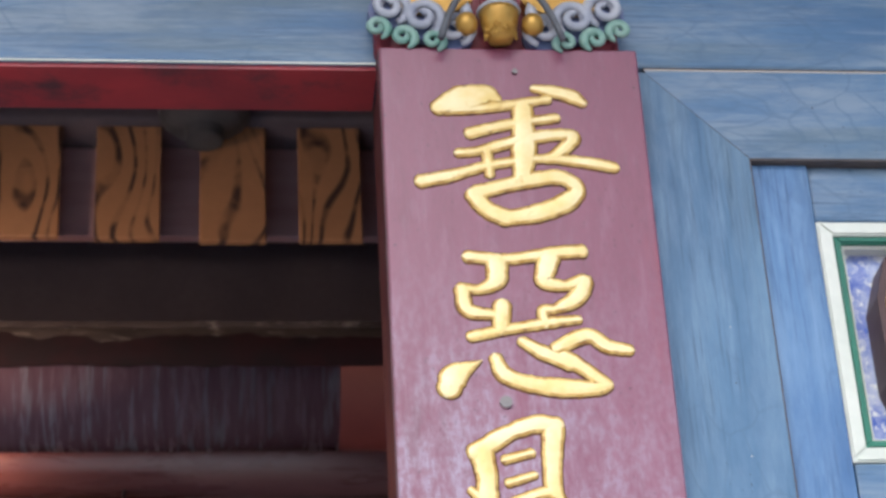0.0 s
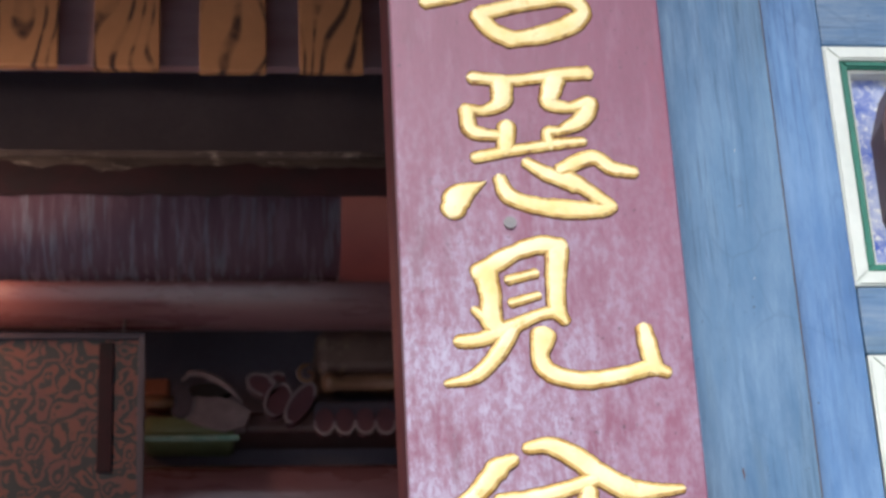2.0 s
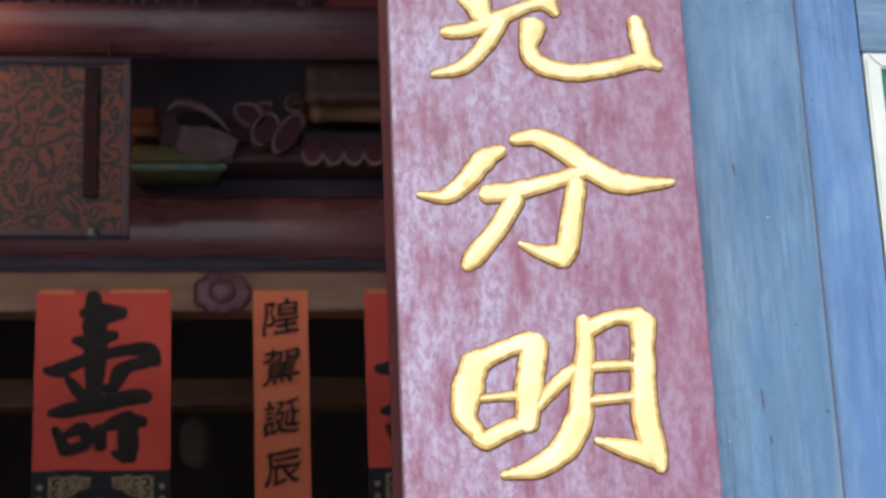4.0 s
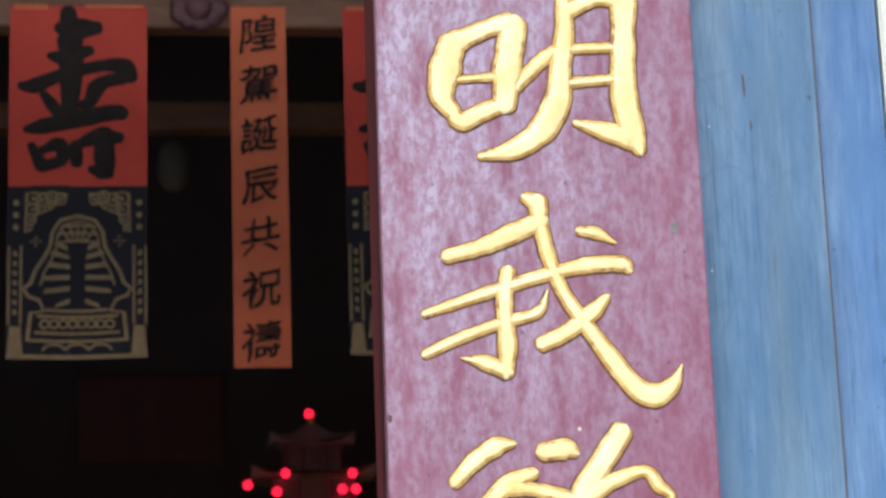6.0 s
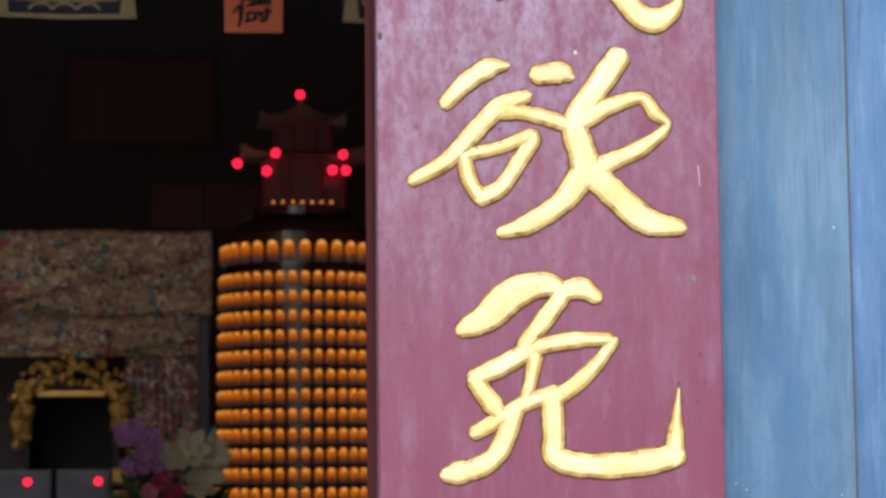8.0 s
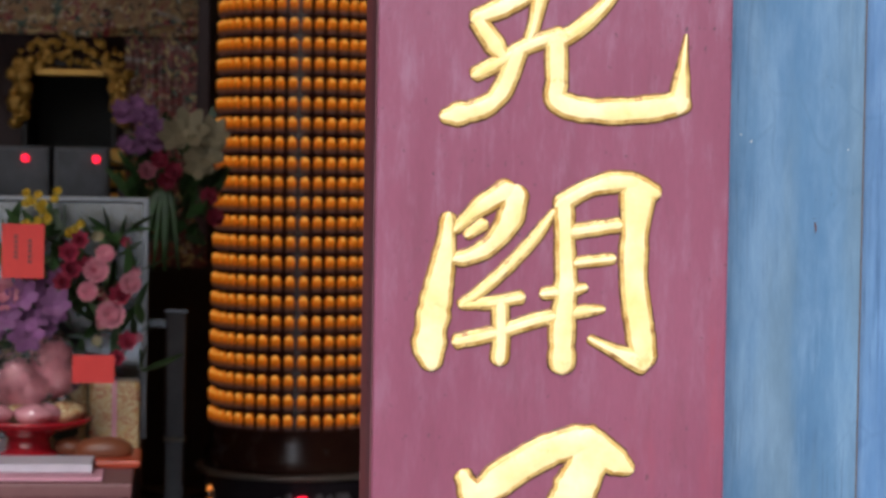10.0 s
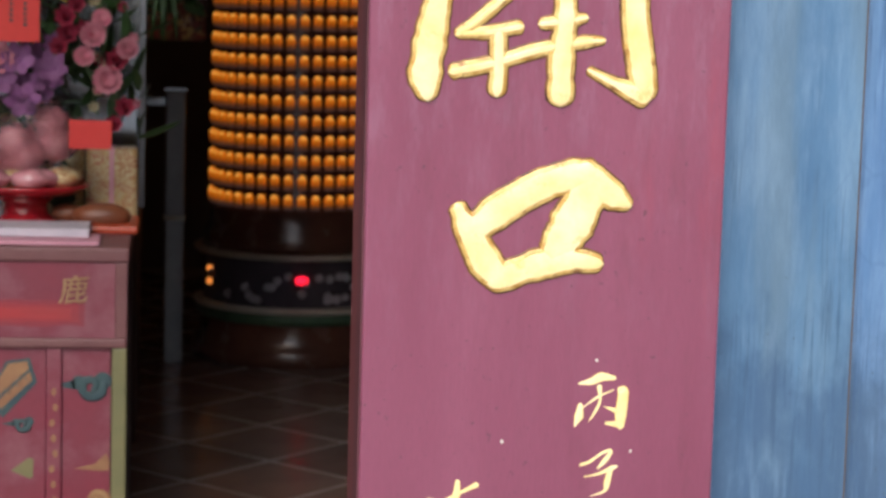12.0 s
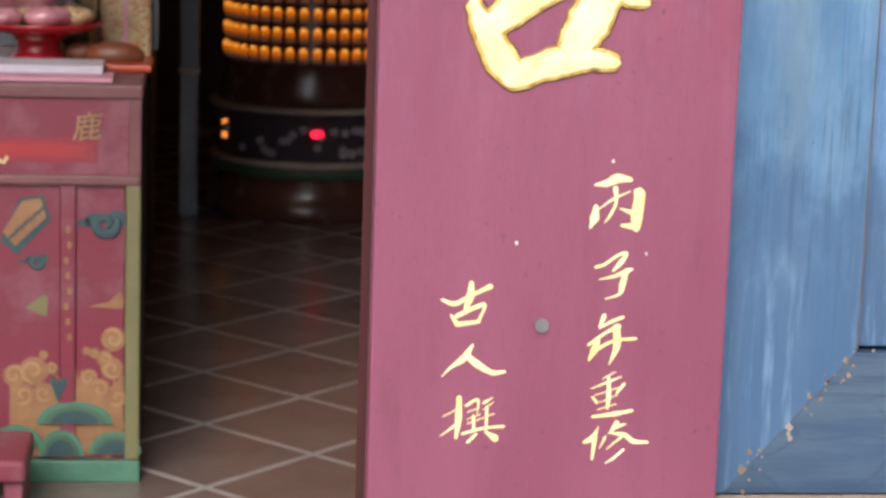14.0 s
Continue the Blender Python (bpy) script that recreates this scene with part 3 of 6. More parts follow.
    for k, (sc, lo, hi, c) in enumerate(((17.0, 0.54, 0.60, (0.40, 0.085, 0.075)), (23.0, 0.57, 0.62, (0.10, 0.16, 0.11)), (30.0, 0.56, 0.62, (0.72, 0.54, 0.24)), (6.0, 0.62, 0.72, (0.50, 0.48, 0.42)), (44.0, 0.62, 0.66, (0.78, 0.70, 0.52)), (52.0, 0.58, 0.64, (0.05, 0.03, 0.025)))):
        mp = n.new("ShaderNodeMapping")
        mp.inputs["Location"].default_value = (3.1 * k, 1.7 * k, 2.3 * k)
        l.new(tc.outputs["Object"], mp.inputs["Vector"])
        t = n.new("ShaderNodeTexNoise")
        t.inputs["Scale"].default_value, t.inputs["Detail"].default_value, t.inputs["Distortion"].default_value = sc, 3.0, 1.2
        l.new(mp.outputs[0], t.inputs["Vector"])
        r = n.new("ShaderNodeMapRange")
        r.inputs["From Min"].default_value, r.inputs["From Max"].default_value = lo, hi
        l.new(t.outputs["Fac"], r.inputs["Value"])
        x = n.new("ShaderNodeMix")
        x.data_type = "RGBA"
        l.new(r.outputs[0], x.inputs[0])
        l.new(col, x.inputs[6])
        x.inputs[7].default_value = (*c, 1)
        col = x.outputs[2]
    l.new(col, p.inputs["Base Color"])
    return m


ALTAR_CLOTH = rich_brocade("old_gold_brocade", (0.38, 0.20, 0.085), (0.56, 0.34, 0.15))
SIDE_CLOTH = rich_brocade("red_gold_brocade", (0.24, 0.075, 0.07), (0.34, 0.15, 0.12))
PURPLE_PETAL = mat("purple_petal", (0.19, 0.06, 0.18), (0.27, 0.13, 0.25), rough=0.6, scale=60, rand=0.2)
PINK_PETAL = mat("pink_petal", (0.38, 0.10, 0.15), (0.44, 0.18, 0.21), rough=0.6, scale=60, rand=0.2)
RED_PETAL = mat("crimson_petal", (0.22, 0.015, 0.04), (0.30, 0.03, 0.06), rough=0.6, scale=60, rand=0.2)
WHITE_PETAL = mat("cream_petal", (0.25, 0.21, 0.12), (0.31, 0.27, 0.17), rough=0.6, scale=60)
YELLOW_PETAL = mat("yellow_petal", (0.60, 0.42, 0.03), (0.66, 0.50, 0.05), rough=0.6, scale=60)
LEAF = mat("dark_leaf", (0.03, 0.07, 0.02), (0.05, 0.11, 0.03), rough=0.45, scale=40, rand=0.25)
# The skirt's faint glow stands in for daylight on the plastic.
LAMP_LEVELS = [glow("lamp_skirt", (0.30, 0.15, 0.13), 0.05), glow("lamp_foot", (0.60, 0.19, 0.05), 0.08), glow("lamp_low", (0.85, 0.20, 0.012), 0.13), glow("lamp_middle", (0.95, 0.22, 0.006), 0.19), glow("lamp_bulb", (1.0, 0.25, 0.008), 0.28), glow("lamp_tip", (1.0, 0.40, 0.06), 0.60)]
RED_LED = glow("red_light", (1.0, 0.01, 0.035), 1.6)
WARM_LED = glow("warm_light", (1.0, 0.3, 0.05), 0.6)
# Near-black colour that puts the shade into hollows the sun would reach.
NICHE = mat("pitch_black_shade", (0.004, 0.004, 0.004), (0.006, 0.005, 0.005), rough=0.6, scale=8)
SCREEN = mat("dark_glass_front", (0.05, 0.06, 0.075), (0.09, 0.10, 0.12), rough=0.2, scale=9, spec=0.25)

# ---- setting ----
tagged(make("ground", box(-60, 60, -60, 60, FLOOR - 0.5, FLOOR - 0.05, 0), GROUND), "pale grey stone forecourt paving", "ground", kind="structure")
floor = tagged(make("floor", box(-4, 4, 0.0, 9, FLOOR - 0.06, FLOOR + 0.0004, 0), GROUT), "terracotta tile floor with pale grout laid diagonally", "floor", kind="structure")
tagged(make("wall_back", box(-4, 4, 9.0, 9.2, FLOOR, 6.4, 0), PLASTER), "sooty dark rear wall of the hall", "wall", kind="structure")
tagged(make("wall_west", box(-4.2, -4, 0.0, 9.2, FLOOR, 6.4, 0), PLASTER), "sooty dark side wall of the hall", "wall", kind="structure")
tagged(make("wall_east", box(4, 4.2, 0.0, 9.2, FLOOR, 6.4, 0), PLASTER), "sooty dark side wall of the hall", "wall", kind="structure")
tagged(make("ceiling", box(-4.2, 4.2, 0.0, 9.2, 6.4, 6.6, 0), DARK_WOOD), "dark timber roof underside", "ceiling", kind="structure")
tagged(make("wall_front", box(0.205, 4.0, 0.125, 0.19, FLOOR, 3.77, 0), MAROON), "timber backing of the blue panelled wall", "wall", kind="structure")
tagged(make("wall_upper", box(-4.2, 4.2, 0.06, 0.165, 4.45, 6.6, 0), PLASTER), "wall above the lintel", "wall", kind="structure")

# Out of view; added so that less sky and sun reach the lintel.
tagged(make("eaves", box(-6, 6, -1.5, 0.06, 5.05, 5.2, 0.01), DARK_WOOD), "unseen dark timber eaves added to shade the upper front", "eaves", kind="structure")
tagged(make("dado", box(0.1915, 4.0, 0.03, 0.125, FLOOR - 0.05, 0.598, 0.008), GROUND), "stone dado below the blue wall", "dado", kind="structure")
lintel = thing("lintel", "weathered blue painted lintel beam with a red soffit", "beam", kind="structure")
part("beam", box(-4.0, 4.0, 0.05, 0.165, 3.772, 4.45, 0.006), BLUE_BEAM, lintel)
part("worn_arris", box(-4.0, -0.192, 0.0488, 0.0515, 3.7715, 3.7745, 0.0006), WHITE_TRIM, lintel, "pale line along the lower edge")
part("soffit", box(-4.0, -0.19, 0.055, 0.163, 3.764, 3.772, 0.001), RED_BEAM, lintel, "faded red painted soffit board")
door_post = tagged(make("door_post", box(-0.188, 0.2, 0.052, 0.175, FLOOR, 3.77, 0.004), MAROON), "dark maroon painted timber door post", "post", kind="structure")

# ---- blue panelled wall ----
panel_wall = thing("panelled_wall", "weathered blue painted timber wall with mitred framing", "wall", kind="structure")
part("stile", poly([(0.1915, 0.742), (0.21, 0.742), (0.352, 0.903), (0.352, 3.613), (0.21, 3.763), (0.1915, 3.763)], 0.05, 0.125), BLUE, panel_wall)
part("top_rail", poly([(0.2112, 3.769), (0.2112, 3.7632), (0.3532, 3.6135), (4.0, 3.6135), (4.0, 3.769)], 0.05, 0.125), BLUE_BEAM, panel_wall)
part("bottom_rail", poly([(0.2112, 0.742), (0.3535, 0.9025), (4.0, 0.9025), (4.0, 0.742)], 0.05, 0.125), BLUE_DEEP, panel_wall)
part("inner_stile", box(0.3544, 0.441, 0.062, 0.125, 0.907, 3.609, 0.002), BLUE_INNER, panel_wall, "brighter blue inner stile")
part("inner_rail", box(0.443, 4.0, 0.068, 0.125, 3.517, 3.609, 0.003), BLUE_BEAM, panel_wall)
part("inner_rail", box(0.4445, 4.0, 0.068, 0.125, 3.03, 3.13, 0.003), BLUE_BEAM, panel_wall)
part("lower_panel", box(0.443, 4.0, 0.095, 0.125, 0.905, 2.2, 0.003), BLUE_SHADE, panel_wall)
for pts in ([(0.3521, 0.905), (0.3543, 0.905), (0.3543, 3.611), (0.3521, 3.611)], [(0.3532, 3.6095), (4.0, 3.6095), (4.0, 3.6145), (0.3532, 3.6145)], [(0.2105, 3.7625), (0.3515, 3.6128), (0.3535, 3.6142), (0.2125, 3.7640)],
            [(0.2100, 3.7685), (4.0, 3.7685), (4.0, 3.7725), (0.2100, 3.7725)], [(0.2098, 0.7425), (0.3522, 0.9030), (0.3538, 0.9022), (0.2114, 0.7418)]):
    part("joint", poly(pts, 0.0505, 0.0690), JOINT, panel_wall, "dark open joint between the timbers")
for pts in ([(0.2105, 3.7665), (4.0, 3.7665), (4.0, 3.7685), (0.2105, 3.7685)],):
    part("worn_edge", poly(pts, 0.0492, 0.0503), CREAM, panel_wall, "pale line along the joint")
part("sill", box(0.1915, 4.0, 0.02, 0.125, 0.60, 0.739, 0.006), SILL, panel_wall, "weathered stone sill with flaked paint")
random.seed(5)
for k in range(34):
    u = random.random() ** (0.6 if k % 3 else 2.0)
    cx, cz = 0.215 + 0.14 * u + random.uniform(-0.012, 0.02), 0.742 + 0.16 * u + random.uniform(-0.01, 0.02)
    r = random.uniform(0.0008, 0.0028) if k % 6 else random.uniform(0.003, 0.0048)
    part("paint_flake", poly([(cx + r * random.uniform(0.5, 1.3) * math.cos(a), cz + r * random.uniform(0.5, 1.5) * math.sin(a)) for a in (0.7 * j for j in range(9))], 0.0488, 0.0502), RUST if k % 5 else SILL, panel_wall, "rusty flaked paint patch")
for k in range(9):
    cx, cz = random.uniform(0.2, 0.34), random.uniform(1.2, 3.5)
    r = random.uniform(0.0005, 0.0009)
    part("paint_chip", poly(disc_points(cx, cz, r, 7, 1, 1.6), 0.0488, 0.0502), CREAM, panel_wall, "pale paint chip")
for cx, cz, ln in ((0.262, 2.56, 0.030), (0.268, 2.50, 0.012), (0.252, 2.86, 0.016), (0.30, 1.55, 0.012)):
    part("paint_crack", poly([(cx - 0.0012, cz), (cx + 0.0004, cz - ln), (cx + 0.0018, cz - ln * 0.6), (cx + 0.0006, cz)], 0.0488, 0.0502), PLAQUE_SIDE, panel_wall, "dark crack in the paint")


def framed_panel(x0, x1, z0, z1, with_plaque):
    """Recessed panel in a white and green moulding, with a speckled ground."""
    fp = thing("framed_panel", "framed recess with white and green moulding and speckled blue mosaic", "panel", "framed recesses of the blue wall")
    for name, inset, w, y0, m in (("outer_moulding", 0.0, 0.022, 0.052, WHITE_TRIM), ("inner_moulding", 0.022, 0.012, 0.056, GREEN_TRIM), ("fillet", 0.034, 0.005, 0.062, WHITE_TRIM)):
        a, b, c, d = x0 + inset, x1 - inset, z0 + inset, z1 - inset
        for pts in ([(a, c), (a + w, c + w), (a + w, d - w), (a, d)], [(a, d), (a + w, d - w), (b - w, d - w), (b, d)],
                    [(b, d), (b - w, d - w), (b - w, c + w), (b, c)], [(b, c), (b - w, c + w), (a + w, c + w), (a, c)]):
            bm = poly(pts, y0 + 0.014, 0.124)
            bmesh.ops.bevel(bm, geom=[e for e in bm.edges if all(abs(v.co.y - y0 - 0.014) < 1e-5 for v in e.verts)], offset=0.003, segments=2, affect="EDGES")
            part(name, bm, m, fp)
    part("mosaic", box(x0 + 0.036, x1 - 0.036, 0.098, 0.124, z0 + 0.036, z1 - 0.036, 0), MOSAIC, fp, "speckled blue and white mosaic ground")
    if with_plaque:
        zc, hz = (z0 + z1) / 2, (z1 - z0) / 2 - 0.05
        xl = x0 + 0.062
        out = [(xl, zc - hz * 0.55), (xl, zc + hz * 0.35), (xl + 0.02, zc + hz * 0.8), (xl + 0.06, zc + hz), (xl + 0.3, zc + hz), (xl + 0.3, zc - hz), (xl + 0.05, zc - hz), (xl + 0.015, zc - hz * 0.85)]
        part("relief_block", poly(out, 0.036, 0.098), PLAQUE_SIDE, fp, "dark brown relief block")
        inn = [(x + 0.012 if x < xl + 0.1 else x - 0.02, zc + (z - zc) * 0.93) for x, z in out]
        part("gilt_face", poly(inn, 0.030, 0.0365), OLD_GOLD, fp, "gilt face of the relief")
    return fp


framed_panel(0.443, 1.15, 3.132, 3.515, True)
framed_panel(0.4465, 1.15, 2.2, 3.028, True)

# ---- couplet board ----
board = thing("couplet_board", "tall maroon lacquered couplet board with raised gilt characters", "sign board")
part("panel", box(-0.19, 0.19, 0.0, 0.05, 0.55, 3.768, 0.0025), BOARD, board, "worn maroon lacquered panel")
# Thin strip added in darker maroon, so the side's shade is in its colour.
part("side_strip", box(-0.1922, -0.1895, 0.0030, 0.0497, 0.552, 3.766, 0.0008), BOARD_SIDE, board, "maroon board edge with its shade put into the colour")


class Brush:
    """Brush strokes of one character, centred at (x, z) on a face at depth y; each stroke is a piece of it."""

    def __init__(self, z, x=0.0, y=0.001, h=0.0062, mats=None, parent=None, name="gilt_character", label="raised gilt brush-written character", fat=1.07):
        self.fat = fat
        self.x, self.y, self.z, self.h = x, y, z, h
        self.mats, self.parent, self.name, self.label, self.root = mats or [GOLD, GILT_EDGE, GILT_MID], parent or board, name, label, None

    def stroke(self, *pts):
        p = [Vector((a / 1000, c / 1000, w * self.fat / 1000)) for a, c, w in pts]
        if len(p) == 2:
            p.insert(1, (p[0] + p[1]) / 2)
        full = [2 * p[0] - p[1]] + p + [2 * p[-1] - p[-2]]
        line = []
        for i in range(1, len(full) - 2):
            a, b, c, d = full[i - 1:i + 3]
            for k in range(7):
                t = k / 7
                q = 0.5 * (2 * b + (c - a) * t + (2 * a - 5 * b + 4 * c - d) * t * t + (3 * b - a - 3 * c + d) * t * t * t)
                q.z = b.z + (c.z - b.z) * t
                line.append(q)
        line.append(p[-1])
        n0, n1 = (line[0] - line[1]), (line[-1] - line[-2])
        n0.z = n1.z = 0
        n0.normalize(), n1.normalize()
        w0, w1 = line[0].z, line[-1].z
        ends0 = [(line[0] + n0 * w0 * math.sin(a) * 0.8, w0 * math.cos(a)) for a in (1.45, 1.1, 0.7, 0.35)]
        ends1 = [(line[-1] + n1 * w1 * math.sin(a) * 0.8, w1 * math.cos(a)) for a in (0.35, 0.7, 1.1, 1.45)]
        path = [(Vector((q.x, q.y)), w) for q, w in ends0] + [(Vector((q.x, q.y)), q.z) for q in line] + [(Vector((q.x, q.y)), w) for q, w in ends1]
        k = self.h / 0.0062
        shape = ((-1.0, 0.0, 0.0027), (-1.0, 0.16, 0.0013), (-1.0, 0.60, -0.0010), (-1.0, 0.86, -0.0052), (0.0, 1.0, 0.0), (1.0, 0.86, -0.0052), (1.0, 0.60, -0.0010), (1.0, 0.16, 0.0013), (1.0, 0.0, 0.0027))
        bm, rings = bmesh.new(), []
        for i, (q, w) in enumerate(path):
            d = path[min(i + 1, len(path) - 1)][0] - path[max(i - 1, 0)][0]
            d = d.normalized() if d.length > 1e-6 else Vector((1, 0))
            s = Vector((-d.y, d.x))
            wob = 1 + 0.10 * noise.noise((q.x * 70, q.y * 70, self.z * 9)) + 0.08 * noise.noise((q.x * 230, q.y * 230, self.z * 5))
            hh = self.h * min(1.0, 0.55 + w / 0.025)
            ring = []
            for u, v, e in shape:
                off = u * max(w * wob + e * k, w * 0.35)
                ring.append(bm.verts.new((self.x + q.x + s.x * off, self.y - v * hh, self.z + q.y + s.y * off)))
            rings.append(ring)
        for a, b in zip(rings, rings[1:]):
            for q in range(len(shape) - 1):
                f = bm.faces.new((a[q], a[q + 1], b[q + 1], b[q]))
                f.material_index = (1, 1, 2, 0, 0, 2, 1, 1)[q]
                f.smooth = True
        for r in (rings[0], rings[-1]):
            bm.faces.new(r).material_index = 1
        bmesh.ops.recalc_face_normals(bm, faces=bm.faces[:])
        if self.root is None:
            self.root = part(self.name, bm, self.mats, self.parent, self.label)
        else:
            part("stroke", bm, self.mats, self.root)


# 善
ink = Brush(3.587)
ink.stroke((-110, 74, 12), (-77, 89, 22), (-39, 97, 18), (-23, 90, 8))
ink.stroke((-98, 69, 7), (-32, 76, 9), (51, 91, 8))
ink.stroke((32, 110, 7), (56, 105, 11), (85, 97, 12), (102, 85, 8))
ink.stroke((-66, 31, 10), (-9, 47, 9), (61, 59, 8))
ink.stroke((13, 73, 15), (11, 10, 18), (5, -47, 14))
ink.stroke((-84, -2, 8), (-53, 2, 8), (5, 20, 11), (59, 30, 10), (83, 25, 11), (61, -1, 10), (42, -12, 8))
ink.stroke((-43, 0, 9), (-41, -39, 7))
ink.stroke((-140, -50, 11), (-96, -40, 10), (-38, -22, 8), (35, -11, 8), (100, -17, 10), (139, -25, 9))
ink.stroke((-67, -70, 12), (-49, -95, 13), (-22, -110, 14))
ink.stroke((-61, -68, 12), (0, -51, 12), (57, -42, 12), (82, -62, 12), (62, -85, 15), (21, -102, 14), (-22, -110, 12))

# 惡
ink = Brush(3.317)
ink.stroke((-80, 98, 10), (-24, 94, 9), (40, 104, 10), (80, 107, 11))
ink.stroke((-40, 90, 15), (-43, 60, 14), (-66, 46, 8), (-93, 49, 8))
ink.stroke((-90, 45, 12), (-85, 14, 11), (-45, 6, 8))
ink.stroke((-37, 21, 13), (-41, -16, 11))
ink.stroke((33, 95, 15), (25, 60, 13), (52, 52, 8), (80, 59, 12), (66, 32, 13), (37, 16, 8), (19, 13, 8), (21, -8, 9))
ink.stroke((-82, -27, 9), (-31, -16, 8), (32, -5, 9), (67, -1, 7))
ink.stroke((-117, -107, 16), (-106, -85, 18), (-71, -64, 2))
ink.stroke((-51, -59, 9), (-40, -85, 12), (-6, -99, 12), (39, -105, 14), (85, -106, 11), (100, -101, 8))
ink.stroke((97, -101, 10), (69, -77, 11), (43, -59, 12))
ink.stroke((-13, -34, 8), (13, -51, 11), (50, -68, 12))
ink.stroke((33, -45, 10), (65, -29, 12), (84, -27, 11), (103, -42, 11), (133, -48, 9))

# 見
ink = Brush(3.059)
ink.stroke((-85, 58, 15), (-44, 85, 12), (-6, 99, 13), (25, 98, 12))
ink.stroke((-78, 56, 17), (-73, 23, 14), (-74, -9, 15), (-62, -27, 11))
ink.stroke((-95, 5, 6), (-78, -9, 11))
ink.stroke((20, 94, 15), (15, 48, 13), (14, 7, 12), (23, -11, 8))
ink.stroke((-48, 48, 7), (-12, 58, 7))
ink.stroke((-45, 15, 7), (-10, 26, 6))
ink.stroke((-118, -40, 9), (-89, -37, 10), (-51, -21, 11), (-12, -3, 8), (14, 3, 10))
ink.stroke((-47, -21, 11), (-68, -57, 11), (-99, -89, 10), (-136, -99, 5))
ink.stroke((-7, -32, 16), (-13, -65, 12), (1, -85, 12), (41, -95, 12), (93, -88, 11), (131, -78, 11), (152, -84, 8))
ink.stroke((127, -23, 11), (132, -58, 13), (137, -79, 12))

# 分
ink = Brush(2.789)
ink.stroke((-160, 8, 4), (-128, 6, 10), (-103, 24, 12), (-78, 54, 14), (-56, 67, 8))
ink.stroke((-38, 82, 8), (-9, 85, 12), (22, 70, 14), (56, 44, 15), (91, 25, 15), (133, 24, 9), (157, 26, 6))
ink.stroke((-76, 9, 12), (-37, 14, 12), (13, 28, 10), (49, 40, 10))
ink.stroke((-41, 2, 12), (-64, -36, 12), (-97, -76, 12), (-104, -85, 8))
ink.stroke((37, 21, 13), (28, -24, 13), (21, -61, 14), (14, -79, 10))
ink.stroke((-37, -56, 4), (-13, -67, 9), (11, -72, 15))

# 明
ink = Brush(2.540)
ink.stroke((-101, 39, 17), (-110, 8, 19), (-115, -24, 14), (-102, -45, 10))
ink.stroke((-98, 41, 14), (-64, 57, 11), (-31, 68, 12))
ink.stroke((-26, 64, 16), (-35, 15, 17), (-41, -35, 14))
ink.stroke((-97, -4, 5), (-46, 0, 6))
ink.stroke((-99, -52, 11), (-89, -55, 12), (-65, -43, 11), (-37, -33, 9))
ink.stroke((-26, -14, 7), (-1, 14, 9), (21, 32, 8))
ink.stroke((35, 93, 9), (35, 57, 12), (28, 14, 13), (23, -28, 16), (2, -66, 16), (-33, -90, 12), (-72, -98, 5))
ink.stroke((38, 82, 12), (73, 97, 9), (104, 97, 13))
ink.stroke((108, 92, 16), (104, 29, 15), (103, -28, 16), (111, -70, 15), (118, -91, 8))
ink.stroke((43, -57, 5), (77, -67, 12), (110, -77, 14))
ink.stroke((35, 34, 7), (90, 37, 7))
ink.stroke((32, -8, 7), (88, -3, 7))

# 我
ink = Brush(2.274)
ink.stroke((-116, 48, 8), (-73, 60, 10), (-34, 77, 12), (-4, 90, 11))
ink.stroke((-20, 118, 8), (-7, 111, 12))
ink.stroke((-7, 113, 12), (-4, 83, 9), (4, 44, 9), (19, 4, 9), (44, -35, 10), (69, -71, 11), (97, -107, 13), (119, -117, 14), (142, -104, 9), (153, -82, 2))
ink.stroke((-143, -19, 5), (-101, -5, 7), (-49, 12, 8), (4, 27, 8), (50, 37, 10), (89, 38, 10), (97, 31, 6))
ink.stroke((-45, 30, 9), (-51, -9, 10), (-49, -55, 11), (-52, -88, 10))
ink.stroke((-144, -66, 6), (-102, -47, 7), (-50, -29, 7), (-12, -18, 7), (0, 7, 2))
ink.stroke((-102, -71, 2), (-77, -76, 9), (-52, -86, 11))
ink.stroke((-9, -56, 9), (21, -42, 10), (54, -17, 10), (69, -1, 5))
ink.stroke((41, 78, 6), (61, 75, 8), (82, 64, 3))

# 欲
ink = Brush(2.017)
ink.stroke((-115, 44, 8), (-93, 67, 10), (-67, 84, 11), (-48, 87, 5))
ink.stroke((-13, 77, 11), (13, 80, 12), (23, 76, 7))
ink.stroke((-152, -41, 7), (-114, -19, 9), (-81, 16, 10), (-55, 41, 11), (-26, 53, 8))
ink.stroke((-55, 38, 11), (-23, 34, 8), (15, 24, 9), (27, 18, 9))
ink.stroke((-95, -13, 7), (-56, -4, 7), (-18, 9, 8), (-35, -20, 9), (-55, -48, 9), (-77, -60, 9))
ink.stroke((-95, -16, 8), (-89, -41, 9), (-77, -59, 9))
ink.stroke((78, 98, 13), (55, 66, 14), (31, 31, 14), (27, 15, 13))
ink.stroke((34, 27, 12), (67, 43, 9), (103, 53, 7), (118, 36, 8), (132, 22, 5), (104, -2, 9), (71, -17, 10), (51, -27, 11))
ink.stroke((28, 15, 14), (38, -17, 17), (38, -36, 15))
ink.stroke((38, -30, 15), (12, -64, 12), (-27, -89, 11), (-56, -98, 6))
ink.stroke((45, -30, 15), (76, -59, 15), (107, -84, 15), (144, -91, 9))

# 免
ink = Brush(1.760)
ink.stroke((-99, 53, 9), (-72, 67, 16), (-42, 93, 17), (-8, 103, 13), (10, 93, 10), (-5, 69, 10), (-32, 35, 9))
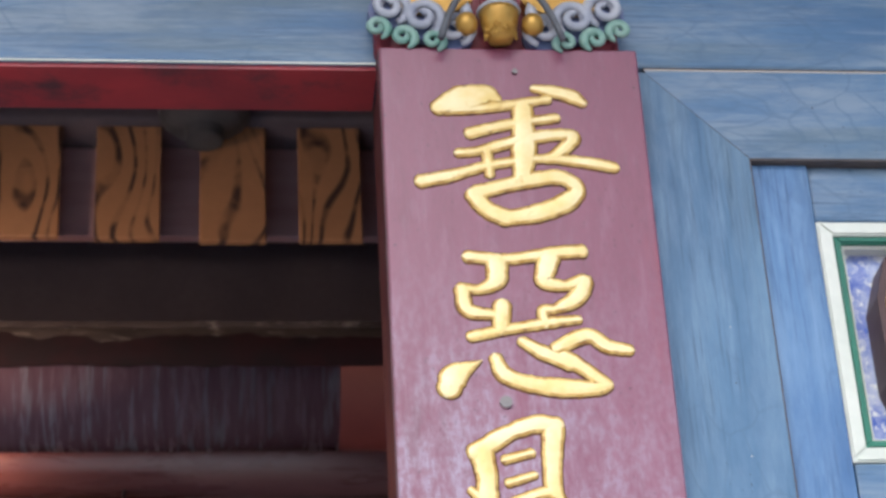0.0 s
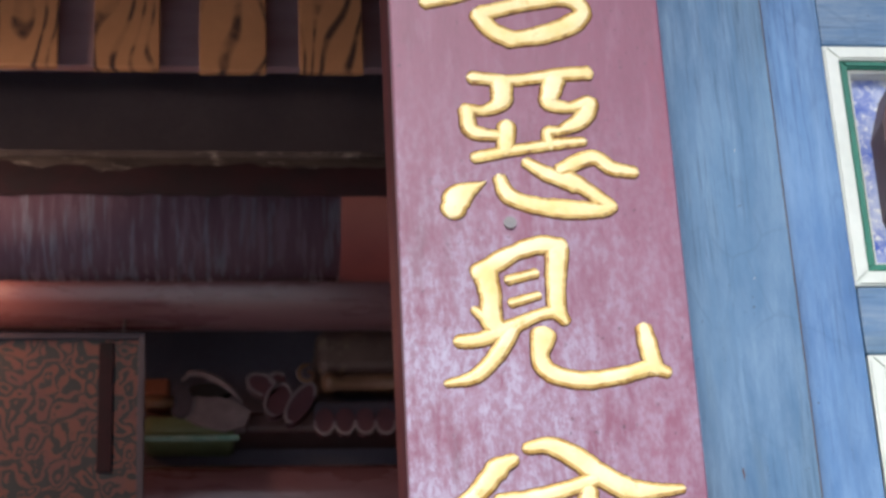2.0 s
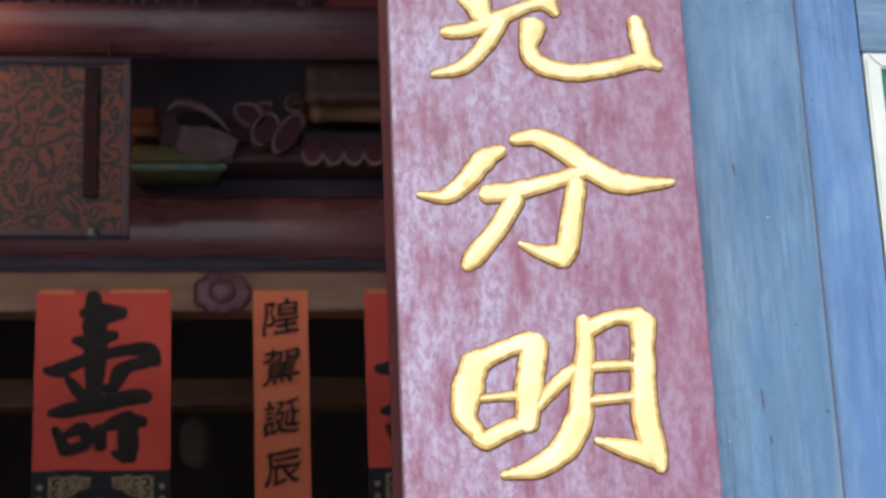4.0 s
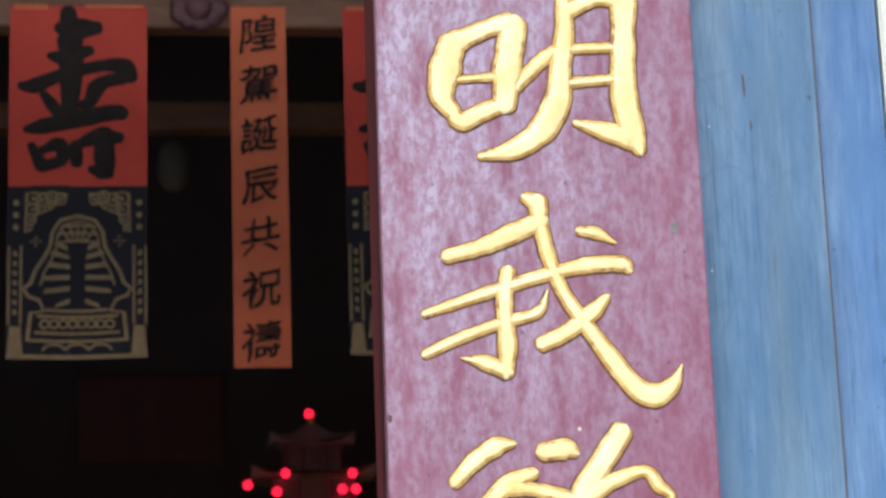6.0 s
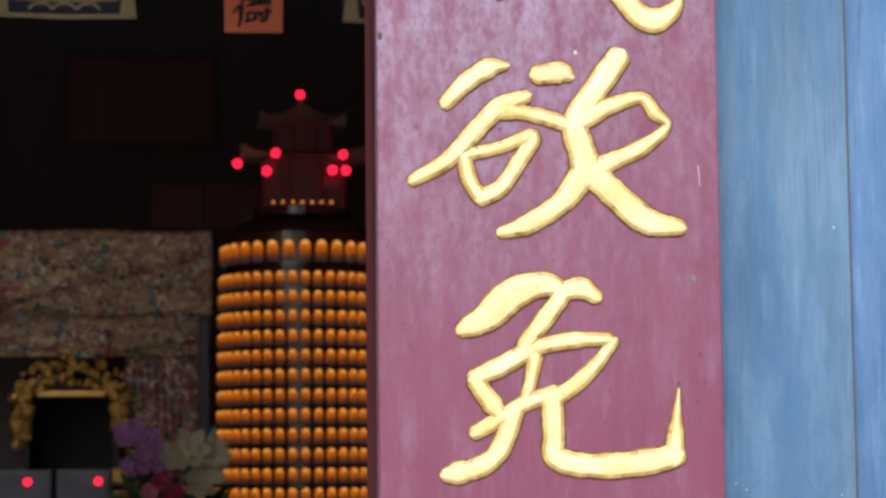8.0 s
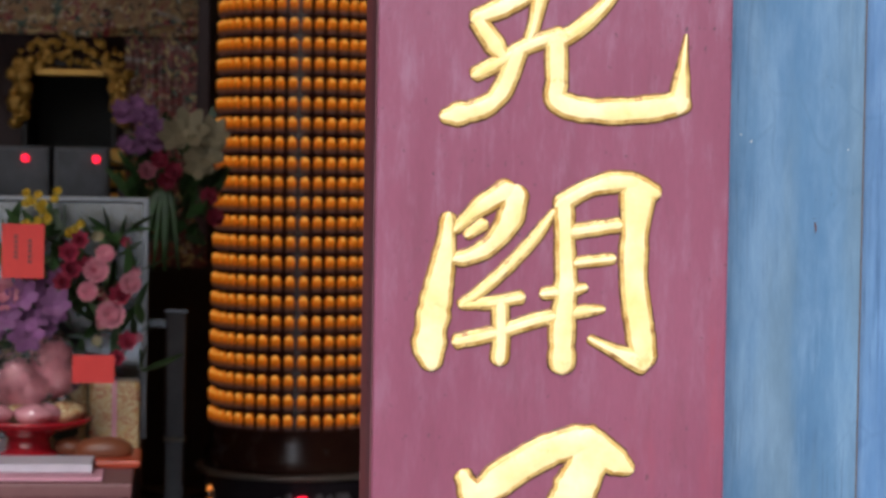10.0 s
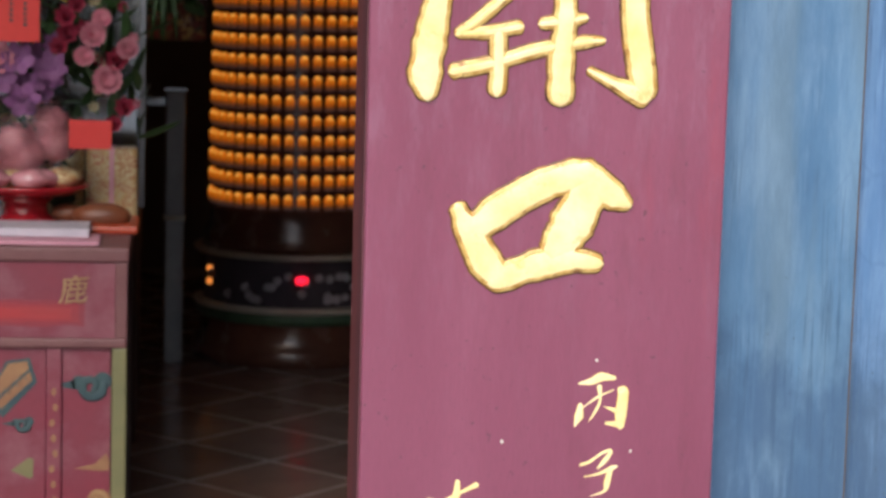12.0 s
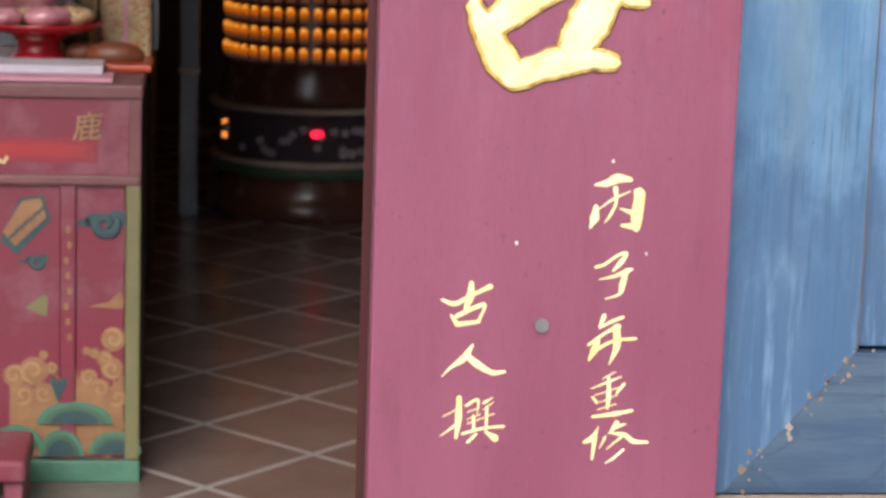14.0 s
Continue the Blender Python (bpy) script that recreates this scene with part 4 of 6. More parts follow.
ink.stroke((7, 93, 9), (31, 99, 13), (49, 89, 8))
ink.stroke((-86, 1, 10), (-59, 13, 11), (-17, 34, 9), (26, 42, 9), (62, 43, 7))
ink.stroke((68, 41, 6), (45, 12, 8), (17, -12, 9), (-4, -22, 10))
ink.stroke((-20, 23, 9), (-25, -4, 7), (-31, -22, 6))
ink.stroke((-84, -4, 10), (-68, -26, 11), (-57, -40, 8))
ink.stroke((-86, -58, 8), (-64, -46, 8), (-34, -28, 9), (2, -14, 8))
ink.stroke((-43, -36, 11), (-58, -74, 11), (-76, -92, 11), (-106, -101, 12), (-118, -103, 8))
ink.stroke((-1, -28, 12), (0, -64, 12), (0, -83, 12), (27, -93, 13), (70, -94, 14), (113, -89, 13), (134, -83, 12))
ink.stroke((132, -86, 13), (135, -56, 8), (139, -12, 2))

# 開
ink = Brush(1.494)
ink.stroke((-113, 56, 8), (-117, 15, 12), (-125, -32, 16), (-131, -74, 18), (-129, -95, 13))
ink.stroke((-105, 45, 6), (-78, 69, 10), (-51, 86, 12))
ink.stroke((-42, 82, 13), (-48, 55, 14), (-68, 28, 10), (-92, 15, 9), (-107, 13, 7))
ink.stroke((-92, 39, 6), (-76, 50, 7))
ink.stroke((-97, -35, 6), (-80, -23, 7), (-50, 4, 7), (-20, 37, 7), (-1, 64, 4))
ink.stroke((-92, -35, 6), (-65, -33, 7), (-35, -27, 7))
ink.stroke((-56, -38, 10), (-55, -74, 9), (-56, -92, 10))
ink.stroke((-101, -74, 8), (-61, -65, 8), (-13, -50, 8), (36, -41, 7), (54, -39, 4))
ink.stroke((10, 70, 11), (12, 28, 11), (14, -20, 12), (11, -56, 14), (11, -97, 14))
ink.stroke((-10, -23, 6), (14, -20, 9), (34, -16, 5))
ink.stroke((7, 73, 10), (40, 91, 10), (77, 97, 11), (108, 86, 9))
ink.stroke((90, 84, 18), (87, 41, 15), (87, -8, 15), (94, -56, 15), (100, -91, 13))
ink.stroke((42, -71, 5), (67, -83, 7), (97, -95, 13))
ink.stroke((19, 43, 8), (68, 51, 8))
ink.stroke((23, 10, 6), (63, 15, 6))

# 口
ink = Brush(1.259)
ink.stroke((-92, 17, 10), (-78, -10, 16), (-63, -37, 18), (-48, -54, 15))
ink.stroke((-74, -2, 16), (-43, 22, 18), (-2, 45, 17), (34, 55, 17), (52, 52, 14))
ink.stroke((46, 43, 21), (28, 4, 23), (12, -23, 17))
ink.stroke((56, 42, 18), (81, 28, 10))
ink.stroke((-50, -56, 14), (-11, -41, 16), (25, -34, 14), (54, -37, 11))
ink.stroke((40, 55, 18), (71, 34, 15), (85, 26, 8))

# 丙
ink = Brush(1.074, h=0.0018, fat=1.0, name="small_character", label="small gilt brush-written character")
ink.stroke((43, 19, 3), (55, 21, 5), (66, 26, 6), (79, 25, 4))
ink.stroke((64, 15, 4), (65, 0, 3), (59, -14, 3), (54, -21, 2))
ink.stroke((44, -5, 4), (43, -16, 6), (39, -26, 3))
ink.stroke((47, -7, 2), (62, 4, 3), (79, 12, 2))
ink.stroke((87, 12, 5), (90, 9, 7), (88, -15, 7), (88, -27, 5))
ink.stroke((70, -6, 2), (82, -10, 4))
ink.stroke((73, -24, 3), (87, -25, 5))

# 子
ink = Brush(0.996, h=0.0018, fat=1.0, name="small_character", label="small gilt brush-written character")
ink.stroke((47, 9, 3), (56, 12, 3), (70, 22, 3), (79, 24, 3), (73, 14, 4), (66, 6, 3))
ink.stroke((52, -4, 2), (66, -1, 3), (80, 5, 4), (85, 7, 3))
ink.stroke((79, 4, 4), (76, -10, 5), (73, -20, 3), (59, -25, 2))

# 年
ink = Brush(0.926, h=0.0018, fat=1.0, name="small_character", label="small gilt brush-written character")
ink.stroke((58, 26, 4), (54, 14, 3))
ink.stroke((56, 15, 3), (68, 21, 3), (78, 25, 3))
ink.stroke((43, -5, 3), (59, 7, 3), (74, 15, 4))
ink.stroke((52, -1, 4), (49, -11, 5), (44, -21, 3))
ink.stroke((49, -12, 3), (69, -1, 3), (93, 2, 3))
ink.stroke((72, 14, 5), (73, -7, 5), (66, -26, 2))

# 重
ink = Brush(0.867, h=0.0018, fat=1.0, name="small_character", label="small gilt brush-written character")
ink.stroke((60, 17, 2), (72, 24, 2))
ink.stroke((48, 6, 2), (65, 13, 3), (79, 19, 2))
ink.stroke((83, 11, 3), (76, 2, 3))
ink.stroke((50, -4, 3), (54, -9, 3))
ink.stroke((53, -1, 2), (80, 8, 2))
ink.stroke((66, 18, 3), (67, -1, 4), (66, -15, 3))
ink.stroke((58, -9, 2), (76, -1, 2))
ink.stroke((56, -17, 2), (75, -11, 2))
ink.stroke((51, -25, 3), (73, -22, 4), (93, -18, 3))

# 修
ink = Brush(0.813, h=0.0018, fat=1.0, name="small_character", label="small gilt brush-written character")
ink.stroke((57, 17, 2), (52, 6, 5), (43, 1, 3))
ink.stroke((54, 6, 4), (52, -17, 3))
ink.stroke((65, 6, 3), (60, -5, 2))
ink.stroke((77, 22, 4), (71, 12, 3))
ink.stroke((76, 18, 4), (87, 21, 2))
ink.stroke((69, 11, 2), (86, 9, 4), (96, 2, 4), (111, 1, 3))
ink.stroke((82, 6, 3), (68, -6, 2))
ink.stroke((85, -8, 3), (75, -17, 3), (67, -22, 2))

# 古
ink = Brush(0.964, h=0.0018, fat=1.0, name="small_character", label="small gilt brush-written character")
ink.stroke((-85, 22, 4), (-86, 8, 5), (-90, -4, 4))
ink.stroke((-115, 4, 3), (-102, 0, 4), (-87, 8, 3), (-65, 19, 4))
ink.stroke((-105, -13, 3), (-99, -22, 4))
ink.stroke((-99, -13, 4), (-81, -4, 4), (-70, -1, 3), (-76, -18, 3))
ink.stroke((-97, -22, 4), (-76, -19, 3))

# 人
ink = Brush(0.903, h=0.0018, fat=1.0, name="small_character", label="small gilt brush-written character")
ink.stroke((-82, 16, 3), (-91, 2, 5), (-103, -7, 3), (-113, -17, 2))
ink.stroke((-88, 6, 4), (-76, -4, 5), (-60, -13, 4), (-47, -12, 3))

# 撰
ink = Brush(0.838, h=0.0018, fat=1.0, name="small_character", label="small gilt brush-written character")
ink.stroke((-94, 24, 4), (-94, 2, 5), (-96, -19, 3))
ink.stroke((-110, 4, 2), (-92, 14, 2))
ink.stroke((-112, -17, 2), (-100, -8, 3), (-92, -1, 2))
ink.stroke((-86, 16, 3), (-74, 22, 3), (-74, 6, 2))
ink.stroke((-84, 9, 2), (-73, 13, 2))
ink.stroke((-84, 1, 2), (-71, 6, 2))
ink.stroke((-67, 19, 3), (-59, 24, 2))
ink.stroke((-67, 12, 2), (-58, 19, 2))
ink.stroke((-78, 4, 3), (-77, -11, 3))
ink.stroke((-64, 14, 3), (-64, -9, 3))
ink.stroke((-84, -4, 2), (-56, 7, 2))
ink.stroke((-89, -15, 3), (-67, -9, 3), (-46, -7, 3))
ink.stroke((-75, -16, 3), (-83, -24, 3))
ink.stroke((-64, -13, 3), (-54, -20, 5))

for x, z, r in ((-0.009, 0.942, 0.0075), (-0.041, 3.191, 0.0085), (0.006, 3.726, 0.004)):
    part("bolt_head", tube((x, 0.002, z), (x, -0.004, z), r, 16), BOLT, board, "grey bolt head")
for x, z, r in ((0.154, 2.355, 0.005), (-0.039, 1.03, 0.0018), (0.03, 2.12, 0.002), (0.158, 1.87, 0.003), (0.06, 1.118, 0.0015), (0.1, 1.02, 0.0015)):
    part("scuff", poly(disc_points(x, z, r, 9, 1, 1.3), -0.0006, 0.0005), BOLT if r > 0.0028 else CREAM, board, "scuffed spot")

part("scratch", poly([(0.1655, 1.995), (0.167, 1.972), (0.1675, 1.972), (0.1665, 1.995)], -0.0006, 0.0005), CREAM, board, "thin pale scratch")
part("dent", poly(disc_points(-0.1865, 2.135, 0.004, 9, 0.7, 1.2), -0.0006, 0.0005), PLAQUE_SIDE, board, "dark dent at the edge")

# ---- carved crest above the board ----
crest = thing("carved_crest", "carved and painted crest with gilt bell and cloud scrolls", "carving")
part("backing", box(-0.195, 0.17, 0.02, 0.049, 3.772, 3.98, 0.008), CREST_RED, crest, "crimson backing")
for hand, cx in ((-1, -0.112), (1, 0.087)):
    part("gilt_leaf", poly(disc_points(cx, 3.855, 0.055, 18, 1.15, 0.5), -0.005, 0.03), OLD_GOLD, crest, "gilt leaf")
for k, (dx, dz, r) in enumerate(((0.160, 0.064, 0.030), (0.112, 0.046, 0.031), (0.066, 0.026, 0.028))):
    for hand in (-1, 1):
        part("cloud_body", poly(disc_points(-0.0126 + hand * dx, 3.772 + dz, r * 1.05, 20), 0.004, 0.03), SCROLL_BLUE, crest, "blue scroll ground")
        part("cloud_ridge", spiral(-0.0126 + hand * dx, -0.001, 3.772 + dz, r * 0.72, 1.2, -hand, -1.2 if hand < 0 else math.pi + 1.2, 0.14), SCROLL_PALE, crest, "pale ridge", smooth=True)
        part("cloud_scroll", spiral(-0.0126 + hand * dx, -0.004, 3.772 + dz, r, 1.5, -hand, -1.2 if hand < 0 else math.pi + 1.2, 0.30), SCROLL_GREY, crest, "blue-grey cloud scroll", smooth=True)
for dx, dz, r in ((0.180, 0.026, 0.018), (0.142, 0.010, 0.019), (0.098, 0.004, 0.017)):
    for hand in (-1, 1):
        part("cloud_scroll", spiral(-0.0126 + hand * dx, -0.002, 3.774 + dz, r, 1.3, -hand, -1.2 if hand < 0 else math.pi + 1.2, 0.42), SCROLL_GREEN, crest, "pale green cloud scroll", smooth=True)
bell = part("bell", lathe([(0.004, 0.0), (0.018, 0.004), (0.021, 0.018), (0.026, 0.028), (0.029, 0.045), (0.030, 0.052)], 28, at=(-0.0126, -0.012, 3.770)), OLD_GOLD, crest, "gilt bell", smooth=True)
part("bell_cap", lathe([(0.030, 0.052), (0.0305, 0.058), (0.028, 0.062), (0.027, 0.085), (0.012, 0.11)], 28, at=(-0.0126, -0.012, 3.770)), CREST_RED, crest, "crimson bell cap", smooth=True)
part("bell_band", lathe([(0.031, 0.052), (0.033, 0.055), (0.031, 0.059)], 28, at=(-0.0126, -0.012, 3.770)), SCROLL_GREY, crest, "pale band", smooth=True)
gr = bmesh.new()
for k in range(60):
    a, u = random.uniform(math.pi, 2 * math.pi), random.random()
    bmesh.ops.create_icosphere(gr, subdivisions=1, radius=0.0030, matrix=Matrix.Translation((-0.0126 + 0.0225 * math.cos(a), -0.012 + 0.0225 * math.sin(a), 3.773 + 0.024 * u)))
part("bell_granules", gr, OLD_GOLD, crest, "gilt granules", smooth=True)
for hand in (-1, 1):
    cx = -0.0126 + hand * 0.049
    bud = part("bud", lathe([(0.004, 0), (0.013, 0.004), (0.017, 0.014), (0.015, 0.026), (0.011, 0.032)], 20, at=(cx, -0.014, 3.784)), OLD_GOLD, crest, "gilt bud", smooth=True)
    part("bud_tip", sweep([(cx, -0.014, 3.815), (cx - hand * 0.001, -0.014, 3.826), (cx - hand * 0.004, -0.014, 3.842)], [0.011, 0.009, 0.001], 10), SCROLL_GREY, bud, "pale horn tip", smooth=True)
    part("cord", sweep([(-0.0126 + hand * (0.035 + 0.055 * u ** 0.8), -0.028, 3.86 - 0.095 * u ** 1.6) for u in (k / 10 for k in range(11))], [0.0055] * 11, 8), IRON, crest, "dark cord", smooth=True)

# ---- roof timbers of the hall ----
head_beam = tagged(make("head_beam", box(-4.0, 4.0, 1.90, 2.12, 4.895, 5.3, 0.01), GREY_BOARD), "soot-black head beam under the roof", "beam", kind="structure")
for x in (-1.434, -1.191, -0.948, -0.711, -0.461, -0.222, 0.02):
    tagged(make("rafter_end", box(x, x + 0.157 + 0.004 * math.sin(9 * x), 1.93, 1.952, 4.574 + 0.006 * math.sin(31 * x), 4.895, 0.004), GRAIN), "rafter end painted with bold brown wood grain", "rafter", "painted rafter ends")
tagged(make("roof_board", box(-4.0, 4.0, 2.03, 2.06, 4.64, 4.895, 0.002), ROOF_BOARD), "faded mauve roof board behind the rafters", "board", kind="structure")
tagged(make("boss", lathe([(0.01, -0.045), (0.045, -0.04), (0.05, -0.01), (0.09, 0.01), (0.11, 0.03), (0.11, 0.055)], 24, at=(-0.450, 1.87, 4.852)), IRON), "dark iron boss hanging under the beam", "boss")
purlin = thing("purlin", "round maroon lacquered purlin with sooty top and red end collar", "beam")
part("shaft", tube((-4.0, 1.96, 4.188), (-0.12, 1.96, 4.188), 0.143, 48), PURLIN_RED, purlin, smooth=True)
part("collar", tube((-0.14, 1.96, 4.188), (1.5, 1.96, 4.188), 0.1445, 48), COLLAR_RED, purlin, "red painted collar", smooth=True)
part("cap_strip", box(-4.0, 1.5, 1.865, 1.885, 4.300, 4.318, 0.003), DUST, purlin, "thin pale dusty strip along the top")


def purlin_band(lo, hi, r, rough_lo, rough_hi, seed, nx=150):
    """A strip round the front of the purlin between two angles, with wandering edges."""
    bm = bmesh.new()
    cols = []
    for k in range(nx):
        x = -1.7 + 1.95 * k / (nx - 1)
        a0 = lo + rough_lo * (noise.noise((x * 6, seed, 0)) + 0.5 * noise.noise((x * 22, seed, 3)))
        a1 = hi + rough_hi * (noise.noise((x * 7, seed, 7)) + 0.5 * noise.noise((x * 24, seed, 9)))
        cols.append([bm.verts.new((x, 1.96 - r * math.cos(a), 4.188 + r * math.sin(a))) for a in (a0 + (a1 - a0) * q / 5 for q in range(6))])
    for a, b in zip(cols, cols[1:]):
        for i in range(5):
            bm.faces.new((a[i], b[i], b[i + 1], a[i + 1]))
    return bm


part("dust_band", purlin_band(0.30, 1.05, 0.1449, 0.0, 0.0, 1.0), DUST, purlin, "grey dust settled on the upper side", smooth=True)
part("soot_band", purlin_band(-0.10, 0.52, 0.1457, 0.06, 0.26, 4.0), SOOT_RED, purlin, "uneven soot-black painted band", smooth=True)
tagged(make("tie_beam", tube((-4.0, 2.35, 4.198), (4.0, 2.35, 4.198), 0.11, 40), PLAIN_MAROON, smooth=True), "round maroon tie beam below the purlin", "beam", kind="structure")
lower_purlin = tagged(make("lower_purlin", tube((-4.0, 2.70, 3.775), (4.0, 2.70, 3.775), 0.078, 40), PLAIN_MAROON, smooth=True), "round maroon lower purlin with a pale sheen", "beam", kind="structure")
# Extended upwards so the black gap under the rafters meets a lit surface.
tagged(make("bracket_board", box(-4.0, 4.0, 2.78, 2.84, 3.70, 5.6, 0.004), GREY_BOARD), "soot-dark board behind the brackets, carried up to fill the gap", "board", kind="structure")

hanging_panel = thing("brocade_hanging", "brocade panel in a black frame hung under the beams", "panel")
part("cloth", box(-1.35, -0.602, 2.212, 2.225, 3.58, 3.996, 0), BROCADE, hanging_panel, "orange scrollwork brocade on dark green")
for b in (box(-0.602, -0.586, 2.20, 2.235, 3.565, 4.01, 0.003), box(-1.35, -0.602, 2.20, 2.235, 3.565, 3.581, 0.003), box(-1.35, -0.602, 2.20, 2.235, 3.995, 4.01, 0.003)):
    part("frame_bar", b, SOOT, hanging_panel)
part("ribbon", box(-0.694, -0.660, 2.203, 2.211, 3.66, 3.985, 0.002), SOOT_RED, hanging_panel, "dark crimson hanging ribbon")
for cx in (-1.2, -0.64):
    part("hanger", tube((cx, 2.23, 4.0), (cx, 2.32, 4.10), 0.004, 8), IRON, hanging_panel)
part("clip", lathe([(0.006, -0.012), (0.014, -0.008), (0.014, 0.008), (0.006, 0.012)], 12, at=(-0.668, 2.195, 3.566)), IRON, hanging_panel)

bracket = thing("carved_bracket", "dark carved roof bracket with pale-edged scrolls, petals and gilt rod", "bracket")
part("arm", box(-0.60, 0.3, 2.64, 2.78, 3.93, 3.985, 0.012), PLAQUE_SIDE, bracket, "dark bracket arm")
part("green_block", box(-0.60, -0.37, 2.60, 2.77, 3.905, 3.962, 0.02, 3), LEAF_GREEN, bracket, "olive green cushion block")
part("block_lip", box(-0.60, -0.36, 2.595, 2.62, 3.893, 3.904, 0.004), SCROLL_GREEN, bracket, "pale green lower lip")
part("gilt_bar", tube((-0.6, 2.59, 3.99), (-0.525, 2.59, 3.99), 0.016, 16), TAN_BEAM, bracket, "dull gilt rod", smooth=True)
part("block", box(-0.6, -0.535, 2.62, 2.76, 4.02, 4.07, 0.01), RUST_RED, bracket, "faded orange block")
part("leaf_body", poly([(-0.52, 3.965), (-0.50, 4.00), (-0.44, 4.012), (-0.38, 3.995), (-0.33, 3.965), (-0.345, 3.925), (-0.40, 3.912), (-0.47, 3.930)], 2.592, 2.64), MAUVE_GREY, bracket, "dusty mauve leaf ground")
part("leaf_rim", sweep([(-0.505, 2.585, 4.045), (-0.485, 2.58, 4.064), (-0.45, 2.58, 4.062), (-0.41, 2.58, 4.043), (-0.375, 2.582, 4.015), (-0.352, 2.585, 3.985)], [0.003, 0.008, 0.011, 0.010, 0.007, 0.003], 10), MAUVE_GREY, bracket, "pale curled leaf rim", smooth=True)
# No real hollow: a flat black oval painted as the shade under the leaf.
part("leaf_hollow", poly(disc_points(-0.435, 4.022, 0.045, 18, 1.25, 0.42), 2.588, 2.62), NICHE, bracket, "flat black sheet for the shade under the leaf")
part("dark_bud", poly(disc_points(-0.505, 3.99, 0.035, 14, 0.8, 1.2), 2.586, 2.62), SOOT, bracket)
for cx, cz, w, h, tilt in ((-0.300, 4.035, 0.042, 0.027, 0.5), (-0.262, 3.995, 0.030, 0.046, 0.4), (-0.205, 3.985, 0.026, 0.060, 0.55), (-0.262, 4.052, 0.020, 0.016, 0.0), (0.16, 4.00, 0.03, 0.05, -0.4)):
    ring = [(cx + w * math.cos(a) * math.cos(tilt) - h * math.sin(a) * math.sin(tilt) * -1, cz + h * math.sin(a) * math.cos(tilt) - w * math.cos(a) * math.sin(tilt)) for a in (2 * math.pi * q / 20 for q in range(20))]
    part("scroll_body", poly(ring, 2.590, 2.63), SCROLL_DARK, bracket, "deep maroon scroll")
    part("scroll_edge", outline_loop(ring[2:17], 0.0045, 2.588), MAUVE_GREY, bracket, "pale painted outline")
part("drum_block", box(-0.165, 0.10, 2.58, 2.77, 4.065, 4.19, 0.03, 3), CARTOUCHE, bracket, "brown figured bolster block")
for cx in (-0.185, 0.125):
    part("block_scroll", spiral(cx, 2.585, 4.06, 0.03, 1.1, 1 if cx < 0 else -1, 1.2, 0.22), TAN_BEAM, bracket, "tan scroll end", smooth=True)
part("gilt_rod", lathe_x(-0.15, 0.09, 2.575, 4.035, 0.024), TAN_BEAM, bracket, "dull gilt turned rod", smooth=True)
part("cushion", box(-0.17, 0.12, 2.60, 2.77, 3.94, 4.00, 0.02, 3), SOOT, bracket, "dark cushion block")
for k in range(5):
    cx = -0.145 + 0.052 * k
    petal_out = disc_points(cx, 3.935, 0.030, 16, 0.85, 1.15)
    part("petal", poly(petal_out, 2.588, 2.62), SCROLL_DARK, bracket, "dull red petal")
    part("petal_edge", outline_loop(petal_out[8:] + petal_out[:1], 0.004, 2.587), MAUVE_GREY, bracket, "pale painted outline")

pendant = thing("hanging_lamp", "small warm bulb hanging on a cord from the roof", "lamp")
part("cord", tube((-1.35, 1.15, 4.28), (-1.35, 1.15, 6.4), 0.004, 8), IRON, pendant)
# This plate is added out of view to keep lamplight off the facade.
part("reflector", box(-1.60, -1.10, 1.02, 1.03, 4.0, 4.45, 0.004), IRON, pendant, "flat plate added to block the lamp from the facade")
part("reflector_arm", tube((-1.35, 1.03, 4.30), (-1.35, 1.14, 4.31), 0.004, 8), IRON, pendant)
part("shade", lathe([(0.10, 4.24), (0.07, 4.28), (0.02, 4.31), (0.01, 4.32)], 24, at=(-1.35, 1.15, 0)), IRON, pendant)

# Invented fitting around the added banner light, hidden by the purlin.
hidden_tube_lamp = thing("hidden_tube_lamp", "added tube lamp, hidden behind the lower purlin to brighten the banners", "lamp")
part("tube", tube((-1.35, 2.905, 3.856), (0.25, 2.905, 3.856), 0.012, 16), glow("lit_tube", (1.0, 0.88, 0.76), 1.0), hidden_tube_lamp, "lit white tube", smooth=True)
part("batten", box(-1.38, 0.28, 2.842, 2.872, 3.84, 3.88, 0.004), WHITE_TRIM, hidden_tube_lamp, "white batten")
for x in (-1.36, 0.26):
    part("holder", box(x - 0.012, x + 0.012, 2.868, 2.918, 3.838, 3.874, 0.004), WHITE_TRIM, hidden_tube_lamp)

# ---- banners ----
rail = tagged(make("banner_rail", box(-4.0, 4.0, 3.22, 3.30, 3.723, 3.85, 0.01), TAN_BEAM), "worn tan and gilt beam carrying the banners", "beam", kind="structure")
boss = bmesh.new()
for k in range(9):
    a = 2 * math.pi * k / 9
    bmesh.ops.create_icosphere(boss, subdivisions=2, radius=0.032, matrix=Matrix.Translation((-0.366 + 0.05 * math.cos(a), 3.20, 3.77 + 0.034 * math.sin(a))) @ Matrix.Diagonal((1, 0.5, 1, 1)))
bmesh.ops.create_icosphere(boss, subdivisions=2, radius=0.04, matrix=Matrix.Translation((-0.366, 3.19, 3.77)) @ Matrix.Diagonal((1, 0.6, 1, 1)))
tagged(make("flower_boss", boss, SCROLL_DARK, smooth=True), "dark red carved flower boss on the banner beam", "carving")


def cloth_sheet(x0, x1, z0, z1, y, sway=0.004, nx=16, nz=14, seed=0.0):
    """A hanging sheet with soft folds and a thickness."""
    bm = bmesh.new()
    grid = []
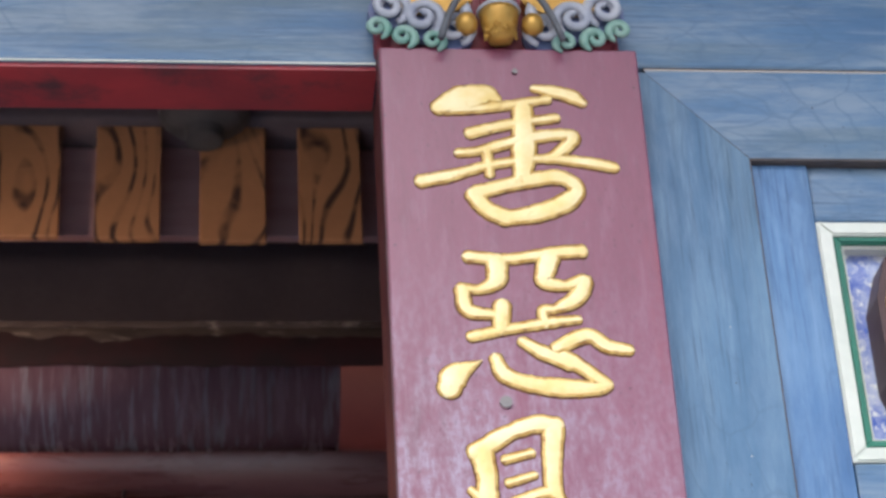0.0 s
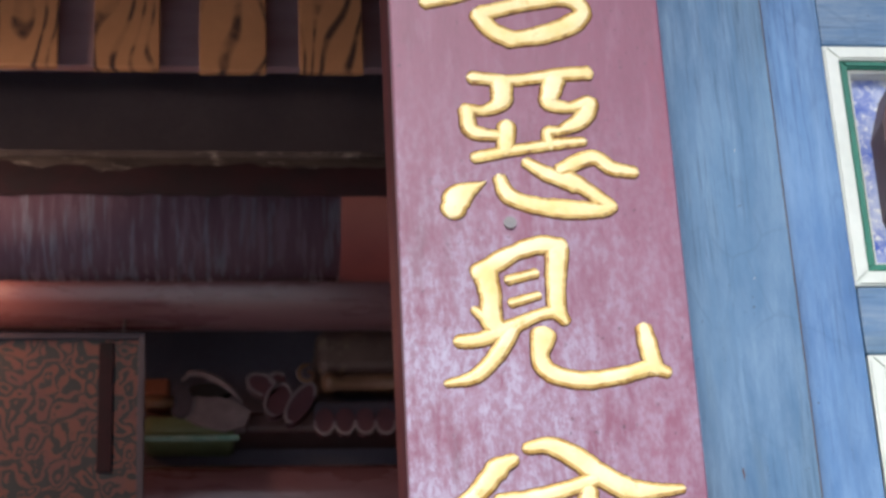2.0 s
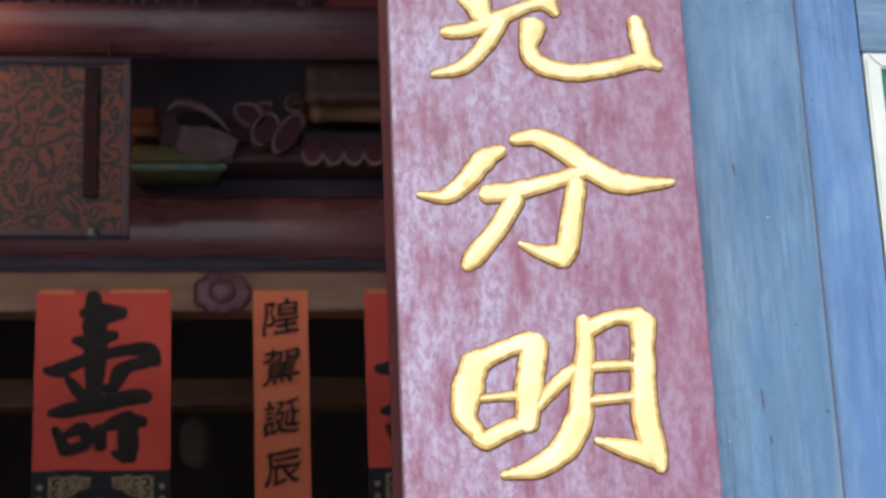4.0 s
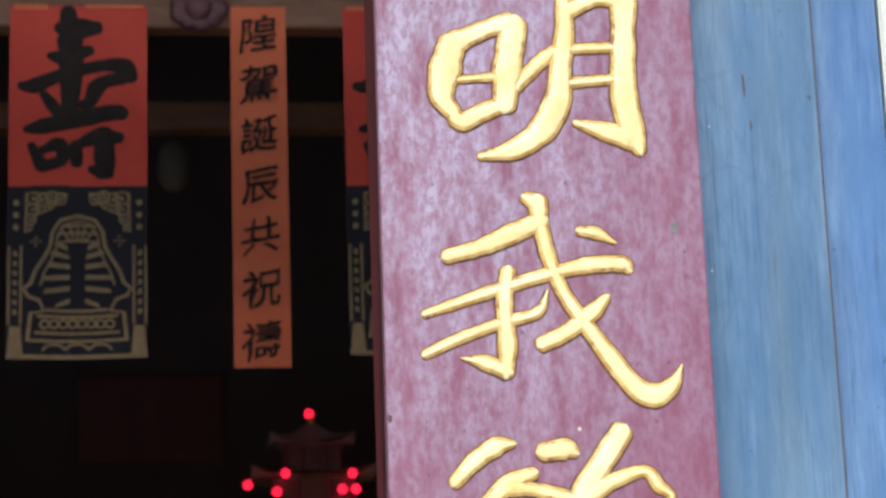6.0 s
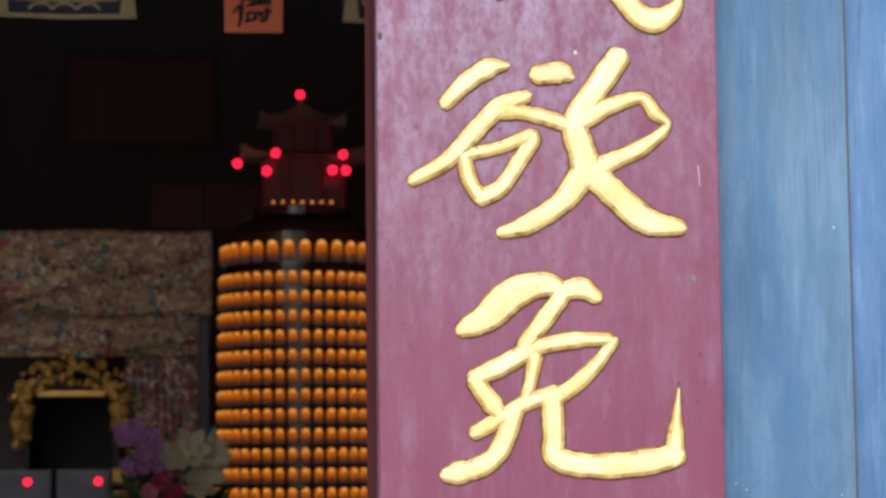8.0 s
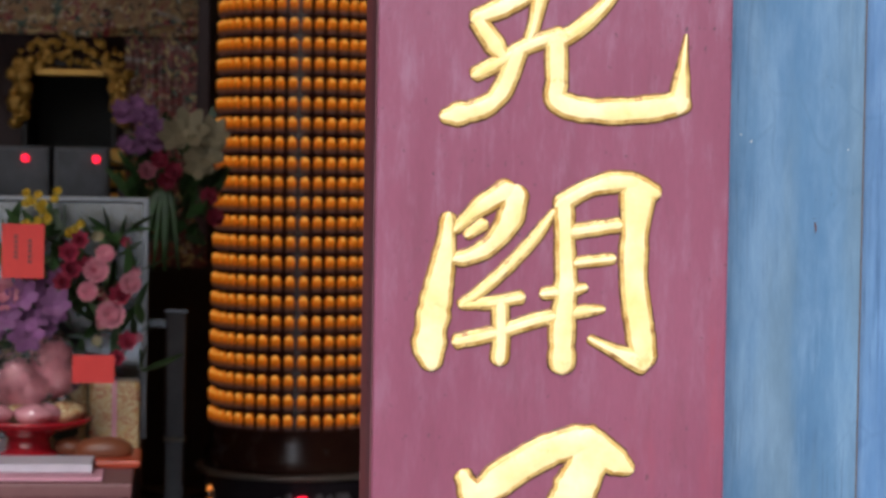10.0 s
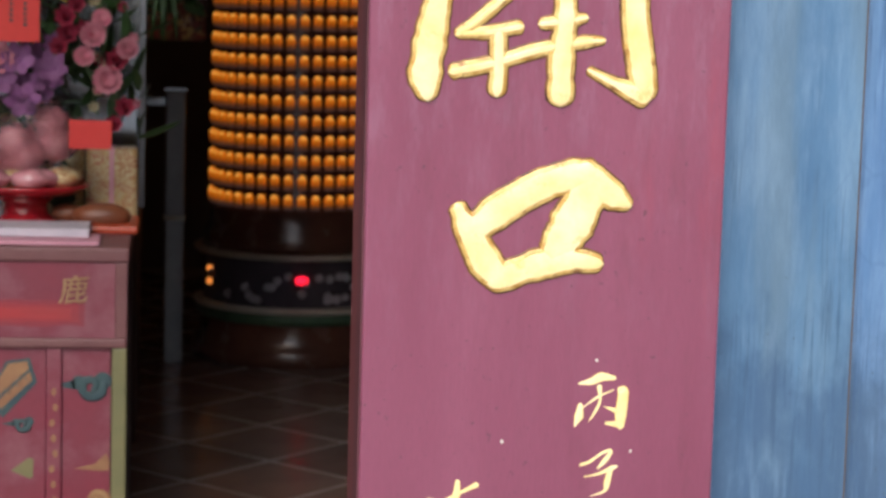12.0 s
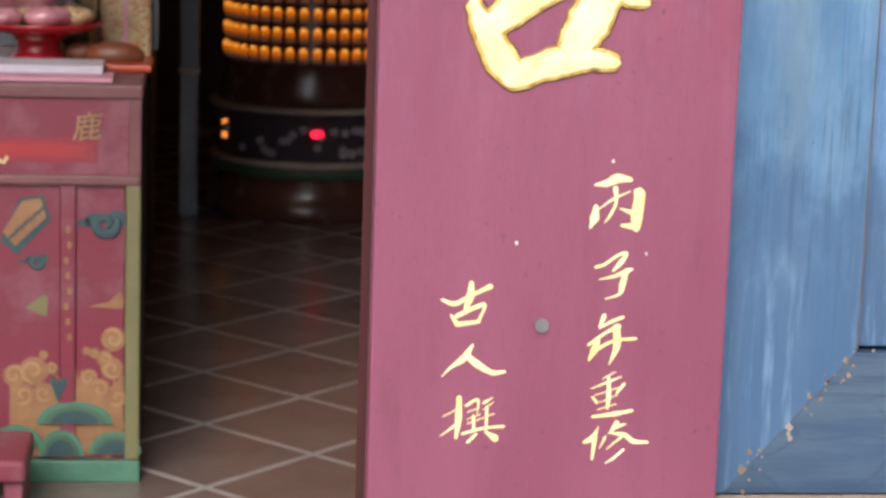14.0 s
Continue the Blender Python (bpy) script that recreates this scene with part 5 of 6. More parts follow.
    for off in (0.0, 0.0025):
        grid.append([[bm.verts.new((x0 + (x1 - x0) * i / nx, y + off + sway * (1 - j / nz) * math.sin(seed + 5.2 * i / nx) + 0.4 * sway * math.sin(seed + 9 * j / nz), z0 + (z1 - z0) * j / nz)) for i in range(nx + 1)] for j in range(nz + 1)])
    f, k = grid
    for j in range(nz):
        for i in range(nx):
            bm.faces.new((f[j][i], f[j][i + 1], f[j + 1][i + 1], f[j + 1][i]))
            bm.faces.new((k[j][i], k[j + 1][i], k[j + 1][i + 1], k[j][i + 1]))
    for j in range(nz):
        bm.faces.new((f[j][0], f[j + 1][0], k[j + 1][0], k[j][0]))
        bm.faces.new((f[j][nx], k[j][nx], k[j + 1][nx], f[j + 1][nx]))
    for i in range(nx):
        bm.faces.new((f[0][i], k[0][i], k[0][i + 1], f[0][i + 1]))
        bm.faces.new((f[nz][i], f[nz][i + 1], k[nz][i + 1], k[nz][i]))
    return bm


def outline(points, w, y, bm=None):
    """A thin raised thread line through points in x and z."""
    return sweep([(x, y, z) for x, z in points], [w] * len(points), 6, bm, 0.4)


def longevity_banner(x0):
    w = 0.363
    xc = x0 + w / 2
    b = thing("long_banner", "red cloth banner over a navy brocade panel with gold figures", "banner", "hanging banners")
    part("red_cloth", cloth_sheet(x0, x0 + w, 3.277, 3.780, 3.212, 0.002), RED_CLOTH, b, "bright red cloth")
    ink = Brush(3.525, xc, 3.2105, 0.002, [INK, INK, INK], b, "black_character", "bold black brush-written character", 1.14)
    ink.stroke((-28, 239, 18), (-23, 152, 30), (-20, 58, 26), (-23, -39, 20))
    ink.stroke((-53, 192, 14), (1, 190, 26), (50, 192, 16))
    ink.stroke((-76, 113, 9), (-35, 110, 20), (31, 129, 12))
    ink.stroke((-152, 30, 9), (-116, 30, 18), (-35, 63, 15), (67, 86, 14), (123, 82, 22), (141, 50, 14))
    ink.stroke((114, 50, 16), (75, 42, 15), (48, 24, 21), (31, -13, 16), (9, -24, 10))
    ink.stroke((-94, 8, 8), (-72, -20, 14), (-50, -52, 12))
    ink.stroke((-138, -91, 8), (-94, -83, 18), (9, -60, 21), (104, -44, 18), (116, -55, 12))
    ink.stroke((-123, -134, 9), (-102, -178, 15), (-98, -196, 12))
    ink.stroke((-94, -149, 9), (-50, -134, 18), (-42, -174, 15), (-94, -195, 12))
    ink.stroke((-6, -134, 14), (-4, -184, 14))
    ink.stroke((-3, -134, 9), (53, -112, 20), (108, -115, 14))
    ink.stroke((67, -102, 21), (70, -178, 26), (76, -215, 16))
    ink.stroke((32, -201, 8), (61, -209, 18))
    part("navy_cloth", cloth_sheet(x0 - 0.002, x0 + w - 0.002, 2.815, 3.280, 3.213, 0.003), NAVY_CLOTH, b, "navy brocade with gold thread figures")
    y = 3.207
    zb = 2.815
    left = [(-0.128, 0.045), (-0.120, 0.12), (-0.085, 0.125), (-0.100, 0.155), (-0.128, 0.165), (-0.138, 0.185), (-0.120, 0.20), (-0.108, 0.235), (-0.088, 0.265), (-0.070, 0.30), (-0.066, 0.335), (-0.045, 0.368), (0.0, 0.380)]

    def thread(points, w=0.0042, name="thread_figure"):
        part(name, outline(points, w, y), TAN_THREAD, b)

    for sgn in (-1, 1):
        thread([(xc - sgn * a, zb + c) for a, c in left], 0.0052)
        thread([(xc - sgn * a * 0.80, zb + c * 0.965) for a, c in left[6:]], 0.0030)
        for k, (z0, x0a, x1a, rise) in enumerate(((0.145, 0.020, 0.058, -0.012), (0.178, 0.020, 0.088, -0.006), (0.208, 0.020, 0.090, 0.0), (0.236, 0.020, 0.080, 0.008), (0.262, 0.022, 0.070, 0.014), (0.285, 0.026, 0.055, 0.014))):
            part("thread_bar", poly([(xc + sgn * x0a, zb + z0), (xc + sgn * x1a, zb + z0 + rise), (xc + sgn * (x1a - 0.004), zb + z0 + rise + 0.011), (xc + sgn * x0a, zb + z0 + 0.013)], y - 0.002, y + 0.003), TAN_THREAD, b)
        for dx, dz, r in ((0.045, 0.425, 0.014), (0.068, 0.432, 0.015), (0.092, 0.424, 0.016), (0.115, 0.428, 0.017), (0.118, 0.398, 0.015), (0.098, 0.400, 0.012), (0.122, 0.370, 0.013), (0.072, 0.412, 0.010), (0.128, 0.348, 0.009)):
            part("lace_ring", outline(disc_points(xc + sgn * dx, zb + dz, r, 12) + [(xc + sgn * dx + r, zb + dz)], 0.0026, y), TAN_THREAD, b)
            part("thread_stud", poly(disc_points(xc + sgn * dx, zb + dz, r * 0.35, 8), y - 0.002, y + 0.003), TAN_THREAD, b)
        thread([(xc + sgn * 0.028, zb + 0.440), (xc + sgn * 0.135, zb + 0.442), (xc + sgn * 0.136, zb + 0.335), (xc + sgn * 0.105, zb + 0.385), (xc + sgn * 0.07, zb + 0.398), (xc + sgn * 0.028, zb + 0.440)], 0.0024)
        for q in (0.146, 0.177):
            part("thread_border", outline([(xc + sgn * q, zb + 0.09), (xc + sgn * q, zb + 0.30)], 0.0036, y), TAN_THREAD, b)
        for k in range(7):
            part("thread_stud", poly([(xc + sgn * 0.156, zb + 0.115 + 0.026 * k), (xc + sgn * 0.167, zb + 0.118 + 0.026 * k), (xc + sgn * 0.167, zb + 0.131 + 0.026 * k), (xc + sgn * 0.156, zb + 0.128 + 0.026 * k)], y - 0.002, y + 0.003), TAN_THREAD, b)
        for k in range(3):
            part("thread_stud", poly(disc_points(xc + sgn * 0.160, zb + 0.35 + 0.033 * k, 0.008, 8), y - 0.002, y + 0.003), TAN_THREAD, b)
        for dx, dz in ((0.0, 0.0), (0.011, 0.0), (-0.011, 0.0), (0.0, 0.011), (0.0, -0.011)):
            part("thread_stud", poly(disc_points(xc + sgn * 0.108 + dx, zb + 0.312 + dz, 0.0032, 6), y - 0.002, y + 0.003), TAN_THREAD, b)
        for k in range(5):
            part("tassel", outline([(xc + sgn * (0.143 + 0.0085 * k), zb + 0.004), (xc + sgn * (0.150 + 0.005 * k), zb + 0.085)], 0.0040, y), TAN_THREAD, b)
    for k, ww in ((0.048, 0.122), (0.068, 0.110), (0.112, 0.105), (0.128, 0.080)):
        thread([(xc - ww, zb + k), (xc - ww / 3, zb + k - 0.004), (xc + ww / 3, zb + k - 0.004), (xc + ww, zb + k)], 0.0042, "thread_band")
    for k in range(8):
        part("lace_ring", outline(disc_points(xc - 0.084 + 0.024 * k, zb + 0.090, 0.011, 10) + [(xc - 0.073 + 0.024 * k, zb + 0.090)], 0.0034, y), TAN_THREAD, b)
    for k in range(-2, 3):
        thread([(xc + 0.010 * k, zb + 0.310), (xc + 0.021 * k, zb + 0.360 - 0.004 * k * k)], 0.0034, "thread_arch")
    for z0, ww in ((0.308, 0.050), (0.330, 0.054), (0.350, 0.046)):
        thread([(xc - ww, zb + z0), (xc, zb + z0 + 0.004), (xc + ww, zb + z0)], 0.0034, "thread_arch")
    for q in (-0.06, 0.0, 0.06):
        part("lace_ring", outline([(xc + q + 0.028 * math.cos(a), zb + 0.020 + 0.016 * math.sin(a)) for a in (math.pi * j / 8 for j in range(9))], 0.0036, y), TAN_THREAD, b)
    part("hem", outline([(x0, zb + 0.006), (xc, zb + 0.002), (x0 + w, zb + 0.006)], 0.0062, y + 0.002), TAN_THREAD, b)
    part("tape_fold", box(x0 + 0.01, x0 + 0.10, y + 0.001, y + 0.004, 3.768, 3.783, 0.001), ORANGE_CLOTH, b, "orange tape along the top")
    part("tape_fold", box(x0 + 0.20, x0 + w - 0.01, y + 0.001, y + 0.004, 3.771, 3.783, 0.001), ORANGE_CLOTH, b, "orange tape along the top")
    return b


longevity_banner(-0.868)
longevity_banner(0.024)
narrow = thing("narrow_banner", "narrow orange-red paper banner with black brush lettering", "banner", "hanging banners")
part("strip", cloth_sheet(-0.281, -0.132, 2.785, 3.781, 3.212, 0.002, 6, 20, 1.0), ORANGE_CLOTH, narrow)
for k, ch in enumerate("隍駕誕辰共祝禱"):
    letters(ch, -0.208, 3.207, 3.70 - 0.141 * k, 0.112, INK, narrow, bold=0.007, slant=0.05, brush=0.11)

tagged(make("rear_beam", box(-4.0, 4.0, 5.0, 5.1, 3.97, 4.07, 0.006), TAN_BEAM), "dim brown beam deep in the hall", "beam", kind="structure")
lantern = thing("paper_lantern", "pale round paper lantern hanging from the rear beam", "lantern")
part("shade", lathe([(0.03, 3.76), (0.055, 3.79), (0.06, 3.85), (0.05, 3.91), (0.03, 3.935)], 20, at=(-0.44, 5.05, 0)), OLD_PAPER, lantern, smooth=True)
part("hanger", tube((-0.44, 5.05, 3.935), (-0.44, 5.05, 3.972), 0.004, 8), IRON, lantern)

# ---- votive lamp tower ----
TX, TY, TR, TAPER = 0.104, 6.50, 0.335, 0.024
lamp_tower = thing("lamp_tower", "round tower of small orange votive lamps on lacquered base", "lamp tower")
part("drum", lathe([(TR, 0.60), (TR - TAPER, 2.45), (TR - TAPER - 0.004, 2.46), (TR - TAPER - 0.004, 2.60), (0.28, 2.62), (0.24, 2.66), (0.05, 2.67)], 64, at=(TX, TY, 0)), DRUM, lamp_tower, smooth=False)
part("base", lathe([(0.41, 0.0), (0.415, 0.05), (0.40, 0.07), (0.385, 0.10), (0.375, 0.17), (0.39, 0.2)], 64, at=(TX, TY, 0)), BASE_BROWN, lamp_tower, "brown lacquered base", smooth=True)
part("green_ring", lathe([(0.375, 0.165), (0.392, 0.17), (0.392, 0.212), (0.375, 0.215)], 64, at=(TX, TY, 0)), DULL_GREEN, lamp_tower, "dull green ring", smooth=True)
for z in (0.222, 0.432):
    part("ring", lathe([(0.36, -0.012), (0.402, -0.010), (0.408, 0.0), (0.402, 0.010), (0.36, 0.012)], 64, at=(TX, TY, z)), CREAM, lamp_tower, "cream moulded ring", smooth=True)
part("band", lathe([(0.37, 0.232), (0.37, 0.42)], 64, at=(TX, TY, 0)), SOOT, lamp_tower, "black band with white flowers")
part("waist", lathe([(0.375, 0.444), (0.37, 0.5), (0.352, 0.54), (0.352, 0.60), (TR, 0.615)], 64, at=(TX, TY, 0)), BASE_BROWN, lamp_tower, "brown lacquered waist", smooth=True)
random.seed(3)
for k in range(34):
    a = -math.pi / 2 + random.uniform(-1.15, 1.15)
    z = 0.262 + 0.105 * random.random() ** 1.3
    fl = bmesh.new()
    for j in range(5):
        b = 2 * math.pi * j / 5
        bmesh.ops.create_icosphere(fl, subdivisions=1, radius=0.0085, matrix=Matrix.Translation((TX + 0.373 * math.cos(a) + 0.010 * math.cos(b), TY + 0.373 * math.sin(a), z + 0.010 * math.sin(b))))
    part("painted_flower", fl, PAPER, lamp_tower, "pale flower", smooth=True)
part("indicator", poly(disc_points(0.109, 0.345, 0.02, 16, 1.3, 0.8), TY - 0.378, TY - 0.366), RED_LED, lamp_tower, "glowing red indicator")
for z in (0.31, 0.36):
    bm = bmesh.new()
    bmesh.ops.create_icosphere(bm, subdivisions=2, radius=0.014, matrix=Matrix.Translation((TX - 0.345, TY - 0.145, z)))
    part("indicator", bm, WARM_LED, lamp_tower, "glowing orange indicator", smooth=True)


def niche_mesh(w, h):
    """One lamp cover: an upright pill with an arched top, facing -y at the origin."""
    bm = bmesh.new()
    pts = [(-w / 2, 0.0), (w / 2, 0.0), (w / 2, h * 0.6)] + [(w / 2 * math.cos(a), h * 0.6 + h * 0.4 * math.sin(a)) for a in (0.5, 1.05, math.pi / 2, 2.09, 2.64)] + [(-w / 2, h * 0.6)]
    back = [bm.verts.new((x, 0.0, z)) for x, z in pts]
    mid = [bm.verts.new((x * 0.92, -0.012, 0.06 * h + z * 0.92)) for x, z in pts]
    tip = [bm.verts.new((x * 0.5, -0.02, 0.24 * h + z * 0.6)) for x, z in pts]
    n = len(pts)
    for a, b in ((back, mid), (mid, tip)):
        for i in range(n):
            bm.faces.new((a[i], a[(i + 1) % n], b[(i + 1) % n], b[i])).smooth = True
    bm.faces.new(tip)
    cuts = (0.20, 0.34, 0.47, 0.60, 0.78)
    for c in cuts:
        bmesh.ops.bisect_plane(bm, geom=bm.verts[:] + bm.edges[:] + bm.faces[:], plane_co=(0, 0, h * c), plane_no=(0, 0, 1))
    for f in bm.faces:
        c = f.calc_center_median()
        level = sum(c.z > h * q for q in cuts)
        f.material_index = min(level, 4) if abs(c.x) > w * 0.27 or c.y > -0.011 else level
    bmesh.ops.recalc_face_normals(bm, faces=bm.faces[:])
    return bm


def ring_poses(n, z, r):
    return [Matrix.Translation((TX + r * math.sin(2 * math.pi * k / n), TY - r * math.cos(2 * math.pi * k / n), z)) @ Matrix.Rotation(2 * math.pi * k / n, 4, "Z") for k in range(n)]


bm = niche_mesh(0.035, 0.062)
cover = bpy.data.meshes.new("lamp_cover")
bm.to_mesh(cover)
bm.free()
for level in LAMP_LEVELS:
    cover.materials.append(level)
rest = bmesh.new()
made = 0
for i in range(24):
    for k, m in enumerate(ring_poses(40, 0.611 + 0.0769 * i, TR - TAPER * i / 24)):
        if (k <= 3 or k >= 31) and made < 300:
            ob = new("lamp_cover", cover)
            ob.parent, ob.matrix_basis = lamp_tower, m
            made += 1
        else:
            tmp = cover.copy()
            tmp.transform(m)
            rest.from_mesh(tmp)
            bpy.data.meshes.remove(tmp)

bm = niche_mesh(0.046, 0.085)
arch_cover = bpy.data.meshes.new("arched_lamp_cover")
bm.to_mesh(arch_cover)
bm.free()
for level in LAMP_LEVELS:
    arch_cover.materials.append(level)
for m in ring_poses(30, 2.480, TR - TAPER - 0.004):
    ob = new("arched_lamp_cover", arch_cover)
    ob.parent, ob.matrix_basis = lamp_tower, m
rest_me = bpy.data.meshes.new("other_lamp_covers")
rest.to_mesh(rest_me)
rest.free()
for level in LAMP_LEVELS:
    rest_me.materials.append(level)
ob = tagged(new("lamp_cover_rest", rest_me), kind="stuff")
ob.parent = lamp_tower
for i in range(25):
    part("shelf_ring", lathe([(TR - TAPER * i / 24 - 0.01, -0.003), (TR - TAPER * i / 24 + 0.006, -0.003), (TR - TAPER * i / 24 + 0.006, 0.003), (TR - TAPER * i / 24 - 0.01, 0.004)], 64, at=(TX, TY, 0.604 + 0.0769 * i)), DRUM, lamp_tower)

# ---- small pagoda on the tower ----
pagoda = thing("model_pagoda", "small dark model pagoda with red lights on the lamp tower", "pagoda")
part("plinth", lathe([(0.2, 2.669), (0.2, 2.70), (0.17, 2.705)], 40, at=(TX, TY - 0.1, 0)), DRUM, pagoda)
for z0, half, hh in ((2.70, 0.16, 0.2), (2.93, 0.11, 0.11)):
    part("hall", box(TX - half, TX + half, TY - 0.1 - half * 0.8, TY - 0.1 + half * 0.8, z0, z0 + hh, 0.004), BASE_BROWN, pagoda)
    for k in (-1, -0.4, 0.4, 1):
        part("column", tube((TX + k * half, TY - 0.11 - half * 0.8, z0), (TX + k * half, TY - 0.11 - half * 0.8, z0 + hh), 0.009, 10), CREST_RED, pagoda)


def upturned_roof(cx, cy, z, half, rise):
    """A hipped roof with sagging slopes and upturned eave corners."""
    bm = bmesh.new()
    rows = []
    n = 8
    for j in range(5):
        u = j / 4
        q = half * (1 - u) ** 1.0 + 0.02 * u
        row = []
        for s in range(4):
            a0 = math.pi / 4 + s * math.pi / 2
            for k in range(n):
                t = k / n
                p0 = Vector((math.cos(a0), math.sin(a0))) * q * 1.35
                p1 = Vector((math.cos(a0 + math.pi / 2), math.sin(a0 + math.pi / 2))) * q * 1.35
                p = p0.lerp(p1, t)
                lift = (abs(2 * t - 1) ** 4) * 0.045 * (1 - u) ** 2
                row.append(bm.verts.new((cx + p.x, cy + 0.8 * p.y, z + rise * u ** 1.6 + lift)))
        rows.append(row)
    m = len(rows[0])
    for a, b in zip(rows, rows[1:]):
        for k in range(m):
            bm.faces.new((a[k], a[(k + 1) % m], b[(k + 1) % m], b[k]))
    bm.faces.new(rows[-1])
    bm.faces.new(rows[0][::-1])
    bmesh.ops.solidify(bm, geom=bm.faces[:], thickness=0.008)
    return bm


part("roof", upturned_roof(TX, TY - 0.1, 2.90, 0.26, 0.06), CREAM, pagoda, "pale tiled lower roof")
part("roof", upturned_roof(TX, TY - 0.1, 3.04, 0.18, 0.09), CREAM, pagoda, "pale tiled upper roof")
part("finial", lathe([(0.02, 3.12), (0.012, 3.14), (0.02, 3.15), (0.008, 3.16)], 14, at=(TX, TY - 0.1, 0)), OLD_GOLD, pagoda, smooth=True)
for x, z in ((0.098, 3.175), (-0.162, 2.855), (-0.014, 2.898), (-0.048, 2.827), (0.25, 2.894), (0.209, 2.832), (0.262, 2.832)):
    bm = bmesh.new()
    bmesh.ops.create_icosphere(bm, subdivisions=2, radius=0.019, matrix=Matrix.Translation((x, TY - 0.36 if z < 3.1 else TY - 0.1, z)))
    part("red_lantern", bm, RED_LED, pagoda, "glowing red lantern", smooth=True)
for k in range(7):
    bm = bmesh.new()
    bmesh.ops.create_icosphere(bm, subdivisions=1, radius=0.007, matrix=Matrix.Translation((-0.02 + 0.038 * k, TY - 0.31, 2.712)))
    part("bulb", bm, WARM_LED, pagoda, "tiny warm bulb", smooth=True)

# ---- rear of the hall ----
plaque = thing("wall_plaque", "large dim dark plaque on the rear wall", "plaque")
part("face", box(-0.95, -0.2, 8.96, 9.0, 3.35, 3.8, 0.006), MAROON, plaque)
part("frame", box(-0.97, -0.18, 8.97, 9.0, 3.33, 3.82, 0.006), DARK_WOOD, plaque)
for x0, x1 in ((-0.52, -0.26), (-0.24, 0.02)):
    n = thing("wall_notice", "dim pinkish notice sheet on the rear wall", "notice", "notice sheets")
    part("sheet", box(x0, x1, 8.98, 8.998, 2.93, 3.14, 0.002), TABLE_EDGE, n)
barrier = thing("steel_barrier", "grey steel barrier post with rails", "barrier")
part("post", box(-0.422, -0.345, 6.25, 6.32, FLOOR, 1.06, 0.006), GREY_STEEL, barrier)
part("post_cap", box(-0.43, -0.337, 6.24, 6.33, 1.06, 1.075, 0.004), STEEL, barrier)
part("post_band", box(-0.426, -0.341, 6.246, 6.324, 0.56, 0.575, 0.002), CREAM, barrier)
for z in (1.0,):
    part("rail", box(-1.6, -0.42, 6.27, 6.30, z, z + 0.035, 0.004), STEEL, barrier)

# ---- altar at the back ----
altar = thing("rear_altar", "dark carved altar under old gold brocade hangings", "altar")
part("body", box(-2.4, -0.50, 4.75, 5.6, FLOOR, 1.40, 0.01), DARK_WOOD, altar)
part("backing", box(-2.4, -0.30, 5.5, 5.6, 1.40, 2.5, 0.01), DARK_WOOD, altar)


def creased(x0, x1, z0, z1, y, seed=1.0, slope=0.25, nx=90, nz=22):
    """A wide cloth pulled taut, with slanting creases and an uneven lower edge."""
    bm = bmesh.new()
    rows = []
    for j in range(nz + 1):
        v = j / nz
        row = []
        for i in range(nx + 1):
            u = i / nx
            x, z = x0 + (x1 - x0) * u, z1 + (z0 - z1) * v
            s = z - slope * x
            d = 0.030 * noise.noise((s * 16, x * 1.6, seed)) + 0.014 * abs(noise.noise((s * 34, x * 3.0, seed + 5))) + 0.006 * noise.noise((x * 40, z * 40, seed))
            row.append(bm.verts.new((x, y + d * (0.4 + 0.6 * v), z + 0.016 * v * noise.noise((x * 5, seed, 2)) + 0.006 * (1 - v) * noise.noise((x * 9, seed, 8)))))
        rows.append(row)
    for a, b in zip(rows, rows[1:]):
        for i in range(nx):
            bm.faces.new((a[i], a[i + 1], b[i + 1], b[i])).smooth = True
    bmesh.ops.solidify(bm, geom=bm.faces[:], thickness=0.004)
    return bm


part("valance", creased(-1.6, -0.285, 2.16, 2.43, 4.67, 0.6), ALTAR_CLOTH, altar, "old gold brocade valance")
part("valance_fold", creased(-1.6, -0.30, 2.03, 2.20, 4.72, 2.0, 0.12), ALTAR_CLOTH, altar, "creased lower fold of the valance")
part("curtain", creased(-0.56, -0.29, 1.30, 2.2, 4.78, 3.1, -1.6), SIDE_CLOTH, altar, "dull red and gold side curtain")
part("valance_rod", tube((-2.3, 4.72, 2.41), (-0.30, 4.72, 2.41), 0.015, 14), DARK_WOOD, altar)
part("canopy_post", box(-0.33, -0.29, 4.72, 4.80, 1.4, 2.45, 0.005), DARK_WOOD, altar)
shrine = thing("gilt_shrine", "small gilt arched shrine with a dark niche", "shrine")
for nb in (box(-0.88, -0.86, 4.74, 5.3, 1.40, 1.93, 0.003), box(-0.60, -0.58, 4.74, 5.3, 1.40, 1.93, 0.003), box(-0.88, -0.58, 4.74, 5.3, 1.93, 1.96, 0.003), box(-0.88, -0.58, 5.28, 5.3, 1.40, 1.93, 0.003)):
    part("niche_board", nb, NICHE, shrine)
random.seed(8)
bead_mesh = bpy.data.meshes.new("gilt_bead")
bm = bmesh.new()
bmesh.ops.create_icosphere(bm, subdivisions=1, radius=1.0)
for f in bm.faces:
    f.smooth = True
bm.to_mesh(bead_mesh)
bm.free()
bead_mesh.materials.append(OLD_GOLD)


def bead(name, at, r):
    ob = new(name, bead_mesh)
    ob.parent, ob.matrix_basis = shrine, Matrix.Translation(at) @ Matrix.Diagonal((r, r, r, 1))


for k in range(34):
    a = math.pi * k / 33
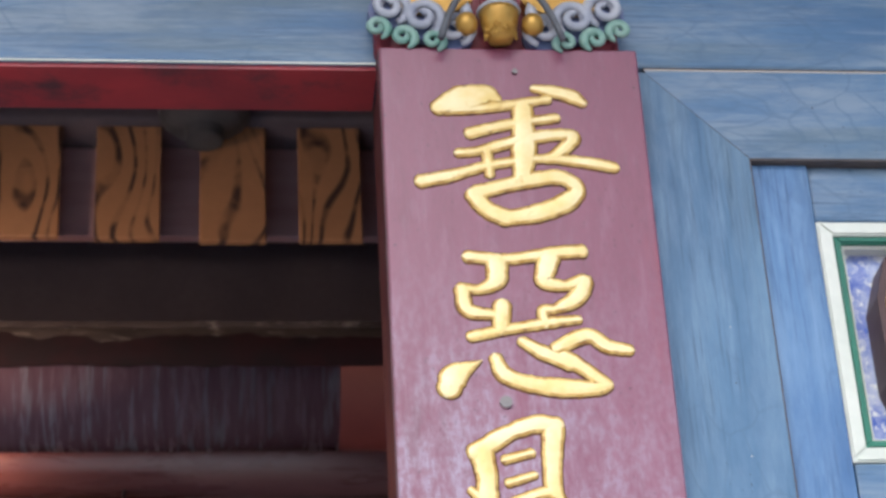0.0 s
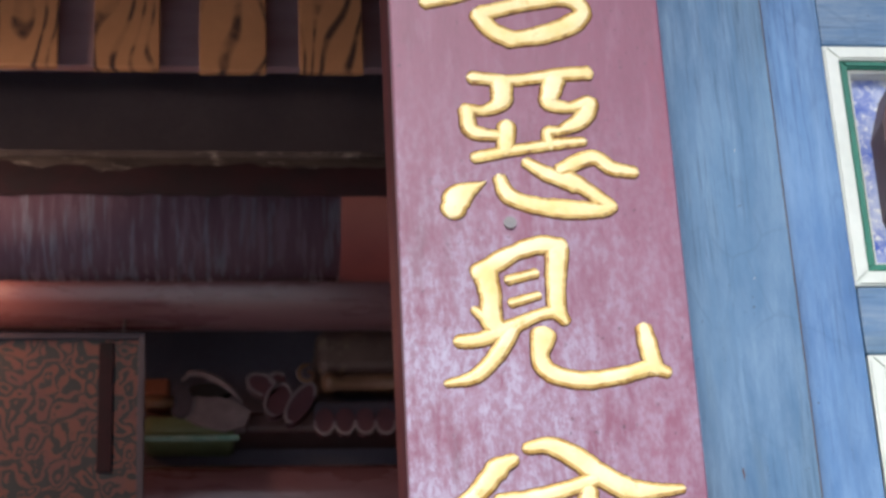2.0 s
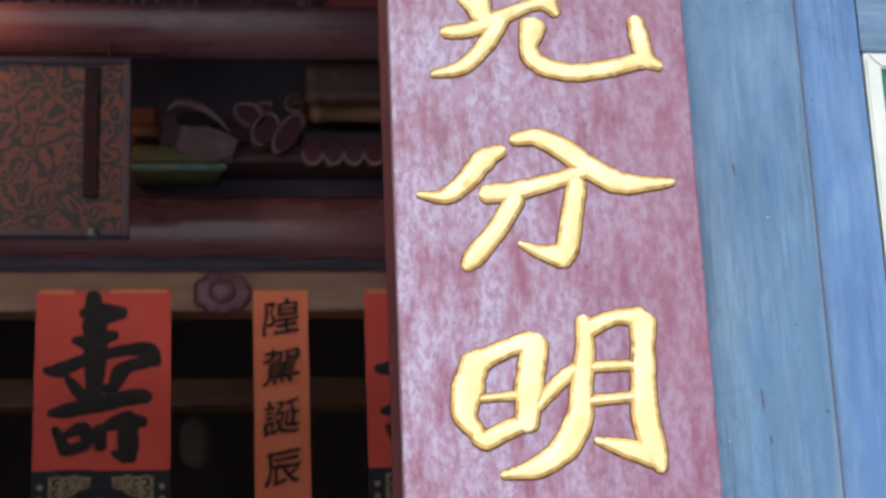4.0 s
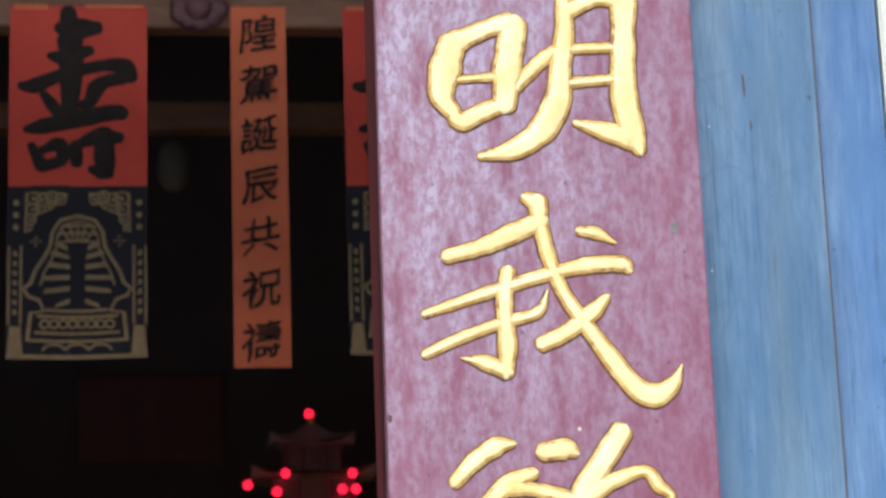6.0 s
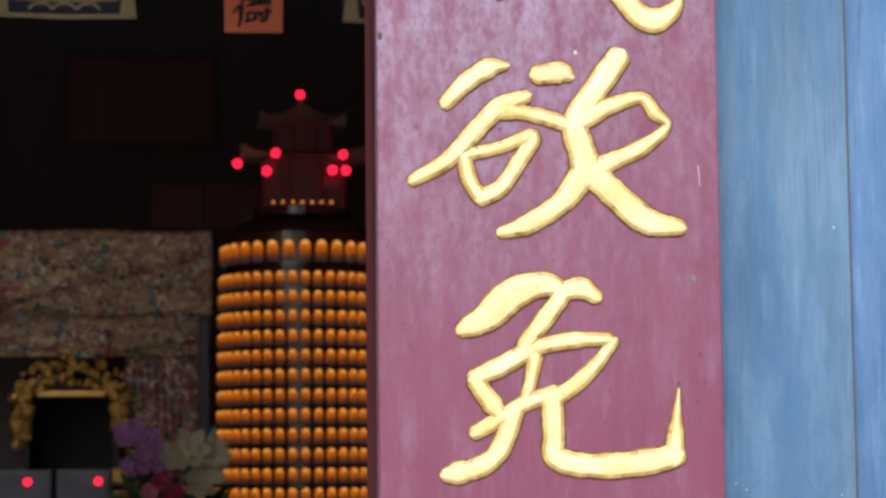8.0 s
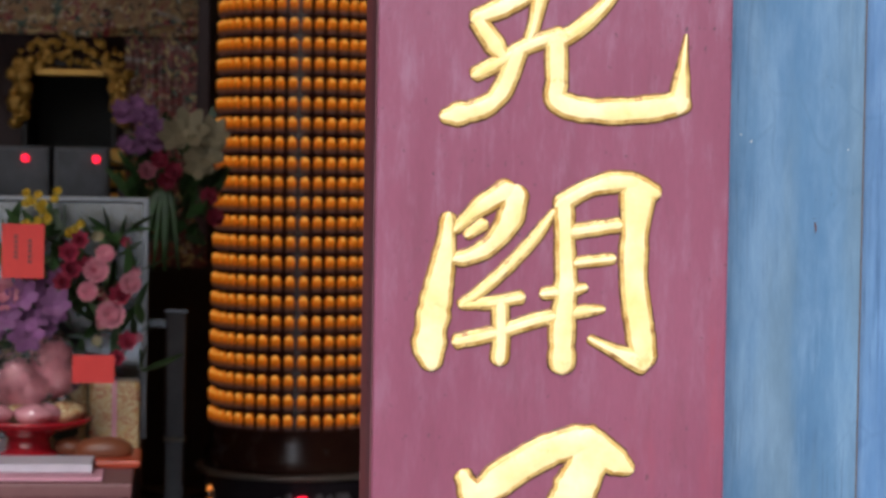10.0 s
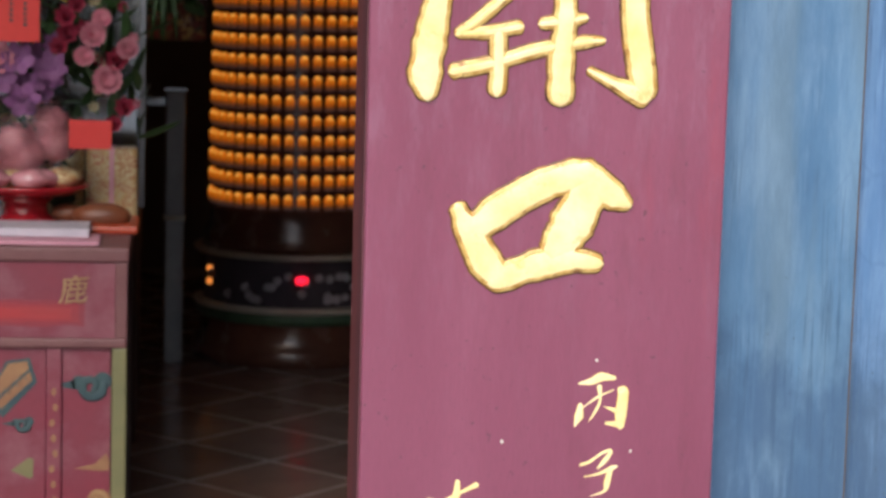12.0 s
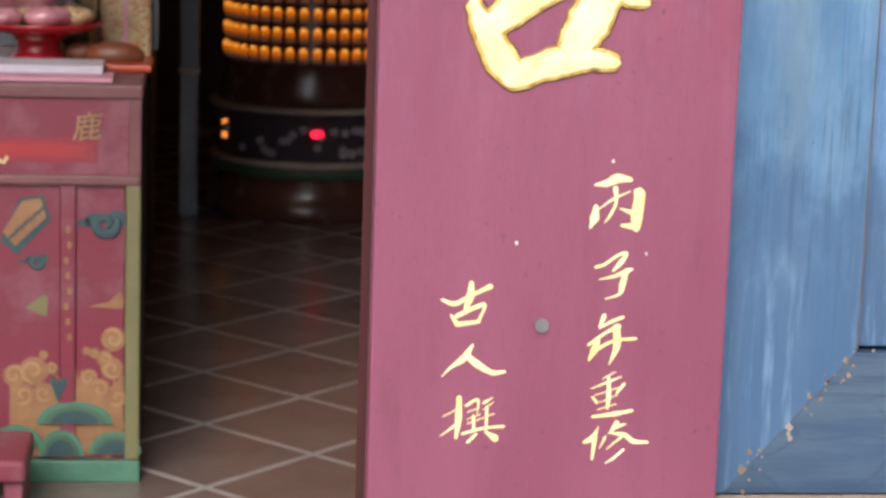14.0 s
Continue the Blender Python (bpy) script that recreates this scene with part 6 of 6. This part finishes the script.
    for q in range(3):
        bead("gilt_bead", (-0.73 + (0.11 + 0.028 * q) * math.cos(a) + random.uniform(-0.014, 0.014), 4.73 - 0.01 * q, 1.91 + (0.05 + 0.028 * q) * math.sin(a) + random.uniform(-0.016, 0.016)), random.uniform(0.006, 0.019))
part("inner_bar", box(-0.84, -0.62, 4.72, 4.75, 1.90, 1.925, 0.006), OLD_GOLD, shrine, "gilt bar")
for cx in (-0.885, -0.575):
    for k in range(40):
        u = random.random()
        bead("pendant_bead", (cx + random.uniform(-0.035, 0.035) * (1 - 0.5 * u), 4.72 + random.uniform(-0.02, 0.02), 1.93 - 0.18 * u), random.uniform(0.012, 0.026))
    for z in (1.62, 1.55, 1.48):
        part("gilt_block", box(cx - 0.03, cx + 0.025, 4.70, 4.78, z, z + 0.055, 0.01), OLD_GOLD, shrine, "gilt block")
part("tablet", lathe([(0.012, 1.50), (0.02, 1.58), (0.024, 1.64), (0.018, 1.65)], 14, at=(-0.73, 4.72, 0)), OLD_GOLD, shrine, "small gilt tablet", smooth=True)
for x0, x1 in ((-0.95, -0.765), (-0.752, -0.592)):
    sc = thing("glass_box", "dark glass-fronted box with a red indicator light", "box", "glass-fronted boxes")
    part("case", box(x0, x1, 4.28, 4.45, 1.38, 1.672, 0.006), IRON, sc)
    part("glass", box(x0 + 0.012, x1 - 0.012, 4.272, 4.281, 1.395, 1.66, 0.001), SCREEN, sc, "reflecting glass front")
    bm = bmesh.new()
    bmesh.ops.create_icosphere(bm, subdivisions=2, radius=0.0125, matrix=Matrix.Translation((x1 + (-0.036 if x0 > -0.8 else -0.07), 4.268, 1.636)))
    part("indicator", bm, RED_LED, sc, "glowing red light", smooth=True)
    for dx, h in ((0.03, 0.1), (0.06, 0.07)):
        part("candlestick", lathe([(0.012, 1.40), (0.008, 1.42), (0.01, 1.40 + h * 0.7), (0.002, 1.40 + h)], 10, at=(x0 + dx, 4.262, 0)), SOOT, sc, smooth=True)
side_stand = thing("box_stand", "dark wooden stand under the glass boxes", "stand")
part("top", box(-1.2, -0.485, 4.2, 4.55, 1.34, 1.38, 0.005), DARK_WOOD, side_stand)
part("body", box(-1.15, -0.55, 4.25, 4.5, FLOOR, 1.34, 0.005), DARK_WOOD, side_stand)

# ---- altar table ----
T0 = 2.604
table = thing("altar_table", "red lacquered altar table painted with clouds and gilt waves", "table")
part("carcass", box(-1.9, -0.490, T0 + 0.02, T0 + 0.85, 0.03, 0.86, 0.004), SOOT, table, "dark side panel")
part("top", box(-1.92, -0.482, T0 - 0.004, T0 + 0.87, 0.872, 0.905, 0.006), TABLE_EDGE, table, "faded mauve top board")
part("fascia", box(-1.9, -0.512, T0 + 0.004, T0 + 0.03, 0.70, 0.872, 0.003), TABLE_RED, table, "red fascia board")
for z0, z1, dx, m in ((0.728, 0.786, 0.0, STRIPE_SOFT), (0.737, 0.777, 0.012, STRIPE_MID), (0.745, 0.768, 0.03, STRIPE_RED)):
    wave = [(-1.9 + 0.02 * k, z0 + 0.005 * noise.noise((k * 0.35, z0 * 50, 0))) for k in range(67)]
    back = [(x, z1 + 0.005 * noise.noise((x * 17, z1 * 50, 4))) for x, _ in reversed(wave)]
    part("fascia_stripe", poly([(x - dx, z) for x, z in wave + back], T0 + 0.0036 - 0.02 * dx, T0 + 0.006), m, table, "smeared bright red painted stripe")
part("moulding", box(-1.9, -0.486, T0 - 0.004, T0 + 0.03, 0.68, 0.702, 0.005), TABLE_EDGE, table, "mauve moulding")
part("fascia_end", box(-0.513, -0.486, T0, T0 + 0.03, 0.702, 0.872, 0.003), TABLE_EDGE, table)
part("corner_stile", box(-0.519, -0.486, T0, T0 + 0.03, 0.052, 0.68, 0.004), OLIVE, table, "olive gold corner stile")
part("foot", box(-1.9, -0.484, T0 - 0.004, T0 + 0.04, 0.0, 0.05, 0.004), SEA_GREEN, table, "sea green plinth")
for x0, x1 in ((-0.628, -0.521), (-0.80, -0.664), (-1.0, -0.83)):
    part("panel", box(x0, x1, T0 + 0.012, T0 + 0.03, 0.052, 0.68, 0.002), TABLE_RED, table, "red painted panel")
for x0, x1 in ((-0.663, -0.629), (-0.829, -0.801)):
    part("muntin", box(x0, x1, T0 + 0.004, T0 + 0.03, 0.052, 0.68, 0.003), TABLE_RED, table)
letters("鹿", -0.604, T0 + 0.0005, 0.811, 0.064, WAVE_LIGHT, table, slant=0.1, brush=0.07)
part("gilt_mark", outline([(-0.80, 0.735), (-0.785, 0.728), (-0.778, 0.742)], 0.004, T0 + 0.002), GOLD, table)
PY = T0 + 0.0105


def cloud(cx, cz, s, material, tail=1, lab="painted cloud"):
    part("cloud_motif", spiral(cx, PY, cz, 0.030 * s, 1.3, -1, 0.4, 0.42, flat=0.14), material, table, lab, smooth=True)
    part("cloud_motif", poly(disc_points(cx + 0.026 * s, cz + 0.012 * s, 0.02 * s, 14), PY, PY + 0.003), material, table, lab)
    part("cloud_motif", poly(disc_points(cx - 0.026 * s, cz + 0.008 * s, 0.017 * s, 14), PY, PY + 0.003), material, table, lab)
    if tail:
        part("cloud_motif", poly([(cx - 0.035 * s, cz + 0.014 * s), (cx - 0.085 * s, cz + 0.002 * s), (cx - 0.035 * s, cz - 0.008 * s)], PY, PY + 0.003), material, table, lab)


cloud(-0.565, 0.592, 1.0, TEAL, 1, "dark teal painted cloud")
cloud(-0.715, 0.505, 0.55, TEAL, 1, "dark painted cloud")
part("book_edge", poly([(-0.795, 0.552), (-0.758, 0.520), (-0.683, 0.600), (-0.700, 0.655), (-0.752, 0.648)], PY + 0.0002, PY + 0.003), TEAL, table, "dark painted shadow of the book")
part("book_motif", poly([(-0.79, 0.572), (-0.762, 0.540), (-0.694, 0.606), (-0.706, 0.648), (-0.746, 0.642)], PY - 0.0006, PY + 0.004), WAVE_GOLD, table, "ochre painted book")
for k in range(3):
    part("book_mark", outline([(-0.764 + 0.018 * k, 0.572 + 0.016 * k), (-0.752 + 0.018 * k, 0.586 + 0.016 * k), (-0.742 + 0.018 * k, 0.574 + 0.016 * k)], 0.0028, PY - 0.001), RUST, table, "dark painted mark")
part("binding", outline([(-0.776, 0.556), (-0.700, 0.628)], 0.003, PY - 0.001), TEAL, table)
part("fan_motif", poly([(-0.74, 0.40), (-0.70, 0.43), (-0.69, 0.425), (-0.692, 0.385), (-0.70, 0.382)], PY, PY + 0.003), OLIVE, table, "olive painted leaf")
part("wisp_motif", poly([(-0.60, 0.405), (-0.555, 0.415), (-0.53, 0.44), (-0.522, 0.42), (-0.524, 0.40), (-0.55, 0.40)], PY, PY + 0.003), WAVE_GOLD, table, "ochre painted wisp")
for k in range(8):
    part("gilt_dab", poly(disc_points(-0.646 + 0.004 * math.sin(k * 2.1), 0.58 - 0.035 * k, 0.006, 8, 1, 1.5), T0 + 0.0025, T0 + 0.006), WAVE_GOLD, table)
random.seed(21)
for x0, x1, z0, z1, n in ((-0.632, -0.522, 0.06, 0.265, 9), (-0.775, -0.662, 0.06, 0.255, 9)):
    crest_line = []
    for k in range(n + 1):
        u = k / n
        top = z1 - 0.055 * math.sin(math.pi * (0.15 + 0.75 * u)) + 0.02 * noise.noise((x0 * 9, k * 1.7, 1))
        crest_line += [(x0 + (x1 - x0) * u, top), (x0 + (x1 - x0) * min(1.0, u + 0.25 / n), top + 0.026), (x0 + (x1 - x0) * min(1.0, u + 0.55 / n), top + 0.006)]
    part("wave_bank", poly([(x0, z0)] + crest_line[:-2] + [(x1, z0)], PY + 0.0004, PY + 0.003), WAVE_GOLD, table, "ochre painted foam with flame-like edge")
for x, z, r in ((-0.545, 0.330, 0.024), (-0.588, 0.298, 0.010), (-0.605, 0.302, 0.008), (-0.565, 0.285, 0.016), (-0.700, 0.292, 0.009), (-0.722, 0.255, 0.028), (-0.682, 0.262, 0.012), (-0.600, 0.240, 0.018), (-0.548, 0.262, 0.022),
                (-0.575, 0.215, 0.020), (-0.535, 0.195, 0.020), (-0.700, 0.205, 0.020), (-0.745, 0.200, 0.022), (-0.765, 0.245, 0.022)):
    part("wave_disc", poly(disc_points(x, z, r * 1.15, 16), PY - 0.0012 - 0.02 * r, PY + 0.003), WAVE_GOLD, table)
    part("wave_curl", spiral(x, PY - 0.0012 - 0.02 * r, z, r, 1.1, random.choice((-1, 1)), random.uniform(0, 6), 0.20, flat=0.10), WAVE_LIGHT, table, "pale ochre wave curl", smooth=True)
for cx, cz, w, h in ((-0.63, 0.155, 0.085, 0.05), (-0.54, 0.085, 0.06, 0.05), (-0.66, 0.08, 0.05, 0.06), (-0.76, 0.10, 0.06, 0.05)):
    for k, (m, s) in enumerate(((SEA_GREEN, 1.0), (DULL_GREEN, 0.82), (TEAL, 0.64))):
        pts = [(cx + w * s * math.cos(a), cz - 0.02 + h * s * math.sin(a)) for a in (math.pi * q / 12 for q in range(13))]
        part("hill_motif", poly(pts, T0 + 0.0030 - 0.0008 * k - 0.004 * abs(cx + 0.6), T0 + 0.014), m, table, "banded green painted hill")
for k in range(9):
    x, z = random.uniform(-0.66, -0.525), random.uniform(0.055, 0.15)
    part("foam_curl", spiral(x, PY - 0.001, z, random.uniform(0.008, 0.018), 1.2, random.choice((-1, 1)), random.uniform(0, 6), 0.36, 16, flat=0.14), WAVE_GOLD, table, smooth=True)
part("heart_motif", poly([(-0.667, 0.185), (-0.645, 0.235), (-0.652, 0.242), (-0.665, 0.235), (-0.678, 0.242), (-0.686, 0.235)], T0 + 0.0018, T0 + 0.014), TEAL, table)
stool = thing("red_stool", "low red painted kneeling stool", "stool")
part("top", box(-1.2, -0.712, 2.25, 2.50, 0.10, 0.15, 0.012, 3), TABLE_RED, stool)
for x0 in (-1.18, -0.76):
    part("leg", box(x0, x0 + 0.04, 2.27, 2.48, FLOOR, 0.10, 0.004), TABLE_RED, stool)

# ---- offerings on the table ----
TT = 0.905
steel_box = thing("steel_cabinet", "polished steel cabinet on the altar table", "cabinet")
part("body", box(-1.7, -0.475, 3.45, 3.47, TT, 1.52, 0.003), STEEL, steel_box, "mirror-like steel front")
part("side", box(-0.478, -0.462, 3.445, 3.47, TT, 1.53, 0.003), GREY_STEEL, steel_box, "steel corner strip")
part("rim", box(-1.7, -0.462, 3.44, 3.47, 1.52, 1.532, 0.003), GREY_STEEL, steel_box)
papers = thing("paper_sheets", "stack of white and pink paper sheets", "paper")
part("pink_sheet", box(-1.0, -0.55, 2.63, 2.78, TT + 0.001, TT + 0.010, 0.001), PINK_PAPER, papers, "pink paper")
part("white_sheet", box(-0.99, -0.575, 2.70, 2.86, TT + 0.011, TT + 0.030, 0.002), PAPER, papers, "white paper")
dish = thing("pedestal_dish", "red pedestal dish of wrapped cakes", "dish")
part("stand", lathe([(0.085, 0.0), (0.08, 0.012), (0.055, 0.03), (0.05, 0.055), (0.07, 0.075)], 40, at=(-0.735, 3.0, TT)), PLATE_RED, dish, smooth=True)
part("bowl", lathe([(0.06, 0.072), (0.12, 0.082), (0.15, 0.098), (0.152, 0.104), (0.13, 0.102), (0.05, 0.095)], 48, at=(-0.735, 3.0, TT)), PLATE_RED, dish, smooth=True)
random.seed(2)
for k in range(9):
    cx, cy = -0.735 + random.uniform(-0.09, 0.09), 3.0 + random.uniform(-0.08, 0.06)
    bm = bmesh.new()
    bmesh.ops.create_icosphere(bm, subdivisions=3, radius=0.045, matrix=Matrix.Translation((cx, cy, TT + 0.118)) @ Matrix.Diagonal((1.1, 1, 0.55, 1)))
    for v in bm.verts:
        v.co += Vector((0, 0, 0.008)) * noise.noise(v.co * 40)
    part("wrapped_cake", bm, FILM if k % 2 else PACK, dish, "cake in glossy wrap", smooth=True)
tray = thing("orange_tray", "orange-red plastic tray with glazed bread", "tray")
part("tray", box(-0.64, -0.468, 2.86, 3.1, TT, TT + 0.018, 0.006, 2), TRAY_ORANGE, tray)
bm = bmesh.new()
bmesh.ops.create_icosphere(bm, subdivisions=3, radius=0.06, matrix=Matrix.Translation((-0.555, 2.95, TT + 0.032)) @ Matrix.Diagonal((1.15, 0.6, 0.55, 1)))
part("bread", bm, BREAD, tray, "brown glazed bread", smooth=True)
bm = bmesh.new()
bmesh.ops.create_icosphere(bm, subdivisions=3, radius=0.04, matrix=Matrix.Translation((-0.635, 2.98, TT + 0.035)) @ Matrix.Diagonal((1.0, 0.7, 0.6, 1)))
part("bread", bm, BREAD, tray, "brown glazed bread", smooth=True)
for x0, x1, y0, z0, z1 in ((-0.60, -0.475, 3.12, TT, 1.085), (-0.80, -0.605, 3.14, TT, 1.10)):
    g = thing("wrapped_packet", "printed gold and red wrapped packet tied with ribbon", "packet", "wrapped packets")
    part("packet", box(x0, x1, y0, y0 + 0.1, z0, z1, 0.012, 3), PACK, g)
    part("ribbon", box((x0 + x1) / 2 - 0.006, (x0 + x1) / 2 + 0.006, y0 - 0.002, y0 + 0.102, z0, z1 + 0.002, 0.001), PINK_PAPER, g, "pale ribbon")
fruit = thing("wrapped_fruit", "pink fruit heaped in clear wrap", "fruit")
for k in range(8):
    bm = bmesh.new()
    bmesh.ops.create_icosphere(bm, subdivisions=3, radius=0.042, matrix=Matrix.Translation((-0.737 + random.uniform(-0.065, 0.06), 3.0 + random.uniform(-0.02, 0.05), 1.065 + 0.013 * k * (0.4 + 0.6 * random.random()))))
    for v in bm.verts:
        v.co *= 1.0 + 0.004 * noise.noise(v.co * 45)
    part("fruit", bm, FRUIT_SKIN, fruit, smooth=True)
bm = bmesh.new()
bmesh.ops.create_icosphere(bm, subdivisions=5, radius=1.0)
for v in bm.verts:
    d = v.co.normalized()
    r = 1.0 + 0.16 * noise.noise(d * 2.3) + 0.10 * abs(noise.noise(d * 6.0)) + 0.05 * noise.noise(d * 15)
    v.co = Vector((-0.737 + 0.125 * d.x * r, 3.01 + 0.10 * d.y * r, 1.125 + 0.095 * d.z * r))
part("wrap", bm, CLEAR_WRAP, fruit, "crumpled clear plastic wrap")


def card(x0, x1, y, z0, z1, bars):
    c = thing("red_card", "bright red paper card with dark lettering", "card", "red paper cards")
    part("sheet", box(x0, x1, y, y + 0.003, z0, z1, 0.0008), CARD_RED, c)
    for bx, b0, b1 in bars:
        for q in range(int((b1 - b0) / 0.012)):
            part("lettering", box(bx - 0.004, bx + 0.004, y - 0.0008, y + 0.0005, b0 + 0.012 * q, b0 + 0.012 * q + 0.008, 0), PLAQUE_SIDE, c)


card(-0.798, -0.700, 2.92, 1.344, 1.472, ((-0.765, 1.39, 1.45), (-0.733, 1.38, 1.45)))
card(-0.632, -0.533, 2.92, 1.098, 1.165, ())


def petal(bm, m, length, width, curl):
    rows = []
    for j in range(5):
        u = j / 4
        w = width * math.sin(math.pi * (0.12 + 0.80 * u)) * 0.5
        z = curl * length * u * u
        rows.append([bm.verts.new(m @ Vector((-w, length * u, z + 0.15 * w))), bm.verts.new(m @ Vector((0, length * u, z))), bm.verts.new(m @ Vector((w, length * u, z + 0.15 * w)))])
    for a, b in zip(rows, rows[1:]):
        for i in (0, 1):
            bm.faces.new((a[i], a[i + 1], b[i + 1], b[i])).smooth = True


def bloom(parent, at, size, material, n=6, curl=0.35, layers=1, face=(0, -1, 0.25)):
    bm = bmesh.new()
    base = Matrix.Translation(at) @ Vector(face).to_track_quat("Z", "Y").to_matrix().to_4x4() @ Matrix.Rotation(random.uniform(0, 6), 4, "Z")
    for q in range(layers):
        for k in range(n):
            m = base @ Matrix.Rotation(2 * math.pi * (k + 0.5 * q) / n, 4, "Z") @ Matrix.Rotation(0.35 + 0.45 * q, 4, "X")
            petal(bm, m, size * (1 - 0.22 * q), size * 0.62, curl)
    bmesh.ops.create_icosphere(bm, subdivisions=1, radius=size * 0.14, matrix=base)
    return part("bloom", bm, material, parent, smooth=True)


def leaves(parent, centre, spread, n, length):
    bm = bmesh.new()
    for k in range(n):
        p = Vector(centre) + Vector((random.uniform(-1, 1) * spread[0], random.uniform(-0.3, 1) * spread[1], random.uniform(-1, 1) * spread[2]))
        m = Matrix.Translation(p) @ Euler((random.uniform(0.2, 2.6), random.uniform(-0.8, 0.8), random.uniform(0, 6))).to_matrix().to_4x4()
        petal(bm, m, length * random.uniform(0.6, 1.3), length * 0.32, random.uniform(-0.3, 0.3))
    return part("foliage", bm, LEAF, parent, "dark green leaves", smooth=True)


random.seed(14)
bouquet = thing("front_bouquet", "bouquet of purple lilies, pink gerberas and yellow chrysanthemums", "flowers")
part("vase", lathe([(0.05, 0), (0.07, 0.05), (0.06, 0.16), (0.075, 0.2)], 24, at=(-0.66, 3.2, TT)), DULL_GREEN, bouquet, smooth=True)
leaves(bouquet, (-0.64, 3.08, 1.28), (0.17, 0.1, 0.17), 150, 0.085)
for _ in range(16):
    bloom(bouquet, (random.uniform(-0.82, -0.64), random.uniform(2.97, 3.05), random.uniform(1.19, 1.34)), random.uniform(0.032, 0.055), PURPLE_PETAL, 6)
for x, z, s in ((-0.545, 1.255, 0.04), (-0.58, 1.36, 0.035), (-0.80, 1.30, 0.045), (-0.50, 1.33, 0.03), (-0.60, 1.31, 0.028), (-0.56, 1.40, 0.026)):
    bloom(bouquet, (x, 2.98, z), s, PINK_PETAL, 14, 0.1, 2)
for x, z, s in ((-0.525, 1.30, 0.036), (-0.505, 1.19, 0.032), (-0.60, 1.37, 0.03), (-0.645, 1.40, 0.034), (-0.64, 1.36, 0.034), (-0.62, 1.43, 0.03), (-0.66, 1.33, 0.03), (-0.53, 1.15, 0.028)):
    bloom(bouquet, (x, 2.99, z), s, RED_PETAL, 7, 0.5, 2)
for k in range(20):
    u = random.random()
    bloom(bouquet, (random.uniform(-0.755, -0.665) if u < 0.75 else random.uniform(-0.655, -0.61), 3.02, random.uniform(1.46, 1.55) if u < 0.75 else random.uniform(1.44, 1.475)), 0.014, YELLOW_PETAL, 8, 0.5, 2)
for k in range(14):
    bloom(bouquet, (random.uniform(-0.6, -0.47), 3.05, random.uniform(1.18, 1.47)), 0.018, random.choice((PINK_PETAL, WHITE_PETAL, RED_PETAL)), 6, 0.4, 1)

rear_bouquet = thing("rear_bouquet", "tall arrangement of cream lilies, mauve sprays and drooping leaves", "flowers")
part("vase", lathe([(0.035, 0), (0.04, 0.05), (0.03, 0.12), (0.04, 0.18)], 24, at=(-0.53, 4.32, 1.38)), SOOT, rear_bouquet, smooth=True)
leaves(rear_bouquet, (-0.42, 4.08, 1.55), (0.13, 0.08, 0.16), 110, 0.10)
for k in range(9):
    u = random.uniform(-0.055, 0.02)
    part("drooping_leaf", sweep([(-0.42 + u * q, 4.03 - 0.01 * q, 1.56 - 0.05 * q * q) for q in (0, 0.6, 1.2, 1.8, 2.2)], [0.006, 0.010, 0.010, 0.007, 0.002], 6, None, 0.3), LEAF, rear_bouquet, smooth=True)
for x, z, s in ((-0.36, 1.72, 0.075), (-0.31, 1.66, 0.075), (-0.40, 1.70, 0.06), (-0.29, 1.71, 0.06), (-0.33, 1.62, 0.06)):
    bloom(rear_bouquet, (x, 4.02, z), s, WHITE_PETAL, 6, 0.3, 1)
for k in range(22):
    bloom(rear_bouquet, (random.uniform(-0.56, -0.43), 4.03, random.uniform(1.66, 1.81)), 0.03, PURPLE_PETAL, 6, 0.3, 1)
for x, z in ((-0.475, 1.60), (-0.42, 1.57), (-0.44, 1.63), (-0.40, 1.60), (-0.30, 1.53), (-0.28, 1.47)):
    bloom(rear_bouquet, (x, 4.01, z), 0.035, PINK_PETAL if x < -0.45 else RED_PETAL, 8, 0.4, 2)

# ---- floor tiles ----
HX, HY = 0.258, 0.277
tile_mesh = bpy.data.meshes.new("tile")
bm = bmesh.new()
g, t = 0.955, 0.012
top = [bm.verts.new((x * g * 0.985, y * g * 0.985, t)) for x, y in ((HX, 0), (0, HY), (-HX, 0), (0, -HY))]
mid = [bm.verts.new((x * g, y * g, t - 0.003)) for x, y in ((HX, 0), (0, HY), (-HX, 0), (0, -HY))]
low = [bm.verts.new((x * g, y * g, 0)) for x, y in ((HX, 0), (0, HY), (-HX, 0), (0, -HY))]
bm.faces.new(top)
for a, b in ((low, mid), (mid, top)):
    for i in range(4):
        bm.faces.new((a[i], a[(i + 1) % 4], b[(i + 1) % 4], b[i]))
bm.to_mesh(tile_mesh)
bm.free()
tile_mesh.materials.append(TILE)
spare = bmesh.new()
for i in range(-15, 18):
    for j in range(0, 32):
        x, y = -0.336 + i * HX, 0.34 + j * HY
        if (i + j) % 2 == 0 or not (-3.7 < x < 3.7 and 0.3 < y < 8.7):
            continue
        m = Matrix.Translation((x, y, FLOOR - 0.0105 + 0.0006 * math.sin(7 * i + 3 * j)))
        if -2.0 < x < 1.6:
            ob = new("tile", tile_mesh)
            ob.parent, ob.matrix_basis = floor, m
        else:
            tmp = tile_mesh.copy()
            tmp.transform(m)
            spare.from_mesh(tmp)
            bpy.data.meshes.remove(tmp)
ob = tagged(make("tile_field", spare, TILE, floor), kind="stuff")
